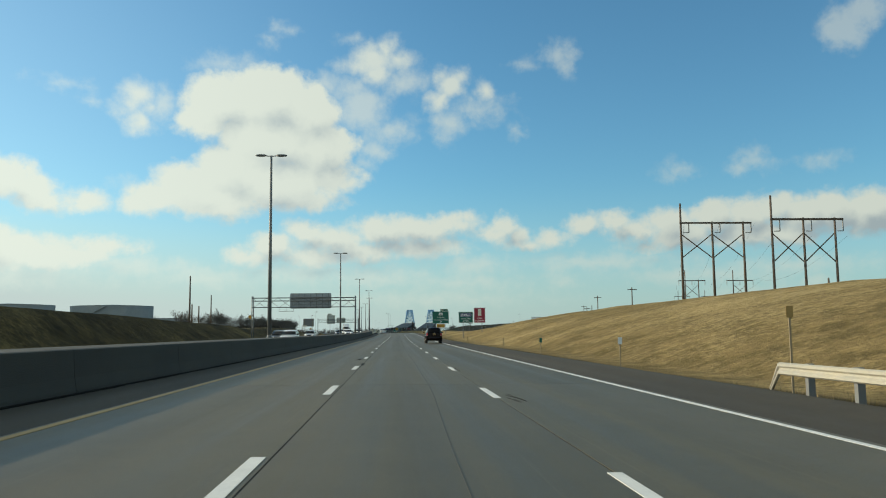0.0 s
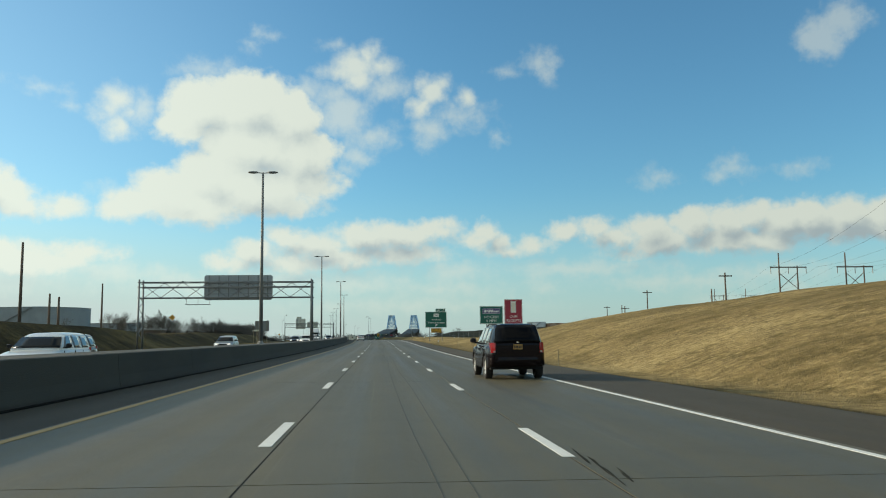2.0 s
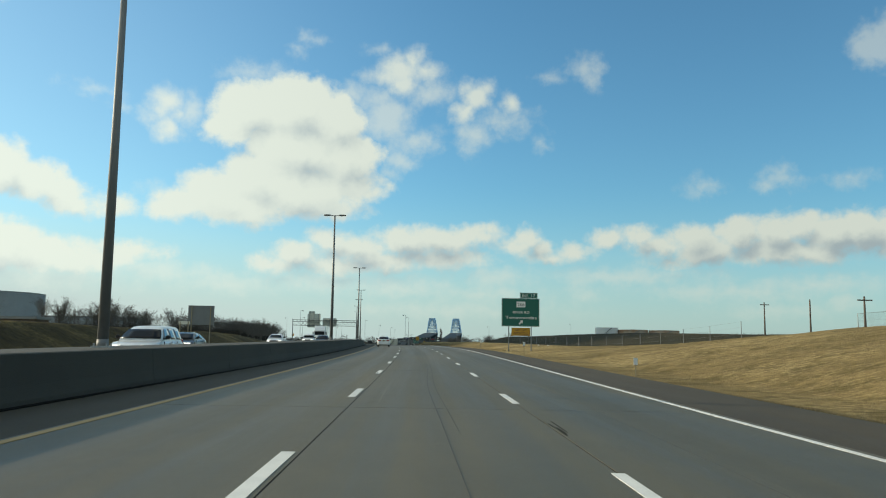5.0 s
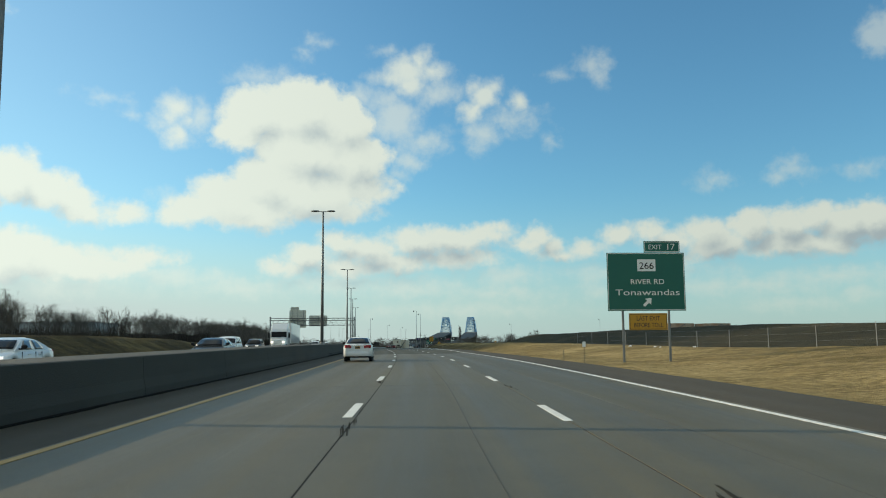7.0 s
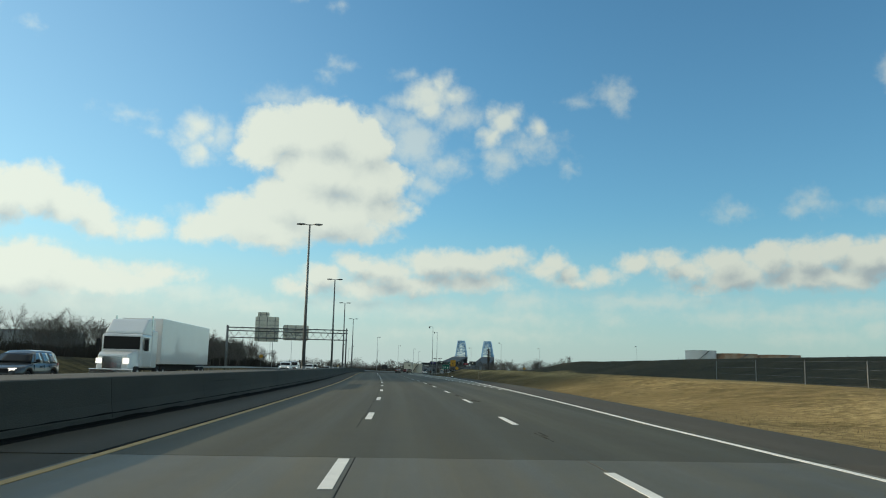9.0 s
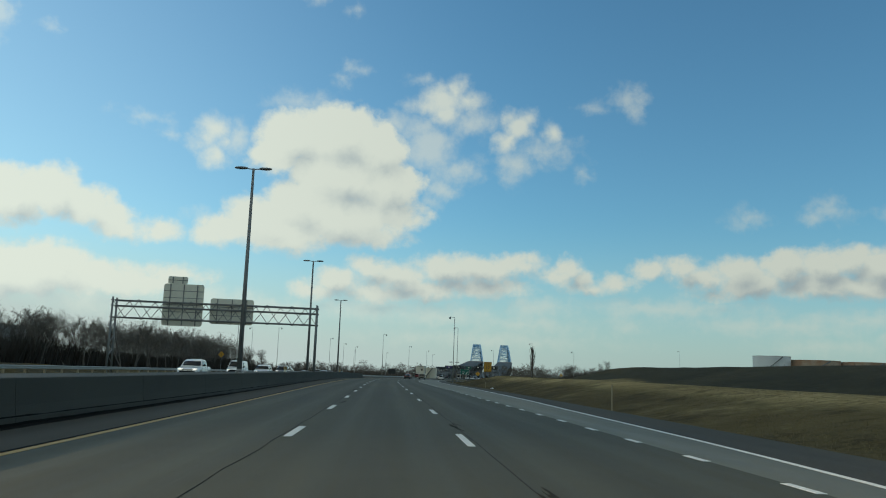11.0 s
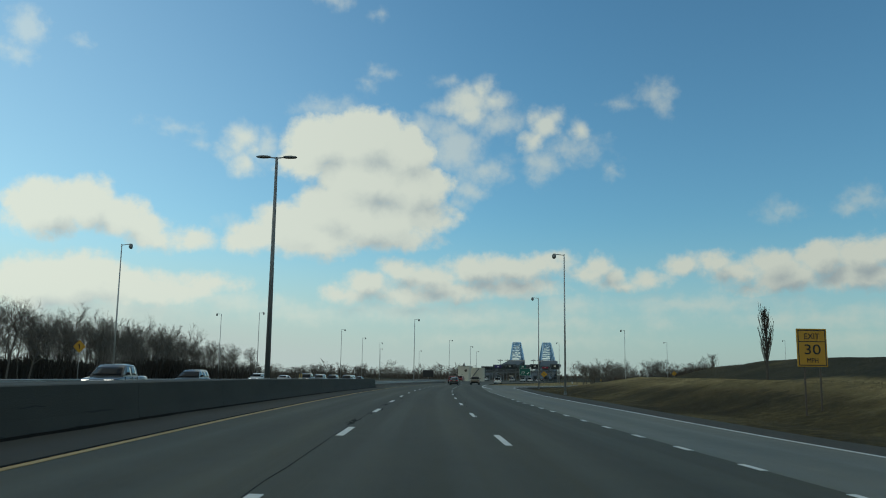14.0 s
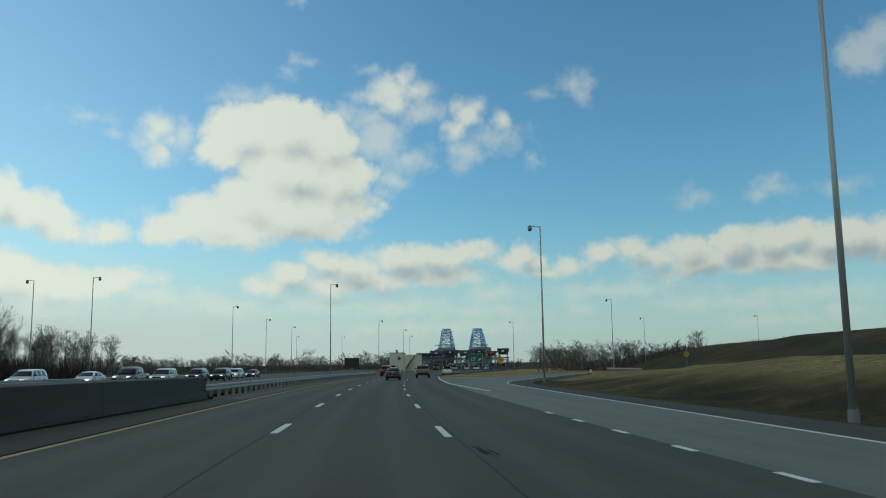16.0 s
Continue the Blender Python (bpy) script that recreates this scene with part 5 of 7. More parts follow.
def poplar(tall):
    """A slim columnar tree: steep limbs close to the trunk all the way up."""
    rnd = random.Random(81)
    trunk, crown = bmesh.new(), bmesh.new()
    bm_tube(trunk, (0, 0, -0.3), (0.05, 0, tall * 0.5), 0.13, 0.08, 7, caps=False)
    bm_tube(trunk, (0.05, 0, tall * 0.5), (0, 0.03, tall), 0.08, 0.012, 6, caps=False)
    z = 0.9
    while z < tall * 0.94:
        a = rnd.uniform(0, 6.283)
        k = z / tall
        size = (0.6 + 2.2 * math.sin(math.pi * min(1.0, k * 0.9 + 0.18))) * rnd.uniform(0.6, 1.1) * (1.0 if k < 0.75 else (1.05 - k) * 3.3)
        p = Vector((0, 0, z))
        q = p + Vector((0.24 * size * math.cos(a), 0.24 * size * math.sin(a), size * 0.95))
        bm_tube(crown, p, q, 0.034, 0.016, 4, caps=False)
        for _ in range(6):
            f = p.lerp(q, rnd.uniform(0.25, 1.0))
            bm_tube(crown, f, f + Vector((rnd.uniform(-0.2, 0.2), rnd.uniform(-0.2, 0.2), rnd.uniform(0.35, 0.8))), 0.013, 0.008, 3, caps=False)
        z += 0.085
    return mesh_of("trunk", trunk, M_POPLAR), mesh_of("crown", crown, M_POPLAR)


plant(poplar(5.9), stand(531, 28.5, ground_height(531, 28.5)), "slender leafless columnar tree on the grass", "")



def thicket(name, spots, label, per, low, high, wide, mat, seed):
    """Many thin upright twigs over a stretch of land."""
    rnd = random.Random(seed)
    verts, faces = [], []
    for s0, s1, u0, u1, k in spots:
        for j in range(int(per * k)):
            s, u = rnd.uniform(s0, s1), rnd.uniform(u0, u1)
            p = at(s, u, ground_height(s, u) if s < 1000 else -0.35)
            h = rnd.uniform(low, high) * (0.6 + 0.8 * abs(noise.noise((s * 0.035, u * 0.05, seed))))
            a, lean = rnd.uniform(0, math.pi), rnd.uniform(-0.35, 0.35)
            w = rnd.uniform(0.3, 1.0) * wide
            i = len(verts)
            d = Vector((math.cos(a), math.sin(a), 0))
            verts += [p - d * w - Vector((0, 0, 0.2)), p + d * w - Vector((0, 0, 0.2)), p + Vector((lean * h, rnd.uniform(-0.2, 0.2) * h, h))]
            faces.append((i, i + 1, i + 2))
    me = bpy.data.meshes.new(name)
    me.from_pydata([tuple(v) for v in verts], [], faces)
    me.materials.append(mat)
    return tagged(new(name, me), label, "vegetation", kind="stuff")


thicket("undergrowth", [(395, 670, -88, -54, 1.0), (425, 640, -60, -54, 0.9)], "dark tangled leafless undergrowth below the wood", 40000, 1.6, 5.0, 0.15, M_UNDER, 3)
thicket("hedge", [(330, 400, -90, -70, 0.5)], "low leafless hedge on the bank", 3500, 0.5, 1.9, 0.06, M_SCRUB, 4)


def far_woods(spots, seed):
    """Distant bare trees, each a few forked stems and a fan of twigs, joined into one growth."""
    rnd = random.Random(seed)
    verts, faces = [], []

    def stem(p, q, w):
        i, d = len(verts), Vector((w, 0, 0))
        verts.extend((p - d, p + d, q + d * 0.4, q - d * 0.4))
        faces.append((i, i + 1, i + 2, i + 3))

    for s0, s1, u0, u1, count, low, high in spots:
        for j in range(count):
            s, u = rnd.uniform(s0, s1), rnd.uniform(u0, u1)
            foot = at(s, u, ground_height(s, u) - 0.3 if s < 1000 else -0.6)
            h = rnd.uniform(low, high) * (0.75 + 0.5 * noise.noise((s * 0.02, u * 0.02, 1.0)))
            crown = h * rnd.uniform(0.36, 0.55)
            stem(foot, foot + Vector((0, 0, h * 0.6)), 0.12)
            for k in range(34):
                a, lift = rnd.uniform(0, 6.283), rnd.uniform(0.12, 0.78)
                base = foot + Vector((0, 0, h * lift))
                reach = crown * rnd.uniform(0.4, 1.0) * math.sqrt(max(0.1, 1 - (lift - 0.35) ** 2 * 3))
                tip = base + Vector((reach * math.cos(a), reach * math.sin(a), h * rnd.uniform(0.04, 0.2)))
                stem(base, tip, 0.09)
                for _ in range(3):
                    fork = base.lerp(tip, rnd.uniform(0.4, 1.0))
                    stem(fork, fork + Vector((rnd.uniform(-1, 1), rnd.uniform(-1, 1), rnd.uniform(-0.2, 0.9))) * h * 0.1, 0.06)
    me = bpy.data.meshes.new("far_woods")
    me.from_pydata([tuple(v) for v in verts], [], faces)
    me.materials.append(M_BARK)
    return tagged(new("far_woods", me), "far leafless woods along the horizon", "vegetation", kind="stuff")


far_woods([(860, 1200, -420, -30, 700, 8, 12), (700, 900, -300, -100, 240, 7, 11), (880, 1150, 40, 380, 420, 7, 11), (1000, 1250, -40, 60, 80, 5, 8), (760, 840, 40, 80, 50, 3.5, 6.0)], 6)
thicket("far_scrub", [(850, 1150, -380, -25, 1.0), (690, 860, -260, -95, 0.6), (860, 1150, 40, 380, 1.0), (770, 830, 40, 80, 0.12)], "low brown scrub along the horizon", 16000, 1.5, 4.5, 0.2, M_SCRUB, 16)
thicket("bank_scrub", [(330, 760, 88, 130, 1.0), (690, 800, 60, 120, 0.5)], "brown scrub on the far bank", 6000, 0.2, 0.7, 0.12, M_SCRUB, 8)
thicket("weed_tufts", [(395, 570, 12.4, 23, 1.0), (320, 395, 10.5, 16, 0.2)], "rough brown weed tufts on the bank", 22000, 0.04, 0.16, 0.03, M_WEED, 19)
thicket("grass_tufts", [(0, 300, 9.2, 16, 1.0), (0, 250, 16, 30, 0.8), (300, 400, 12.2, 18, 0.4)], "dry tan grass tufts on the verge", 34000, 0.05, 0.17, 0.022, M_STRAW, 9)


# ================= toll plaza and bridges =================
plaza = thing("toll_plaza", stand(850, 2.5), "toll plaza with dark canopies and signs over booths", "toll plaza")
rnd = random.Random(31)
for k, (x0, x1, z0, z1) in enumerate(((-17.8, -12.6, 4.9, 6.6), (-12.4, -7.4, 5.3, 7.4), (-7.2, -1.6, 5.5, 7.7), (-1.2, 4.2, 5.3, 7.5), (4.6, 9.4, 5.6, 7.8), (9.8, 13.6, 5.2, 7.0), (13.9, 18.4, 5.6, 8.0))):
    bm = bmesh.new()
    bm_box(bm, x0, x1, -4 + rnd.uniform(-0.6, 0.6), 4, z0 + 0.9, z1)
    bm_box(bm, x0 + 0.4, x1 - 0.4, -3, 3.4, z0, z0 + 0.9)
    part("canopy", bm, M_PLAZA, plaza, bevel=0.05)
    for x in (x0 + 0.7, x1 - 0.7):
        bm = bmesh.new()
        bm_box(bm, x - 0.2, x + 0.2, -0.3, 0.3, -1, z0)
        part("column", bm, M_DULL, plaza)
    x = (x0 + x1) / 2
    bm = bmesh.new()
    bm_box(bm, x - 0.8, x + 0.8, -3, 1.5, -1, 2.5)
    b = part("booth", bm, M_CREAM if k == 2 else M_PLAZA, plaza)
    bm = bmesh.new()
    bm_box(bm, x - 0.65, x + 0.65, -3.05, -3.004, 1.1, 2.1)
    part("window", bm, M_BLACK, b)
    bm = bmesh.new()
    bm_box(bm, x - 1.4, x + 1.4, -4.9, -4.65, z0 + 0.7, z1 - 0.35)
    part("lane_sign", bm, (M_BLACK, M_PURPLE, M_BLACK, M_GREEN, M_BLACK, M_RED, M_BLACK)[k], plaza)
    bm = bmesh.new()
    bm_box(bm, x - 0.5, x + 0.5, -4.93, -4.901, z0 + 1.0, z1 - 0.7)
    part("sign_bar", bm, M_SIGNBACK, plaza)
for x in (-9.5, -6.2, 6.0, 9.0):
    bm = bmesh.new()
    bm_tube(bm, (x, 0, 6.8), (x, 0, 10.0), 0.09, seg=6)
    bm_box(bm, x - 1.2, x + 1.2, -0.06, 0.06, 9.3, 9.42)
    for q in (-1.1, -0.4, 0.4, 1.1):
        bm_box(bm, x + q - 0.14, x + q + 0.14, -0.2, 0.1, 9.42, 9.8)
    part("mast", bm, M_DULL, plaza)
bm = bmesh.new()
bm_box(bm, -18, 18.5, 0.5, 0.9, 4.1, 4.6)
bm_box(bm, -18, 18.5, -5.4, -5.2, 3.6, 3.85)
part("cross_beam", bm, M_DULL, plaza)
truss = gantry(stand(835, 2.0), -14, 16, 5.2, 1.3, 1.2, "grey lattice gantry before the tolls", M_PLAZA)
building = thing("toll_building", stand(788, -14.2), "cream metal-clad block beside the toll lanes", "building")
bm = bmesh.new()
bm_box(bm, -2.1, 2.1, -2, 5, -1.5, 5.9)
part("wall", bm, M_CREAM, building, bevel=0.05)
bm = bmesh.new()
bm_box(bm, -2.2, 2.2, -2.1, 5.1, 5.9, 6.1)
bm_box(bm, -0.3, 0.3, -0.3, 0.3, 6.1, 7.0)
part("roof", bm, M_DULL, building)
bm = bmesh.new()
bm_tube(bm, (1.0, -2.05, 4.2), (1.0, -2.01, 4.2), 0.55, seg=16)
part("vent", bm, M_WOOD, building)
tank(*at(798, -10.2, -0.2), 2.9, 5.4, M_CREAM, "round cream metal store beside the toll lanes")
g = thing("exit_board", stand(745, 12.6), "green exit board on two posts", "road sign")
b = board(g, "green_panel", -1.9, 1.9, 2.5, 4.9, M_GREEN, M_SIGNWHITE)
letters("17", 1.0, M_SIGNWHITE, b, -0.7, 2.9)
bm = bmesh.new()
bm_box(bm, -0.12, 0.12, -0.016, 0.001, -0.55, 0.3, Matrix.Translation((1.1, 0, 3.4)) @ Matrix.Rotation(radians(45), 4, "Y"))
part("arrow", bm, M_SIGNWHITE, b)
posts(g, (-1.0, 1.0), (-1, -1), 4.6)
board_m = thing("message_board", stand(674, -10.3), "dark electronic message board on an amber trailer", "message board")
bm = bmesh.new()
bm_box(bm, -1.35, 1.35, 0, 0.4, 1.6, 3.35)
part("cabinet", bm, M_BLACK, board_m, bevel=0.04)
bm = bmesh.new()
bm_box(bm, -0.1, 0.1, 0.1, 0.3, 0.4, 1.6)
part("mast", bm, M_DULL, board_m)
bm = bmesh.new()
bm_box(bm, -0.9, 0.9, -0.6, 1.0, 0.28, 0.5)
for x in (-0.85, 0.85):
    bm_tube(bm, (x - 0.1, 0.2, 0.3), (x + 0.1, 0.2, 0.3), 0.3, seg=14)
part("trailer", bm, M_AMBER, board_m)


def arch_bridge(m, lead, label):
    """A truss arch seen end-on with its climbing deck. lead: how far its near approach bends to the west."""
    ob = thing("arch_bridge", m, label, "bridge", "twin arch bridges")
    span, rise, floor = 150.0, 27.0, 20.5

    def rib(k, k_side):
        """A point on the rib, k from 0 to 1 along the span."""
        h = rise * (1 - (2 * k - 1) ** 2)
        return Vector((k_side * (9.5 - 4.0 * h / rise), span * k, floor - 3 + h * 1.1))

    n = 16
    for side in (-1, 1):
        for drop in (0, 1):
            bm = bmesh.new()
            pts = [rib(k / n, side) - Vector((0, 0, drop * 3.2)) for k in range(n + 1)]
            for a, b in zip(pts, pts[1:]):
                bm_bar(bm, a, b, 1.0, 1.0)
            part("rib", bm, M_BRIDGE, ob)
        for k in range(1, n):
            bm = bmesh.new()
            p = rib(k / n, side)
            bm_bar(bm, (side * 9.5, p.y, floor), p, 0.4, 0.4)
            part("hanger", bm, M_BRIDGE, ob)
    for k in range(1, n):
        bm = bmesh.new()
        a, b, c, d = rib(k / n, -1), rib(k / n, 1), rib((k + 1) / n, -1), rib((k + 1) / n, 1)
        bm_bar(bm, a, b, 0.8, 0.8)
        bm_bar(bm, a, d, 0.5, 0.5)
        bm_bar(bm, b, c, 0.5, 0.5)
        part("sway_brace", bm, M_BRIDGE, ob)
    way = [(-640, -lead * 1.0, -1.0), (-520, -lead * 0.8, 1.0), (-400, -lead * 0.55, 5.0), (-260, -lead * 0.3, 11.5), (-130, -lead * 0.1, 17.5), (0, 0, 20.5), (75, 0, 21.5), (150, 0, 20.5), (300, 0, 14.0), (520, 0, 0.0)]
    bm = bmesh.new()
    bm_loft(bm, [[(x - 9.5, y, z), (x + 9.5, y, z), (x + 9.5, y, z - 1.8), (x - 9.5, y, z - 1.8)] for y, x, z in way])
    part("deck", bm, M_BRIDGE_DARK, ob)
    ys = [-520 + 13 * k for k in range(41)]

    def deck_at(y):
        return float(np.interp(y, [w[0] for w in way], [w[1] for w in way])), float(np.interp(y, [w[0] for w in way], [w[2] for w in way]))

    for side in (-9, 9):
        bm = bmesh.new()
        for k, (a, b) in enumerate(zip(ys, ys[1:])):
            (xa, za), (xb, zb) = deck_at(a), deck_at(b)
            la, lb = max(za - 10, -1), max(zb - 10, -1)
            bm_bar(bm, (xa + side, a, za - 1.4 if k % 2 else la), (xb + side, b, lb if k % 2 else zb - 1.4), 0.6, 0.6)
            bm_bar(bm, (xa + side, a, la), (xb + side, b, lb), 0.8, 0.8)
        part("approach_truss", bm, M_BRIDGE_DARK, ob)
    for y in (-390, -270, -140, -6, 156, 280):
        x, z = deck_at(y)
        bm = bmesh.new()
        bm_box(bm, x - 8, x + 8, y - 1.5, y + 1.5, -3, z - 1.5)
        part("pier", bm, M_BARRIER, ob)
    return ob


arch_bridge(pose(29.5, 1590, 2.0, 0, 0, -1.0), 42.0, "light blue steel truss arch bridge on dark approach spans")
arch_bridge(pose(71.0, 1590, 2.0, 0, 0, -2.2), 30.0, "light blue steel truss arch bridge on dark approach spans")

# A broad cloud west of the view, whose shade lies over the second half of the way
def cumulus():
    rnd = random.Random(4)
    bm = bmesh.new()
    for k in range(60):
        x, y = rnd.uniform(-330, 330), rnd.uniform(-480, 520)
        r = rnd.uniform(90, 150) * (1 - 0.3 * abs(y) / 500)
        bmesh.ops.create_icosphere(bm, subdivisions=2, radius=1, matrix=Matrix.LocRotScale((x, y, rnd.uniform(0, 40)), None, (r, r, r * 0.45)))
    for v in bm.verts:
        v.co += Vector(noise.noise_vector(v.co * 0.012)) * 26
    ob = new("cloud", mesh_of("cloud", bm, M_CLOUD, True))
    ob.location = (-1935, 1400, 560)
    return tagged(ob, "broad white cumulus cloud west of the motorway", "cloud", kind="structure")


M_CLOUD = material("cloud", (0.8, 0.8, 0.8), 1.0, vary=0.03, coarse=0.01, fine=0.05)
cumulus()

# dark scuffs and patched spots beside the lane lines
rnd = random.Random(12)
for k in range(44):
    s0 = rnd.uniform(2, 545)
    u0 = rnd.choice((-1.95, 1.98, -1.72, 2.15)) + rnd.uniform(-0.12, 0.12)
    bm = bmesh.new()
    skew = rnd.uniform(-0.12, 0.12)
    for j in range(rnd.randint(7, 13)):
        a, b = s0 + rnd.gauss(0, 0.5), u0 + rnd.gauss(0, 0.05)
        long, wide = rnd.uniform(0.2, 0.75), rnd.uniform(0.006, 0.02)
        rim = [(long * math.cos(q) * rnd.uniform(0.7, 1.1), wide * math.sin(q) * rnd.uniform(0.4, 1.3) + skew * long * math.cos(q)) for q in np.linspace(0, 2 * math.pi, 10, endpoint=False)]
        bm_loft(bm, [[at(a + p, b + q, z, True) for p, q in rim] for z in (-0.004, 0.0045 + 0.0003 * j)])
    part("scuff", bm, M_SCUFF, road)
for s0, s1, u0 in ((-20, 120, 0.45), (60, 210, 0.1), (180, 305, 0.3), (120, 300, 3.2)):
    bm = bmesh.new()
    strip(bm, s0, s1, lambda s: u0 + 0.25 * noise.noise((s * 0.05, u0, 2.0)) - 0.004, lambda s: u0 + 0.25 * noise.noise((s * 0.05, u0, 2.0)) + 0.004, 0.0045, 3.0, 0.006)
    part("crack", bm, M_CRACK, road)

# black strips along the foot of the wall, and scrapes and run-off stains on its face
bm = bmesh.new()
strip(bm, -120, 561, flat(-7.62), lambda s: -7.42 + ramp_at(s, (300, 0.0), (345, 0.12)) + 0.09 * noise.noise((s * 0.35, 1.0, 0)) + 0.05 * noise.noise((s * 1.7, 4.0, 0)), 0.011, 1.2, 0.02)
part("wall_grit", bm, M_NEAR_BLACK, road, "black strip along the wall's foot")
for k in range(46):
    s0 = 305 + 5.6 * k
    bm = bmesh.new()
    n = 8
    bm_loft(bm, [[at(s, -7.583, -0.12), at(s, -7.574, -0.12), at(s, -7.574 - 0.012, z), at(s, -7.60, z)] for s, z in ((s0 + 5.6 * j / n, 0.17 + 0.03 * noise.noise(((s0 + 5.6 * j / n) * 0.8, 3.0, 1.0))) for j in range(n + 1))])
    part("foot_grime", bm, M_NEAR_BLACK, wall)
bm = bmesh.new()
strip(bm, END, 600, lambda s: -5.60 + 0.02 * noise.noise((s * 0.6, 2.0, 0)), lambda s: -5.525 + 0.012 * noise.noise((s * 1.1, 7.0, 0)), 0.0125, 2.0, 0.02)
part("shoulder_joint", bm, M_NEAR_BLACK, road, "black open joint beside the yellow line")


def wall_stain(s0, s1, top, foot):
    """A ragged dark stain on the wall's face, between two heights."""
    n = max(3, int((s1 - s0) / 0.22))
    rings = []
    for j in range(n + 1):
        s = s0 + (s1 - s0) * j / n
        fade = math.sin(math.pi * (j + 0.2) / (n + 0.4)) ** 0.5
        a = top + 0.03 * noise.noise((s * 0.9, top, 1.0))
        b = a - (a - foot) * fade * (0.55 + 0.75 * abs(noise.noise((s * 1.6, foot, 6.0))))
        ring = []
        for z, out in ((b, 0.007), (a, 0.007), (a, -0.012), (b, -0.012)):
            x = -7.72 + ramp_at(z / 1.04, (0.1, 0.14), (0.36, 0.09), (0.93, 0.05))
            ring.append(at(s, x + out, z + 0.02))
        rings.append(ring)
    bm = bmesh.new()
    bm_loft(bm, rings)
    part("stain", bm, M_STAIN, wall)


for s0, s1, top, foot in ((441.5, 456.5, 0.66, 0.60), (443.5, 445.6, 0.56, 0.36), (446.2, 449.0, 0.54, 0.40), (449.4, 450.3, 0.57, 0.33), (450.6, 453.2, 0.52, 0.38), (455.0, 462.0, 0.36, 0.30), (437, 441, 0.40, 0.33), (468, 474, 0.5, 0.45)):
    wall_stain(s0, s1, top, foot)
rnd = random.Random(77)
for k in range(14):
    s0, z0, long = rnd.uniform(310, 555), rnd.uniform(0.42, 0.72), rnd.uniform(1.0, 4.5)
    bm = bmesh.new()
    n = 6
    rings = []
    for j in range(n + 1):
        z = z0 + 0.03 * noise.noise((s0 + j, z0, 5.0))
        h = 0.022 * math.sin(math.pi * (j + 0.3) / (n + 0.6)) * rnd.uniform(0.5, 1.2)
        x = -7.72 + 0.05 + 0.04 * (0.93 - z) / 0.57
        rings.append([at(s0 + long * j / n, x + 0.006, z - h + 0.02), at(s0 + long * j / n, x + 0.006, z + h + 0.02), at(s0 + long * j / n, x - 0.01, z + h + 0.02), at(s0 + long * j / n, x - 0.01, z - h + 0.02)])
    bm_loft(bm, rings)
    part("scrape", bm, M_STAIN, wall)
for s0, s1, u0 in ((318, 430, -1.98), (470, 560, -1.95), (340, 420, 2.0), (500, 590, 1.97)):
    bm = bmesh.new()
    strip(bm, s0, s1, lambda s: u0 + 0.05 * noise.noise((s * 0.4, u0, 2.0)) - 0.004, lambda s: u0 + 0.05 * noise.noise((s * 0.4, u0, 2.0)) + 0.005 + 0.008 * noise.noise((s * 1.3, u0, 9.0)), 0.0045, 1.5, 0.006)
    part("crack", bm, M_JOINT, road)


# ================= vehicles =================
def car_paint(name, colour, rough=0.28, metal=0.25):
    return material(name, colour, rough, metal=metal, vary=0.05, coarse=0.8, fine=6.0, coat=0.8)


P_BLACK = car_paint("near-black plum car paint", (0.006, 0.003, 0.0045), 0.22)
P_BLACK.node_tree.nodes["Principled BSDF"].inputs["Coat Weight"].default_value = 0.12
P_BLACK.node_tree.nodes["Principled BSDF"].inputs["Specular IOR Level"].default_value = 0.2
P_WHITE = car_paint("white car paint", (0.72, 0.72, 0.70), 0.3, 0.0)
P_SILVER = car_paint("silver car paint", (0.42, 0.43, 0.43), 0.3, 0.6)
P_DARK = car_paint("charcoal car paint", (0.02, 0.021, 0.023), 0.3)
P_TAN = car_paint("bronze car paint", (0.20, 0.165, 0.12), 0.35, 0.4)
P_RED = car_paint("dark red car paint", (0.22, 0.02, 0.02), 0.3, 0.1)
M_GLASS = material("dark tinted car glass", (0.008, 0.009, 0.010), 0.16, vary=0.05)
M_GLASS.node_tree.nodes["Principled BSDF"].inputs["Specular IOR Level"].default_value = 0.22
# paler base colour stands in for sky reflected in the panes
M_GLASS_PALE = material("car glass with pale sky sheen", (0.09, 0.11, 0.115), 0.10, vary=0.08, coat=1.0)
M_TYRE = material("tyre rubber", (0.018, 0.018, 0.018), 0.85, vary=0.15, fine=30)
M_RIM = material("bright alloy rim", (0.72, 0.71, 0.68), 0.35, metal=0.35, vary=0.08)
M_TRIM = material("black plastic trim", (0.016, 0.016, 0.017), 0.65, vary=0.1)
M_TRIM.node_tree.nodes["Principled BSDF"].inputs["Specular IOR Level"].default_value = 0.2
M_TAIL = material("red tail lamp plastic", (0.11, 0.003, 0.006), 0.3, vary=0.1, coat=0.2)
M_TAIL_BRIGHT = material("bright red tail lamp plastic", (0.30, 0.012, 0.016), 0.25, vary=0.1, coat=0.4)
M_TAIL_CLEAR = material("clear lamp plastic", (0.38, 0.3, 0.28), 0.2, vary=0.05, coat=1.0)
M_PLATE = material("amber number plate", (0.34, 0.19, 0.05), 0.5, vary=0.06)
M_CHROME = material("chrome", (0.75, 0.75, 0.74), 0.15, metal=1.0, vary=0.03)
M_HEAD = glow("lit headlamp", (1.0, 0.93, 0.8), 1.2)

WHEELS = {}


M_PRIVACY = material("near-black privacy glass", (0.004, 0.004, 0.005), 0.12, vary=0.05)
M_PRIVACY.node_tree.nodes["Principled BSDF"].inputs["Specular IOR Level"].default_value = 0.1


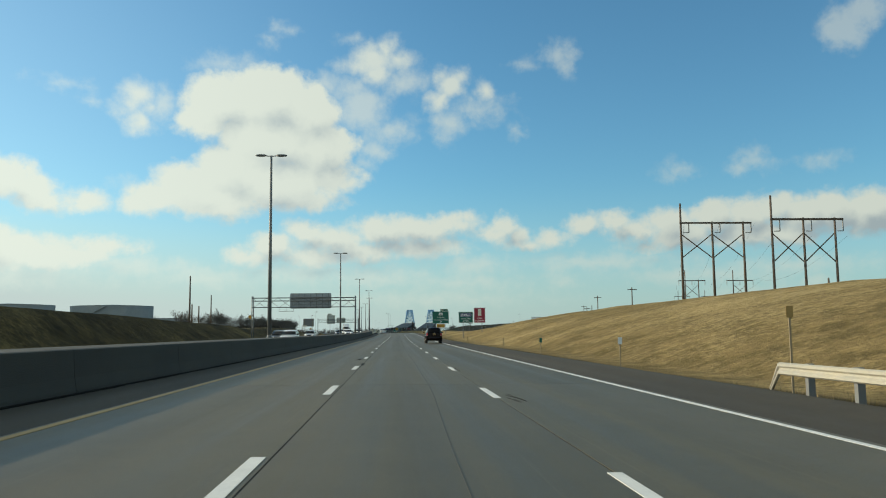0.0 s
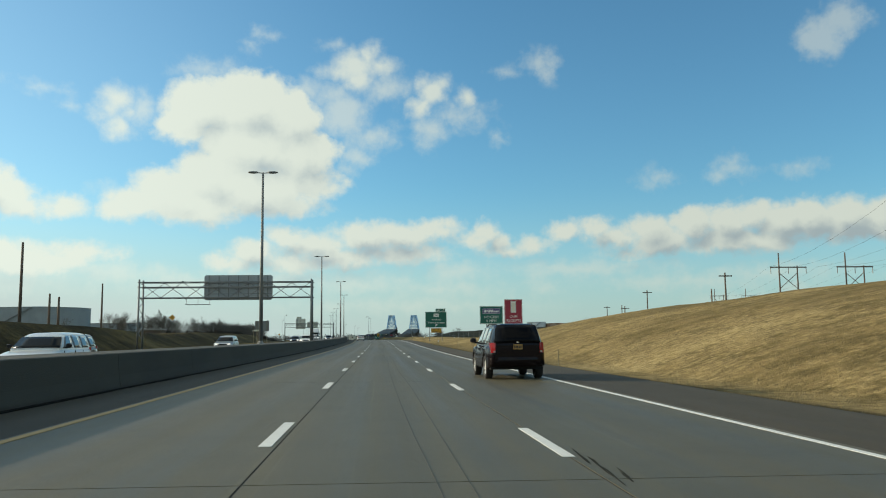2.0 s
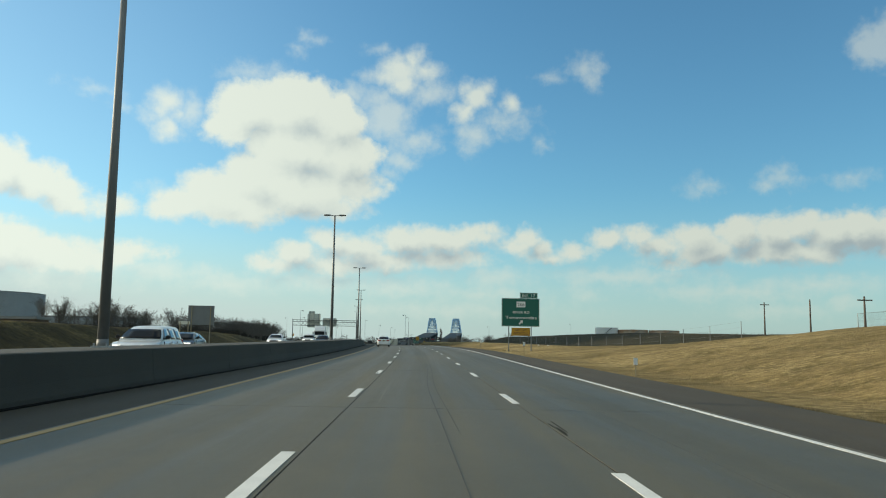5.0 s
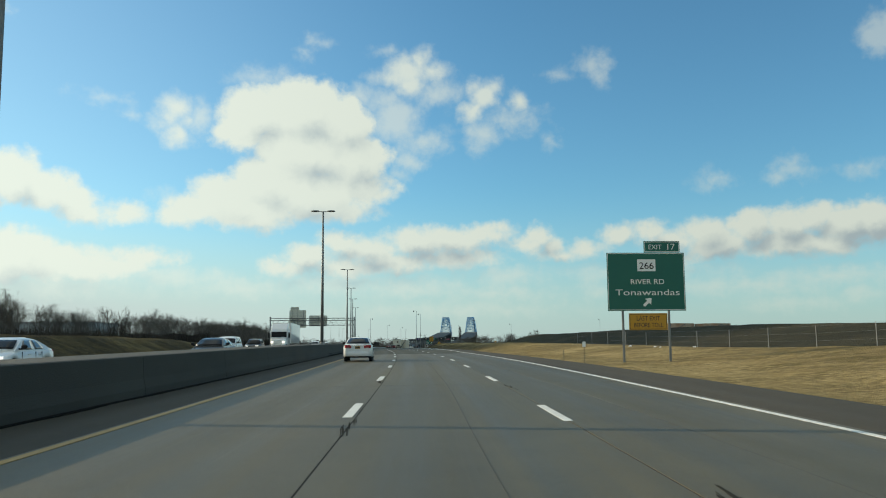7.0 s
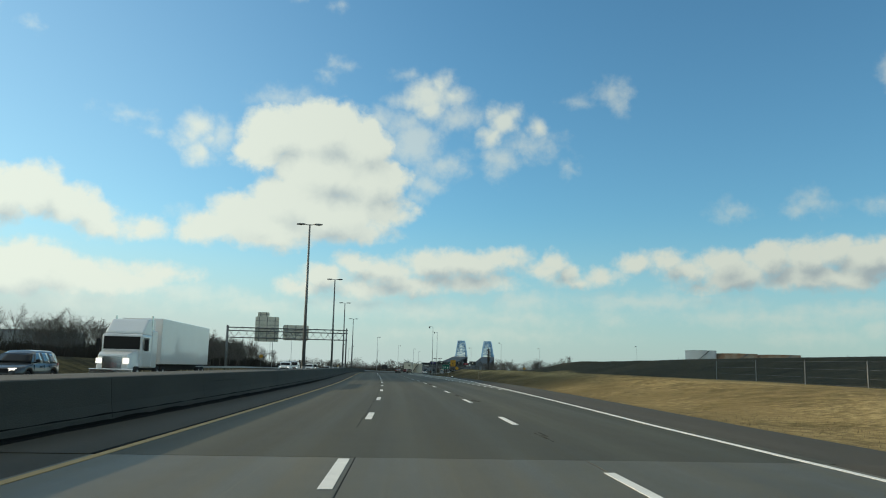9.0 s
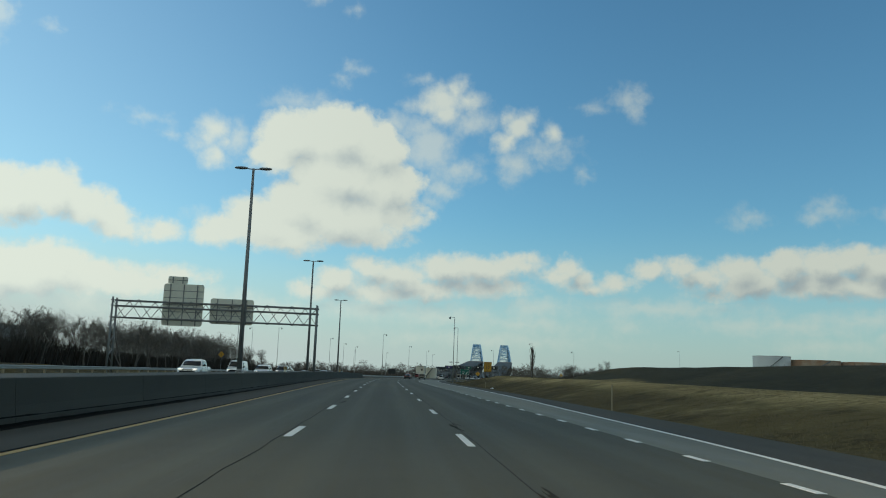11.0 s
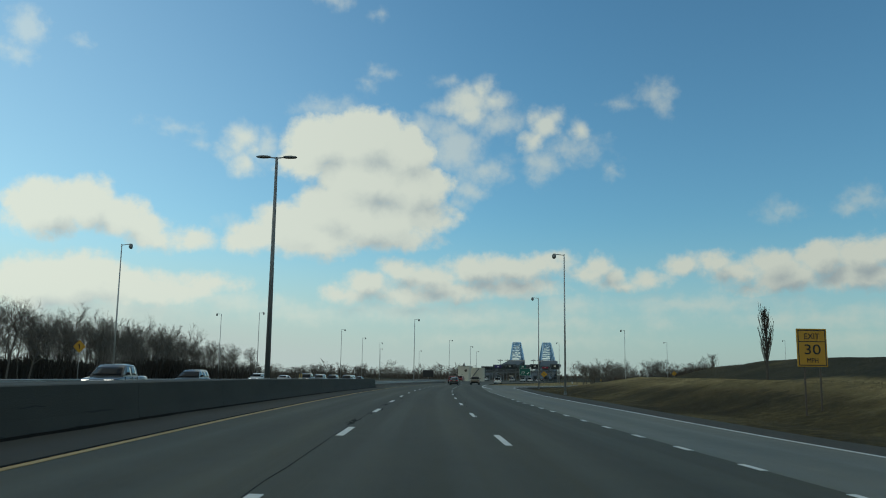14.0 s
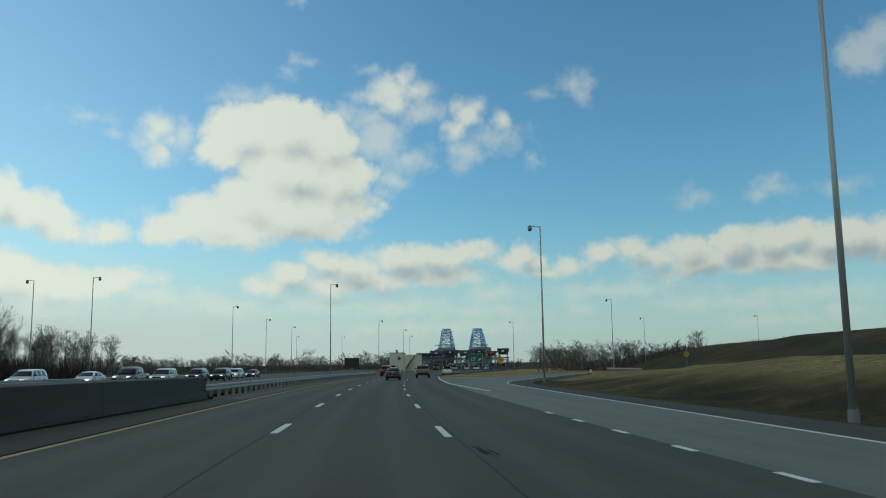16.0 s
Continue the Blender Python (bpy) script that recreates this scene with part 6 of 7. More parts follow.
def wheel_meshes(r, w, spokes):
    key = (r, w, spokes)
    if key not in WHEELS:
        bm = bmesh.new()
        prof = [(0.62, -0.42), (0.9, -0.5), (1.0, -0.36), (1.0, 0.36), (0.9, 0.5), (0.62, 0.42)]
        n = 28
        rows = [[bm.verts.new((x * w, k * r * math.cos(2 * math.pi * j / n), k * r * math.sin(2 * math.pi * j / n))) for k, x in prof] for j in range(n)]
        for j in range(n):
            a, b = rows[j], rows[(j + 1) % n]
            for k in range(len(prof)):
                bm.faces.new((a[k], a[(k + 1) % 6], b[(k + 1) % 6], b[k]))
        tyre = mesh_of("tyre", bm, M_TYRE, True)
        bm = bmesh.new()
        bm_tube(bm, (-w * 0.1, 0, 0), (w * 0.36, 0, 0), r * 0.16, r * 0.14, 12)
        for j in range(spokes):
            a = 2 * math.pi * j / spokes
            c, s_ = math.cos(a), math.sin(a)
            rings = []
            for k, half, x in ((0.1, 0.085, 0.34), (0.36, 0.06, 0.38), (0.64, 0.095, 0.33)):
                rings.append([(w * x, r * (k * c - q * half * s_), r * (k * s_ + q * half * c)) for q in (-1, 1)] + [(w * x - 0.05, r * (k * c + q * half * s_ * -1), r * (k * s_ + q * half * c)) for q in (1, -1)])
            bm_loft(bm, rings)
        n = 28
        for k0, k1, x0, x1 in ((0.58, 0.66, 0.3, 0.44),):
            rows = [[bm.verts.new((w * x, k * r * math.cos(2 * math.pi * j / n), k * r * math.sin(2 * math.pi * j / n))) for k, x in ((k0, x0), (k1, x1), (k1, x0 - 0.3), (k0, x0 - 0.3))] for j in range(n)]
            for j in range(n):
                for k in range(4):
                    bm.faces.new((rows[j][k], rows[j][(k + 1) % 4], rows[(j + 1) % n][(k + 1) % 4], rows[(j + 1) % n][k]))
        rim = mesh_of("rim", bm, M_RIM, False)
        bm = bmesh.new()
        bm_tube(bm, (-w * 0.2, 0, 0), (-w * 0.12, 0, 0), r * 0.6, r * 0.6, 20)
        WHEELS[key] = (tyre, rim, mesh_of("brake_drum", bm, M_TRIM))
    return WHEELS[key]


def vehicle(name, m, paint, label, d, rear=True, lit=False, rails=False, pale_side=True, group=""):
    """A road vehicle that faces +y, standing on z = 0. d: its measures."""
    ob = thing(name, m, label, {"semi_truck": "truck"}.get(name, name.split("_")[0]), group)
    L, W, H = d["long"] / 2, d["wide"] / 2, d["high"]
    yr, yf, r = d["rear_axle"], d["front_axle"], d["wheel"]
    tops = d["tops"]                     # y, height of the lower body
    sill, arch = d["sill"], r * 1.17

    def z_top(y):
        return ramp_at(y, *tops)

    def half(y):
        k = min(1.0, (L - abs(y)) / 0.62)
        return W * (1 - 0.14 * (1 - k) ** 2)

    def z_low(y):
        z = sill + max(0.0, (abs(y) - (L - 0.5)) * 0.22)
        for a in (yr, yf):
            q = arch * arch - (y - a) ** 2
            if q > 0:
                z = max(z, r + math.sqrt(q))
        return z

    ys = set([-L, -L + 0.05, -L + 0.18, L - 0.18, L - 0.05, L] + [t[0] for t in tops if abs(t[0]) <= L])
    for a in (yr, yf):
        ys |= {a + arch * q for q in (-1.001, -0.97, -0.85, -0.65, -0.35, 0, 0.35, 0.65, 0.85, 0.97, 1.001)}
    ys |= set(np.linspace(-L + 0.3, L - 0.3, 9))
    rings = []
    for y in sorted(ys):
        w, zt, zl = half(y), z_top(y), z_low(y)
        if abs(y) > L - 0.01:
            w, zt, zl = w - 0.07, zt - 0.07, zl + 0.07
        elif abs(y) > L - 0.06:
            w, zt, zl = w - 0.02, zt - 0.02, zl + 0.02
        zl = min(zl, zt - 0.12)
        zm = zl + (zt - zl) * 0.5
        right = [(w - 0.05, zl), (w, zl + 0.08 * min(1, zt - zl)), (w, zm), (w - 0.015, zl + (zt - zl) * 0.8), (w - 0.07, zt - 0.035), (w - 0.16, zt)]
        rings.append([(x, y, z) for x, z in right] + [(-x, y, z) for x, z in reversed(right)])
    bm = bmesh.new()
    bm_loft(bm, rings)
    part("body", bm, paint, ob, smooth=True).data.polygons.foreach_set("use_smooth", [len(p.vertices) == 4 for p in ob.children[-1].data.polygons])
    # cabin: y, height of its foot, height of its top
    cab = d["cabin"]
    tumble = d.get("tumble", 0.17)
    zb0 = d["belt"]

    def side_x(y, z):
        k = max(0.0, min(1.0, (z - zb0) / (H - zb0)))
        return half(y) - 0.075 - tumble * k ** 1.15

    rings = []
    fine_cab = [tuple(np.array(a) + (np.array(b) - np.array(a)) * k) for a, b in zip(cab, cab[1:]) for k in (0, 0.25, 0.5, 0.75)] + [cab[-1]]
    for y, zf, zt in fine_cab:
        right = [(side_x(y, zf - 0.05), zf - 0.05)]
        for k in (0.15, 0.3, 0.45, 0.6, 0.75, 0.9):
            z = zf + (zt - zf) * k
            right.append((side_x(y, z), z))
        right += [(side_x(y, zt) - 0.05, zt - 0.02), (side_x(y, zt) * 0.6, zt + 0.018), (0.0, zt + 0.025)]
        rings.append([(x, y, z) for x, z in right] + [(-x, y, z) for x, z in reversed(right[:-1])])
    bm = bmesh.new()
    bm_loft(bm, rings)
    part("cabin", bm, paint, ob, smooth=True).data.set_sharp_from_angle(angle=radians(30))

    def side_glass(corners, mat):
        a, b, c, e = [Vector((0, y, z)) for y, z in corners]
        for k in (-1, 1):
            bm = bmesh.new()
            rows = []
            for p in np.linspace(0, 1, 5):
                row = [a.lerp(b, q).lerp(e.lerp(c, q), p) for q in np.linspace(0, 1, 5)]
                rows.append([(k * (side_x(v.y, v.z) + 0.007), v.y, v.z) for v in row])
            bm_loft(bm, rows, close=False, caps=False)
            o = part("side_window", bm, mat if k < 0 else M_GLASS, ob, smooth=True)
            thick = o.modifiers.new("thick", "SOLIDIFY")
            thick.thickness, thick.offset = 0.01, 0

    # left panes only: glass with the sky sheen put into its colour
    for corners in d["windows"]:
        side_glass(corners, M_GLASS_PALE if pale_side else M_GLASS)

    def end_glass(nm, y0, z0, y1, z1, out):
        slope = [(zt, y) for y, zf, zt in cab]
        top = max(range(len(slope)), key=lambda k: slope[k][0])
        slope = slope[:top + 1] if out < 0 else list(reversed(slope[top:]))
        bm = bmesh.new()
        rings = []
        for k in np.linspace(0, 1, 6):
            z = z0 + (z1 - z0) * k
            y = ramp_at(z, *slope)
            x = side_x(y, z) - d.get("glass_in", 0.09)
            rings.append([(q * x, y + out * (0.018 + 0.02 * (1 - q * q)), z + 0.022 + 0.012 * (1 - q * q)) for q in (-1, -0.5, 0, 0.5, 1)])
        bm_loft(bm, rings, close=False, caps=False)
        o = part(nm, bm, d.get("rear_pane", M_GLASS) if out < 0 else M_GLASS, ob, smooth=True)
        s = o.modifiers.new("thick", "SOLIDIFY")
        s.thickness = 0.012
        s.offset = 0

    end_glass("rear_window", *d["rear_glass"], -1)
    end_glass("windscreen", *d["front_glass"], 1)
    # wheels
    for y in (yr, yf):
        for k in (-1, 1):
            hub = new("wheel")
            hub.parent = ob
            hub.matrix_basis = Matrix.Translation((k * (W - 0.135), y, r)) @ Matrix.Rotation(0 if k > 0 else math.pi, 4, "Z") @ Matrix.Rotation(0.3 * y, 4, "X")
            for nm, me in zip(("tyre", "rim", "brake_drum"), wheel_meshes(r, d.get("tyre", 0.23), d.get("spokes", 6))):
                part(nm, me, None, hub)
    # underside
    bm = bmesh.new()
    bm_box(bm, -W + 0.12, W - 0.12, -L + 0.25, L - 0.25, sill - 0.03, sill + 0.3)
    part("underbody", bm, M_TRIM, ob)
    # bumpers
    for k, nm in ((-1, "rear_bumper"), (1, "front_bumper")):
        zt = d["bumper"]
        w = half(k * (L - 0.05))
        bm = bmesh.new()
        rings = []
        for x, y in ((-W + 0.02, L - 0.55), (-w + 0.02, L - 0.1), (-w * 0.7, L + 0.03), (0, L + 0.05), (w * 0.7, L + 0.03), (w - 0.02, L - 0.1), (W - 0.02, L - 0.55)):
            y -= d.get("tuck", 0.0)
            rings.append([(x, k * (y - 0.02), sill + 0.06), (x, k * (y + 0.025), sill + 0.16), (x, k * (y + 0.03), zt - 0.09), (x, k * (y + 0.012), zt - 0.02), (x, k * (y - 0.05), zt), (x, k * (y - 0.06), sill + 0.06)])
        bm_loft(bm, rings)
        b = part(nm, bm, paint if d.get("painted_bumper", True) else M_TRIM, ob, smooth=True, bevel=0.012)
        b.data.set_sharp_from_angle(angle=radians(38))
        if d.get("plain"):
            continue
        bm = bmesh.new()
        bm_box(bm, -w * 0.8, w * 0.8, k * (L + 0.04) - 0.03, k * (L + 0.04) + 0.03, sill + 0.02, sill + 0.12)
        part("valance", bm, M_TRIM, b)
    # lamps
    zl0, zl1, wl = d["tail"]
    for k in (-1, 1):
        x1 = half(-L + 0.1) + 0.004
        bm = bmesh.new()
        rings = []
        for x, y in ((x1 - wl, -L - 0.012), (x1 - 0.12, -L - 0.008), (x1 - 0.02, -L + 0.07), (x1 + 0.008, -L + 0.26)):
            rings.append([(k * x, y, zl0), (k * x, y - 0.01, (zl0 + zl1) / 2), (k * x, y, zl1), (k * (x - 0.05), y + 0.08, zl1), (k * (x - 0.05), y + 0.08, zl0)])
        bm_loft(bm, rings)
        t = part("tail_lamp", bm, d.get("lamp", M_TAIL), ob)
        bm = bmesh.new()
        bm_box(bm, *sorted((k * (x1 - wl * 0.85), k * (x1 - 0.13))) if wl > 0.2 else sorted((k * (x1 - wl * 0.95), k * (x1 - 0.08))), -L - 0.021, -L - 0.012, zl0 + 0.01, zl0 + (zl1 - zl0) * 0.2)
        part("clear_lens", bm, M_TAIL_CLEAR, t)
        bm = bmesh.new()
        x2 = half(L - 0.1)
        rings = []
        for x, y in ((x2 - 0.45, L + 0.005), (x2 - 0.15, L - 0.03), (x2 + 0.006, L - 0.28)):
            rings.append([(k * x, y, d["head"] - 0.09), (k * x, y + 0.015, d["head"]), (k * x, y - 0.02, d["head"] + 0.09), (k * (x - 0.04), y - 0.12, d["head"] + 0.09), (k * (x - 0.04), y - 0.12, d["head"] - 0.09)])
        bm_loft(bm, rings)
        part("headlamp", bm, M_HEAD if lit else M_TAIL_CLEAR, ob)
        # mirror
        ym = d["front_glass"][0] - 0.28
        bm = bmesh.new()
        rings = []
        for q, sx_, sz_ in ((-0.09, 0.09, 0.06), (0.0, 0.12, 0.09), (0.09, 0.08, 0.06)):
            rings.append([(k * (W + 0.1 + sx_ * math.cos(a)), ym + q, zb0 + 0.14 + sz_ * math.sin(a)) for a in np.linspace(0, 2 * math.pi, 10, endpoint=False)])
        bm_loft(bm, rings)
        bm_box(bm, *sorted((k * (W - 0.12), k * (W + 0.06))), ym - 0.03, ym + 0.03, zb0 + 0.03, zb0 + 0.09)
        part("mirror", bm, M_TRIM, ob, smooth=False)
        # door handles and joints
        for yh in d["handles"]:
            bm = bmesh.new()
            bm_box(bm, *sorted((k * (half(yh) - 0.02), k * (half(yh) + 0.025))), yh - 0.11, yh + 0.11, zb0 - 0.17, zb0 - 0.12)
            part("door_handle", bm, M_TRIM if paint is P_BLACK else paint, ob, bevel=0.008)
        for yj in d["joints"]:
            bm = bmesh.new()
            bm_box(bm, *sorted((k * (half(yj) - 0.03), k * (half(yj) + 0.0025))), yj - 0.006, yj + 0.006, max(sill + 0.1, z_low(yj)), zb0 - 0.05)
            part("door_joint", bm, M_TRIM, ob)
        bm = bmesh.new()
        bm_box(bm, *sorted((k * (W - 0.02), k * (W + 0.012))), yr + arch + 0.06, yf - arch - 0.06, sill + 0.26, sill + 0.33)
        part("side_moulding", bm, paint if not d.get("cladding") else M_TRIM, ob, bevel=0.006)
    # plate, badge and grille
    zp = d["plate"]
    bm = bmesh.new()
    bm_box(bm, -0.155, 0.155, -L - 0.05, -L - 0.035, zp, zp + 0.16)
    pl = part("number_plate", bm, M_PLATE, ob, "amber number plate with dark bars")
    bm = bmesh.new()
    for x in (-0.11, -0.06, -0.01, 0.05, 0.1):
        bm_box(bm, x - 0.016, x + 0.016, -L - 0.054, -L - 0.049, zp + 0.04, zp + 0.115)
    part("plate_bars", bm, M_BLACK, pl)
    bm = bmesh.new()
    wg = d.get("grille", 0.5)
    bm_box(bm, -wg, wg, L - 0.02, L + 0.04, d["head"] - 0.16, d["head"] + 0.06)
    part("grille", bm, M_CHROME if d.get("chrome") else M_TRIM, ob, bevel=0.02)
    if d.get("strip"):
        bm = bmesh.new()
        bm_box(bm, -0.48, 0.48, -L - 0.03, -L + 0.01, d["strip"], d["strip"] + 0.035)
        part("chrome_strip", bm, M_CHROME, ob)
    bm = bmesh.new()
    bm_box(bm, -0.045, 0.045, -L - 0.03, -L + 0.02, d["strip"] + 0.07 if d.get("strip") else zp + 0.2, (d["strip"] + 0.07 if d.get("strip") else zp + 0.2) + 0.035)
    part("badge", bm, M_CHROME, ob, bevel=0.01)
    if rails:
        for k in (-1, 1):
            bm = bmesh.new()
            x = k * (side_x(0, H) - 0.06)
            pts = [(x, -1.95, H - 0.07), (x, -1.75, H - 0.015), (x, 0.0, H - 0.005), (x, 0.35, H - 0.07)]
            for a, b in zip(pts, pts[1:]):
                bm_tube(bm, a, b, 0.022, seg=8)
            part("roof_rail", bm, M_TRIM, ob)
    if d.get("rack"):
        for y in (-2.0, -0.7, 0.6):
            bm = bmesh.new()
            pts = [(-0.62, y, H - 0.02), (-0.62, y, H + 0.14), (0.62, y, H + 0.14), (0.62, y, H - 0.02)]
            for a, b in zip(pts, pts[1:]):
                bm_tube(bm, a, b, 0.02, seg=6)
            part("rack_hoop", bm, M_TRIM, ob)
        for x in (-0.62, 0.62):
            bm = bmesh.new()
            bm_tube(bm, (x, -2.1, H + 0.16), (x, 0.75, H + 0.16), 0.02, seg=6)
            part("rack_rail", bm, M_TRIM, ob)
    if d.get("antenna"):
        bm = bmesh.new()
        bm_tube(bm, (0, d["antenna"], H + 0.02), (0, d["antenna"] - 0.12, H + 0.14), 0.012, 0.006, 6)
        part("antenna", bm, M_TRIM, ob)
    if d.get("bed"):
        y0, y1, z = d["bed"]
        bm = bmesh.new()
        bm_box(bm, -W + 0.22, W - 0.22, y0, y1, z - 0.05, z + 0.004)
        part("bed_liner", bm, M_TRIM, ob)
    return ob


SUV = dict(rear_pane=M_PRIVACY, tumble=0.24, plain=True, tuck=0.03, glass_in=0.02, long=4.86, wide=1.97, high=1.74, rear_axle=-1.42, front_axle=1.45, wheel=0.375, tyre=0.25, spokes=6, sill=0.34, belt=1.08,
           tops=((-2.43, 1.06), (-2.2, 1.09), (1.0, 1.09), (1.25, 1.06), (2.1, 0.94), (2.43, 0.84)),
           cabin=((-2.42, 1.02, 1.08), (-2.33, 1.04, 1.36), (-2.14, 1.06, 1.66), (-1.9, 1.06, 1.715), (-0.8, 1.06, 1.72), (0.15, 1.06, 1.69), (0.5, 1.06, 1.56), (1.12, 1.06, 1.10)),
           windows=(((-2.0, 1.13), (-1.18, 1.13), (-1.2, 1.6), (-1.85, 1.58)), ((-1.08, 1.13), (-0.32, 1.13), (-0.3, 1.61), (-1.06, 1.61)), ((-0.22, 1.13), (0.78, 1.13), (0.34, 1.56), (-0.2, 1.61))),
           lamp=M_TAIL_BRIGHT, rear_glass=(-2.425, 1.10, -2.175, 1.665), front_glass=(1.05, 1.13, 0.55, 1.53), bumper=0.72, tail=(0.83, 1.14, 0.155), head=0.78, handles=(-0.95, 0.05), joints=(-1.1, -0.27, 0.85),
           plate=0.93, cladding=False, strip=0.0)
SEDAN = dict(plain=True, tumble=0.23, lamp=M_TAIL_BRIGHT, long=4.6, wide=1.8, high=1.47, rear_axle=-1.36, front_axle=1.33, wheel=0.325, tyre=0.21, spokes=10, sill=0.26, belt=0.98,
             tops=((-2.3, 0.99), (-2.15, 1.06), (-1.55, 1.05), (-1.2, 0.98), (0.9, 0.98), (1.3, 0.92), (2.0, 0.76), (2.3, 0.62)),
             cabin=((-1.86, 1.0, 1.04), (-1.45, 0.96, 1.24), (-0.98, 0.96, 1.42), (-0.5, 0.96, 1.468), (0.1, 0.96, 1.455), (0.4, 0.96, 1.38), (1.18, 0.94, 0.98)),
             windows=(((-1.3, 1.04), (-0.48, 1.02), (-0.46, 1.38), (-0.85, 1.36)), ((-0.4, 1.02), (0.72, 1.01), (0.22, 1.36), (-0.38, 1.39))),
             rear_glass=(-1.78, 1.075, -1.04, 1.395), front_glass=(1.08, 1.03, 0.45, 1.35), bumper=0.6, tail=(0.80, 1.01, 0.42), head=0.68, handles=(-0.75, 0.15), joints=(-0.95, -0.42, 0.7),
             plate=0.77, strip=0.945, antenna=-0.95)
VAN = dict(long=5.6, wide=2.0, high=2.1, rear_axle=-1.7, front_axle=1.75, wheel=0.36, tyre=0.23, spokes=8, sill=0.36, belt=1.2,
           tops=((-2.8, 1.15), (1.7, 1.2), (2.0, 1.12), (2.6, 0.98), (2.8, 0.85)),
           cabin=((-2.75, 1.1, 1.3), (-2.72, 1.1, 2.0), (-2.5, 1.1, 2.09), (0.8, 1.1, 2.1), (1.15, 1.1, 2.02), (1.9, 1.1, 1.24)),
           windows=(((0.15, 1.26), (1.35, 1.26), (0.95, 1.85), (0.15, 1.88)),), rear_glass=(-2.74, 1.35, -2.72, 1.9), front_glass=(1.82, 1.3, 1.2, 1.95), bumper=0.75, tail=(0.9, 1.25, 0.13), head=0.86,
           handles=(0.2,), joints=(0.08, 1.4), plate=0.8, painted_bumper=False, grille=0.62, rack=True)
PICKUP = dict(long=5.7, wide=2.0, high=1.85, rear_axle=-1.75, front_axle=1.8, wheel=0.39, tyre=0.26, spokes=6, sill=0.42, belt=1.18,
              tops=((-2.85, 1.18), (-0.95, 1.18), (1.2, 1.18), (1.5, 1.16), (2.5, 1.05), (2.85, 0.95)),
              cabin=((-0.98, 1.15, 1.2), (-0.93, 1.15, 1.65), (-0.75, 1.15, 1.82), (-0.2, 1.15, 1.85), (0.5, 1.15, 1.81), (0.8, 1.15, 1.68), (1.4, 1.15, 1.2)),
              windows=(((-0.78, 1.24), (-0.06, 1.24), (-0.06, 1.72), (-0.7, 1.7)), ((0.04, 1.24), (1.0, 1.24), (0.62, 1.66), (0.04, 1.72))),
              rear_glass=(-0.965, 1.26, -0.94, 1.62), front_glass=(1.32, 1.24, 0.84, 1.64), bumper=0.78, tail=(0.85, 1.12, 0.14), head=0.9, handles=(-0.6, 0.2), joints=(-0.82, 0.0, 1.1),
              plate=0.68, chrome=True, bed=(-2.75, -1.05, 1.18), painted_bumper=False)

vehicle("sport_utility_vehicle", stand(95.6, 4.2, 0.0, 0.3, True) @ Matrix.Scale(1.06, 4, (0, 0, 1)), P_BLACK, "near-black plum sport utility vehicle with alloy wheels", SUV, rails=True)
vehicle("sedan", stand(285.9, -4.02, 0.0, 0.6, True), P_WHITE, "white four-door sedan with red tail lamps", SEDAN)
COMPACT = dict(SUV, high=1.66)

for s, u, kind, d, p, label in (
        (99.5, -13.2, "sport_utility_vehicle", SUV, P_WHITE, "white boxy sport utility vehicle coming the other way"), (107.5, -15.6, "sport_utility_vehicle", COMPACT, P_DARK, "dark grey sport utility vehicle coming the other way"),
        (157, -16.8, "sport_utility_vehicle", COMPACT, P_SILVER, "silver sport utility vehicle coming the other way"), (205, -12.4, "sport_utility_vehicle", COMPACT, P_WHITE, "white sport utility vehicle coming the other way"),
        (225, -16.2, "sedan", SEDAN, P_DARK, "dark sedan coming the other way"), (265.5, -16.3, "sedan", SEDAN, P_WHITE, "white sedan coming the other way"),
        (282.0, -12.3, "sedan", SEDAN, P_DARK, "dark sedan coming the other way"), (306.0, -16.4, "sport_utility_vehicle", SUV, P_WHITE, "white sport utility vehicle coming the other way"), (341, -19.4, "sport_utility_vehicle", COMPACT, P_DARK, "dark sport utility vehicle coming the other way"),
        (443, -17.6, "pickup_truck", PICKUP, P_WHITE, "white crew-cab pickup coming the other way"), (474, -19.2, "van", VAN, P_WHITE, "white panel van with a roof rack coming the other way"),
        (478, -16.5, "sport_utility_vehicle", COMPACT, P_WHITE, "white crossover coming the other way"),
        (509, -18.1, "pickup_truck", PICKUP, P_DARK, "dark pickup coming the other way"), (533, -20.9, "sport_utility_vehicle", COMPACT, P_DARK, "dark sport utility vehicle coming the other way"),
        (597, -31.5, "sport_utility_vehicle", COMPACT, P_WHITE, "white sport utility vehicle coming the other way"), (604, -28.8, "sedan", SEDAN, P_WHITE, "white sedan coming the other way"),
        (603.5, -24.6, "pickup_truck", PICKUP, P_DARK, "dark pickup coming the other way"), (613, -24.4, "sport_utility_vehicle", COMPACT, P_SILVER, "silver sport utility vehicle coming the other way"),
        (629, -25.2, "sport_utility_vehicle", COMPACT, P_DARK, "dark sport utility vehicle coming the other way"), (630, -22.4, "sport_utility_vehicle", SUV, P_DARK, "dark boxy sport utility vehicle coming the other way"),
        (652, -26.0, "sport_utility_vehicle", COMPACT, P_WHITE, "white sport utility vehicle coming the other way"), (672, -28.0, "sedan", SEDAN, P_DARK, "dark sedan coming the other way")):
    vehicle(kind, stand(s, u, 0.0, 180), p, label, d, lit=True, group="oncoming traffic")

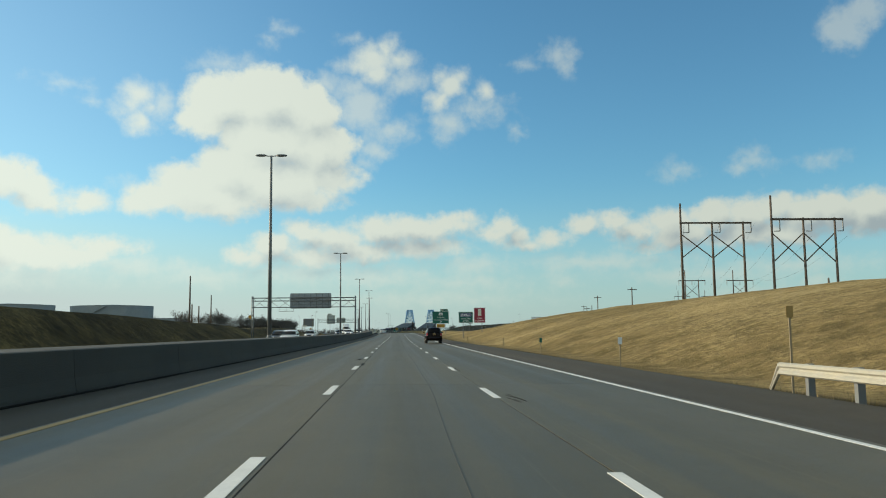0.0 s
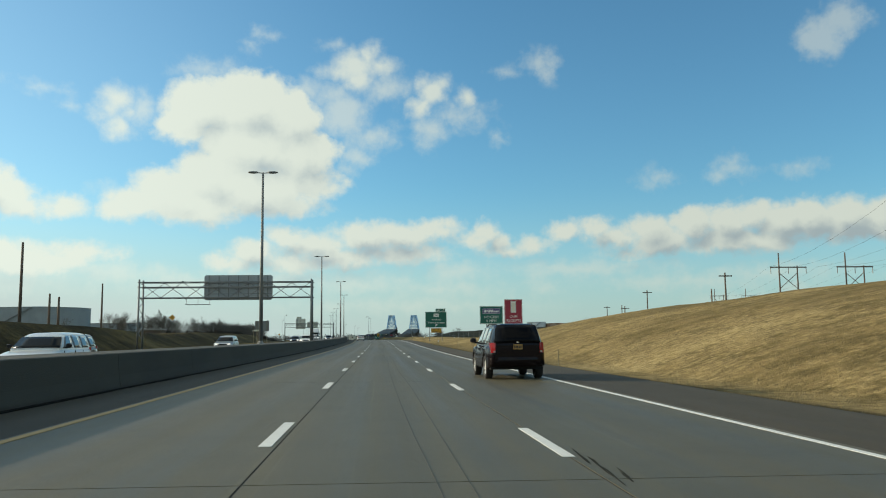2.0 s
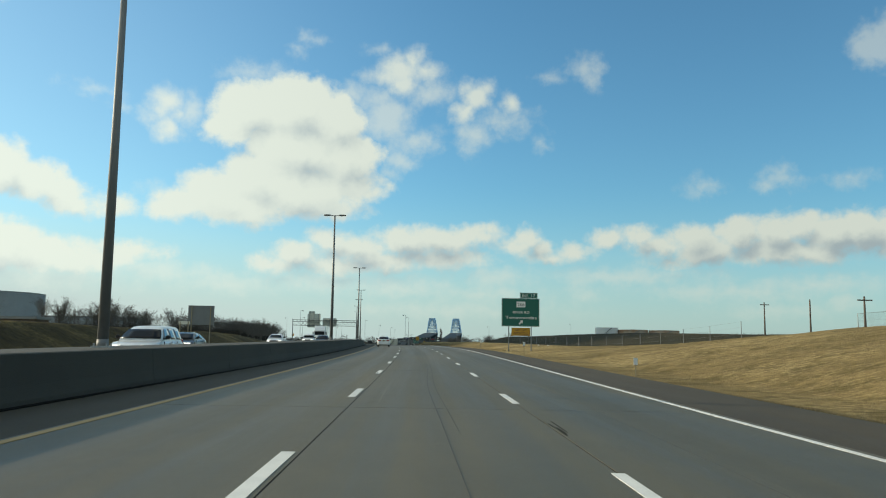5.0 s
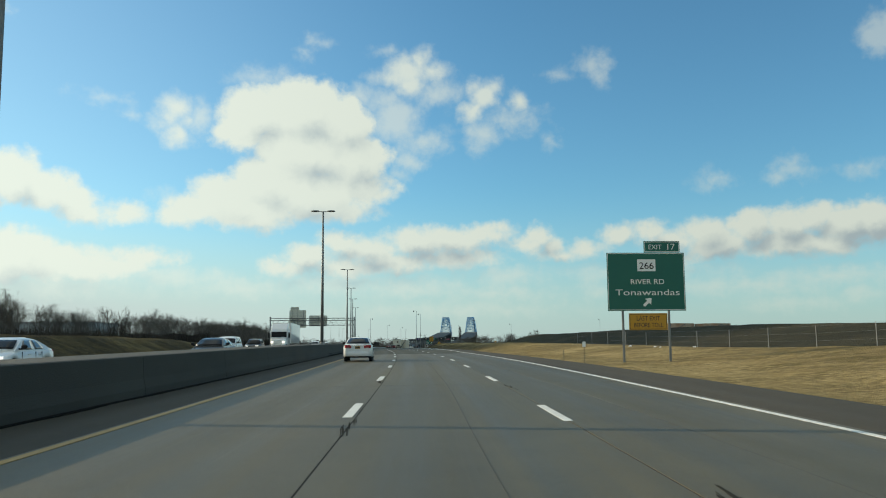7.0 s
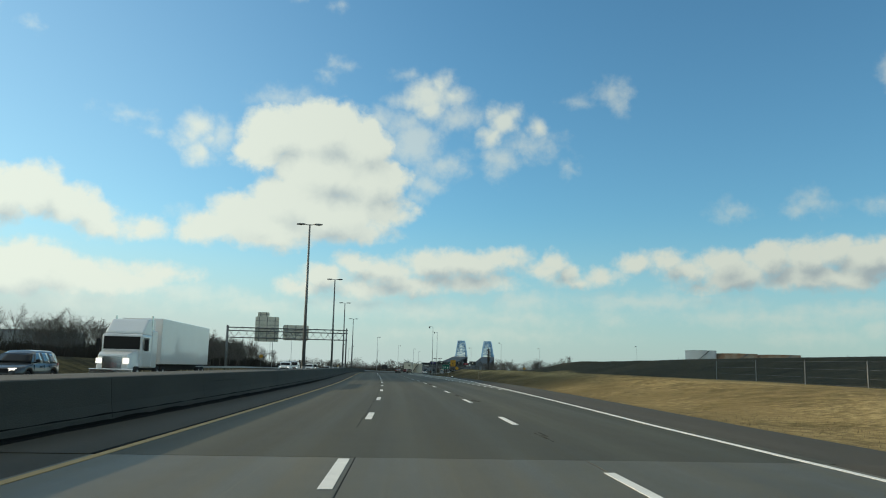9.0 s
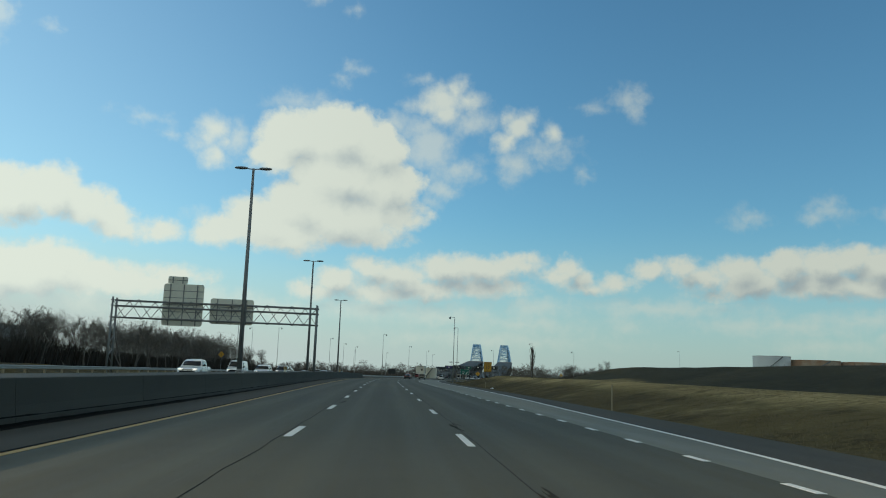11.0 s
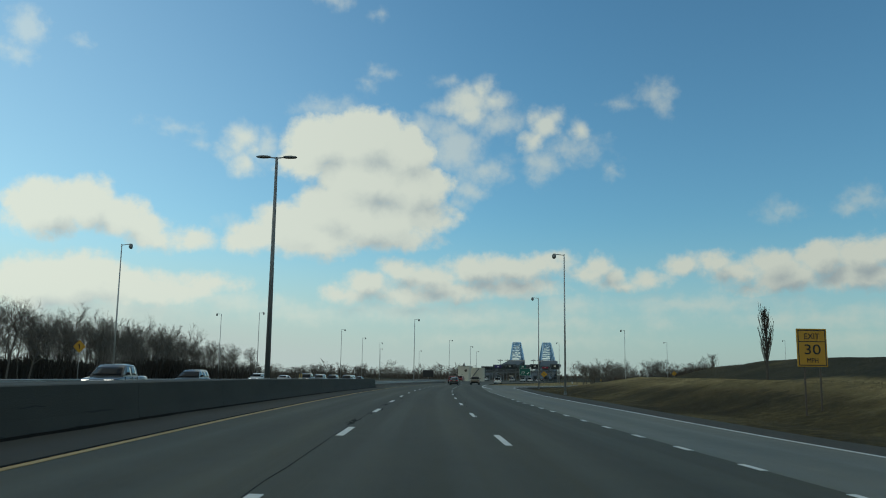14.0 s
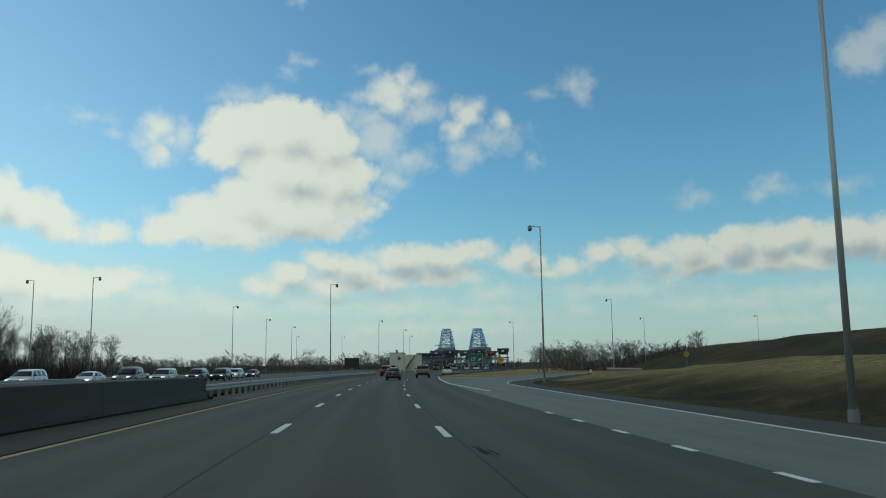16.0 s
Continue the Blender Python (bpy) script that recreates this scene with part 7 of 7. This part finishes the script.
for s, u, kind, d, p, label in (
        (622, 0.2, "sedan", SEDAN, P_DARK, "dark sedan driving towards the tolls"), (641, 3.6, "pickup_truck", PICKUP, P_TAN, "bronze pickup driving towards the tolls"),
        (690, 7.0, "sport_utility_vehicle", COMPACT, P_WHITE, "white sport utility vehicle driving towards the tolls"), (668, -3.4, "pickup_truck", PICKUP, P_RED, "dark red pickup driving towards the tolls"),
        (765, -12.0, "van", dict(VAN, high=2.6), P_RED, "dark red van driving towards the tolls"), (824, -10.3, "sport_utility_vehicle", COMPACT, P_WHITE, "white sport utility vehicle waiting at the tolls"),
        (826, -5.5, "sedan", SEDAN, P_DARK, "dark sedan waiting at the tolls"), (821, 1.8, "sport_utility_vehicle", COMPACT, P_SILVER, "silver sport utility vehicle waiting at the tolls"),
        (818, 6.6, "sport_utility_vehicle", COMPACT, P_WHITE, "white sport utility vehicle waiting at the tolls"), (810, 10.3, "sport_utility_vehicle", COMPACT, P_WHITE, "white sport utility vehicle waiting at the tolls"),
        (828, 13.8, "sedan", SEDAN, P_DARK, "dark sedan waiting at the tolls"), (800, 14.2, "sedan", SEDAN, P_SILVER, "silver sedan waiting at the tolls")):
    vehicle(kind, stand(s, u, 0.0, 0, u < 8), p, label, d, group="traffic ahead")


def semi_truck(m):
    ob = thing("semi_truck", m, "white bonneted lorry with a long box trailer", "truck", "oncoming traffic")
    bm = bmesh.new()
    bm_box(bm, -1.2, 1.2, 0.6, 2.6, 0.9, 2.9)
    part("cab", bm, P_WHITE, ob, bevel=0.12)
    bm = bmesh.new()
    rings = [[(-1.15, y, a), (1.15, y, a), (1.1, y, b), (-1.1, y, b)] for y, a, b in ((-0.2, 2.8, 3.9), (1.2, 2.85, 3.85), (2.3, 2.9, 3.05))]
    bm_loft(bm, rings)
    part("roof_fairing", bm, P_WHITE, ob, bevel=0.1)
    bm = bmesh.new()
    rings = [[(-w, y, 0.75), (w, y, 0.75), (w - 0.08, y, b), (-w + 0.08, y, b)] for y, w, b in ((2.55, 1.1, 1.95), (3.6, 1.0, 1.8), (4.1, 0.9, 1.65))]
    bm_loft(bm, rings)
    part("bonnet", bm, P_WHITE, ob, bevel=0.06)
    bm = bmesh.new()
    bm_box(bm, -1.2, 1.2, -0.6, 0.6, 0.9, 3.2)
    part("sleeper", bm, P_WHITE, ob, bevel=0.08)
    bm = bmesh.new()
    bm_box(bm, -0.55, 0.55, 4.1, 4.15, 0.85, 1.55)
    part("grille", bm, M_CHROME, ob)
    bm = bmesh.new()
    bm_box(bm, -1.05, 1.05, 2.6, 2.64, 2.0, 2.75)
    part("windscreen", bm, M_GLASS, ob)
    for k in (-1, 1):
        bm = bmesh.new()
        bm_box(bm, *sorted((k * 1.2, k * 1.215)), 1.3, 2.4, 1.95, 2.7)
        part("side_window", bm, M_GLASS, ob)
        bm = bmesh.new()
        bm_box(bm, *sorted((k * 0.6, k * 0.92)), 4.0, 4.14, 1.15, 1.45)
        part("headlamp", bm, M_HEAD, ob)
        bm = bmesh.new()
        bm_box(bm, *sorted((k * 1.3, k * 1.5)), 2.4, 2.55, 1.9, 2.6)
        part("mirror", bm, M_TRIM, ob)
        bm = bmesh.new()
        bm_tube(bm, (k * 1.1, 0.5, 0.9), (k * 1.1, 0.5, 4.1), 0.07, seg=8)
        part("exhaust", bm, M_CHROME, ob)
        for y in (3.2, -1.0, -2.3, -12.6, -13.9):
            hub = new("wheel")
            hub.parent = ob
            hub.matrix_basis = Matrix.Translation((k * 1.08, y, 0.5)) @ Matrix.Rotation(0 if k > 0 else math.pi, 4, "Z")
            for nm, me in zip(("tyre", "rim", "brake_drum"), wheel_meshes(0.5, 0.3, 8)):
                part(nm, me, None, hub)
    bm = bmesh.new()
    bm_box(bm, -1.29, 1.29, -15.2, -1.2, 1.15, 4.05)
    part("trailer", bm, P_WHITE, ob, bevel=0.03)
    bm = bmesh.new()
    bm_box(bm, -1.22, 1.22, 4.1, 4.3, 0.45, 0.85)
    part("bumper", bm, M_CHROME, ob, bevel=0.04)
    bm = bmesh.new()
    bm_box(bm, -0.5, 0.5, -14.5, 3.5, 0.75, 1.1)
    part("chassis", bm, M_TRIM, ob)
    return ob


semi_truck(stand(352, -17.3, 0.0, 180))
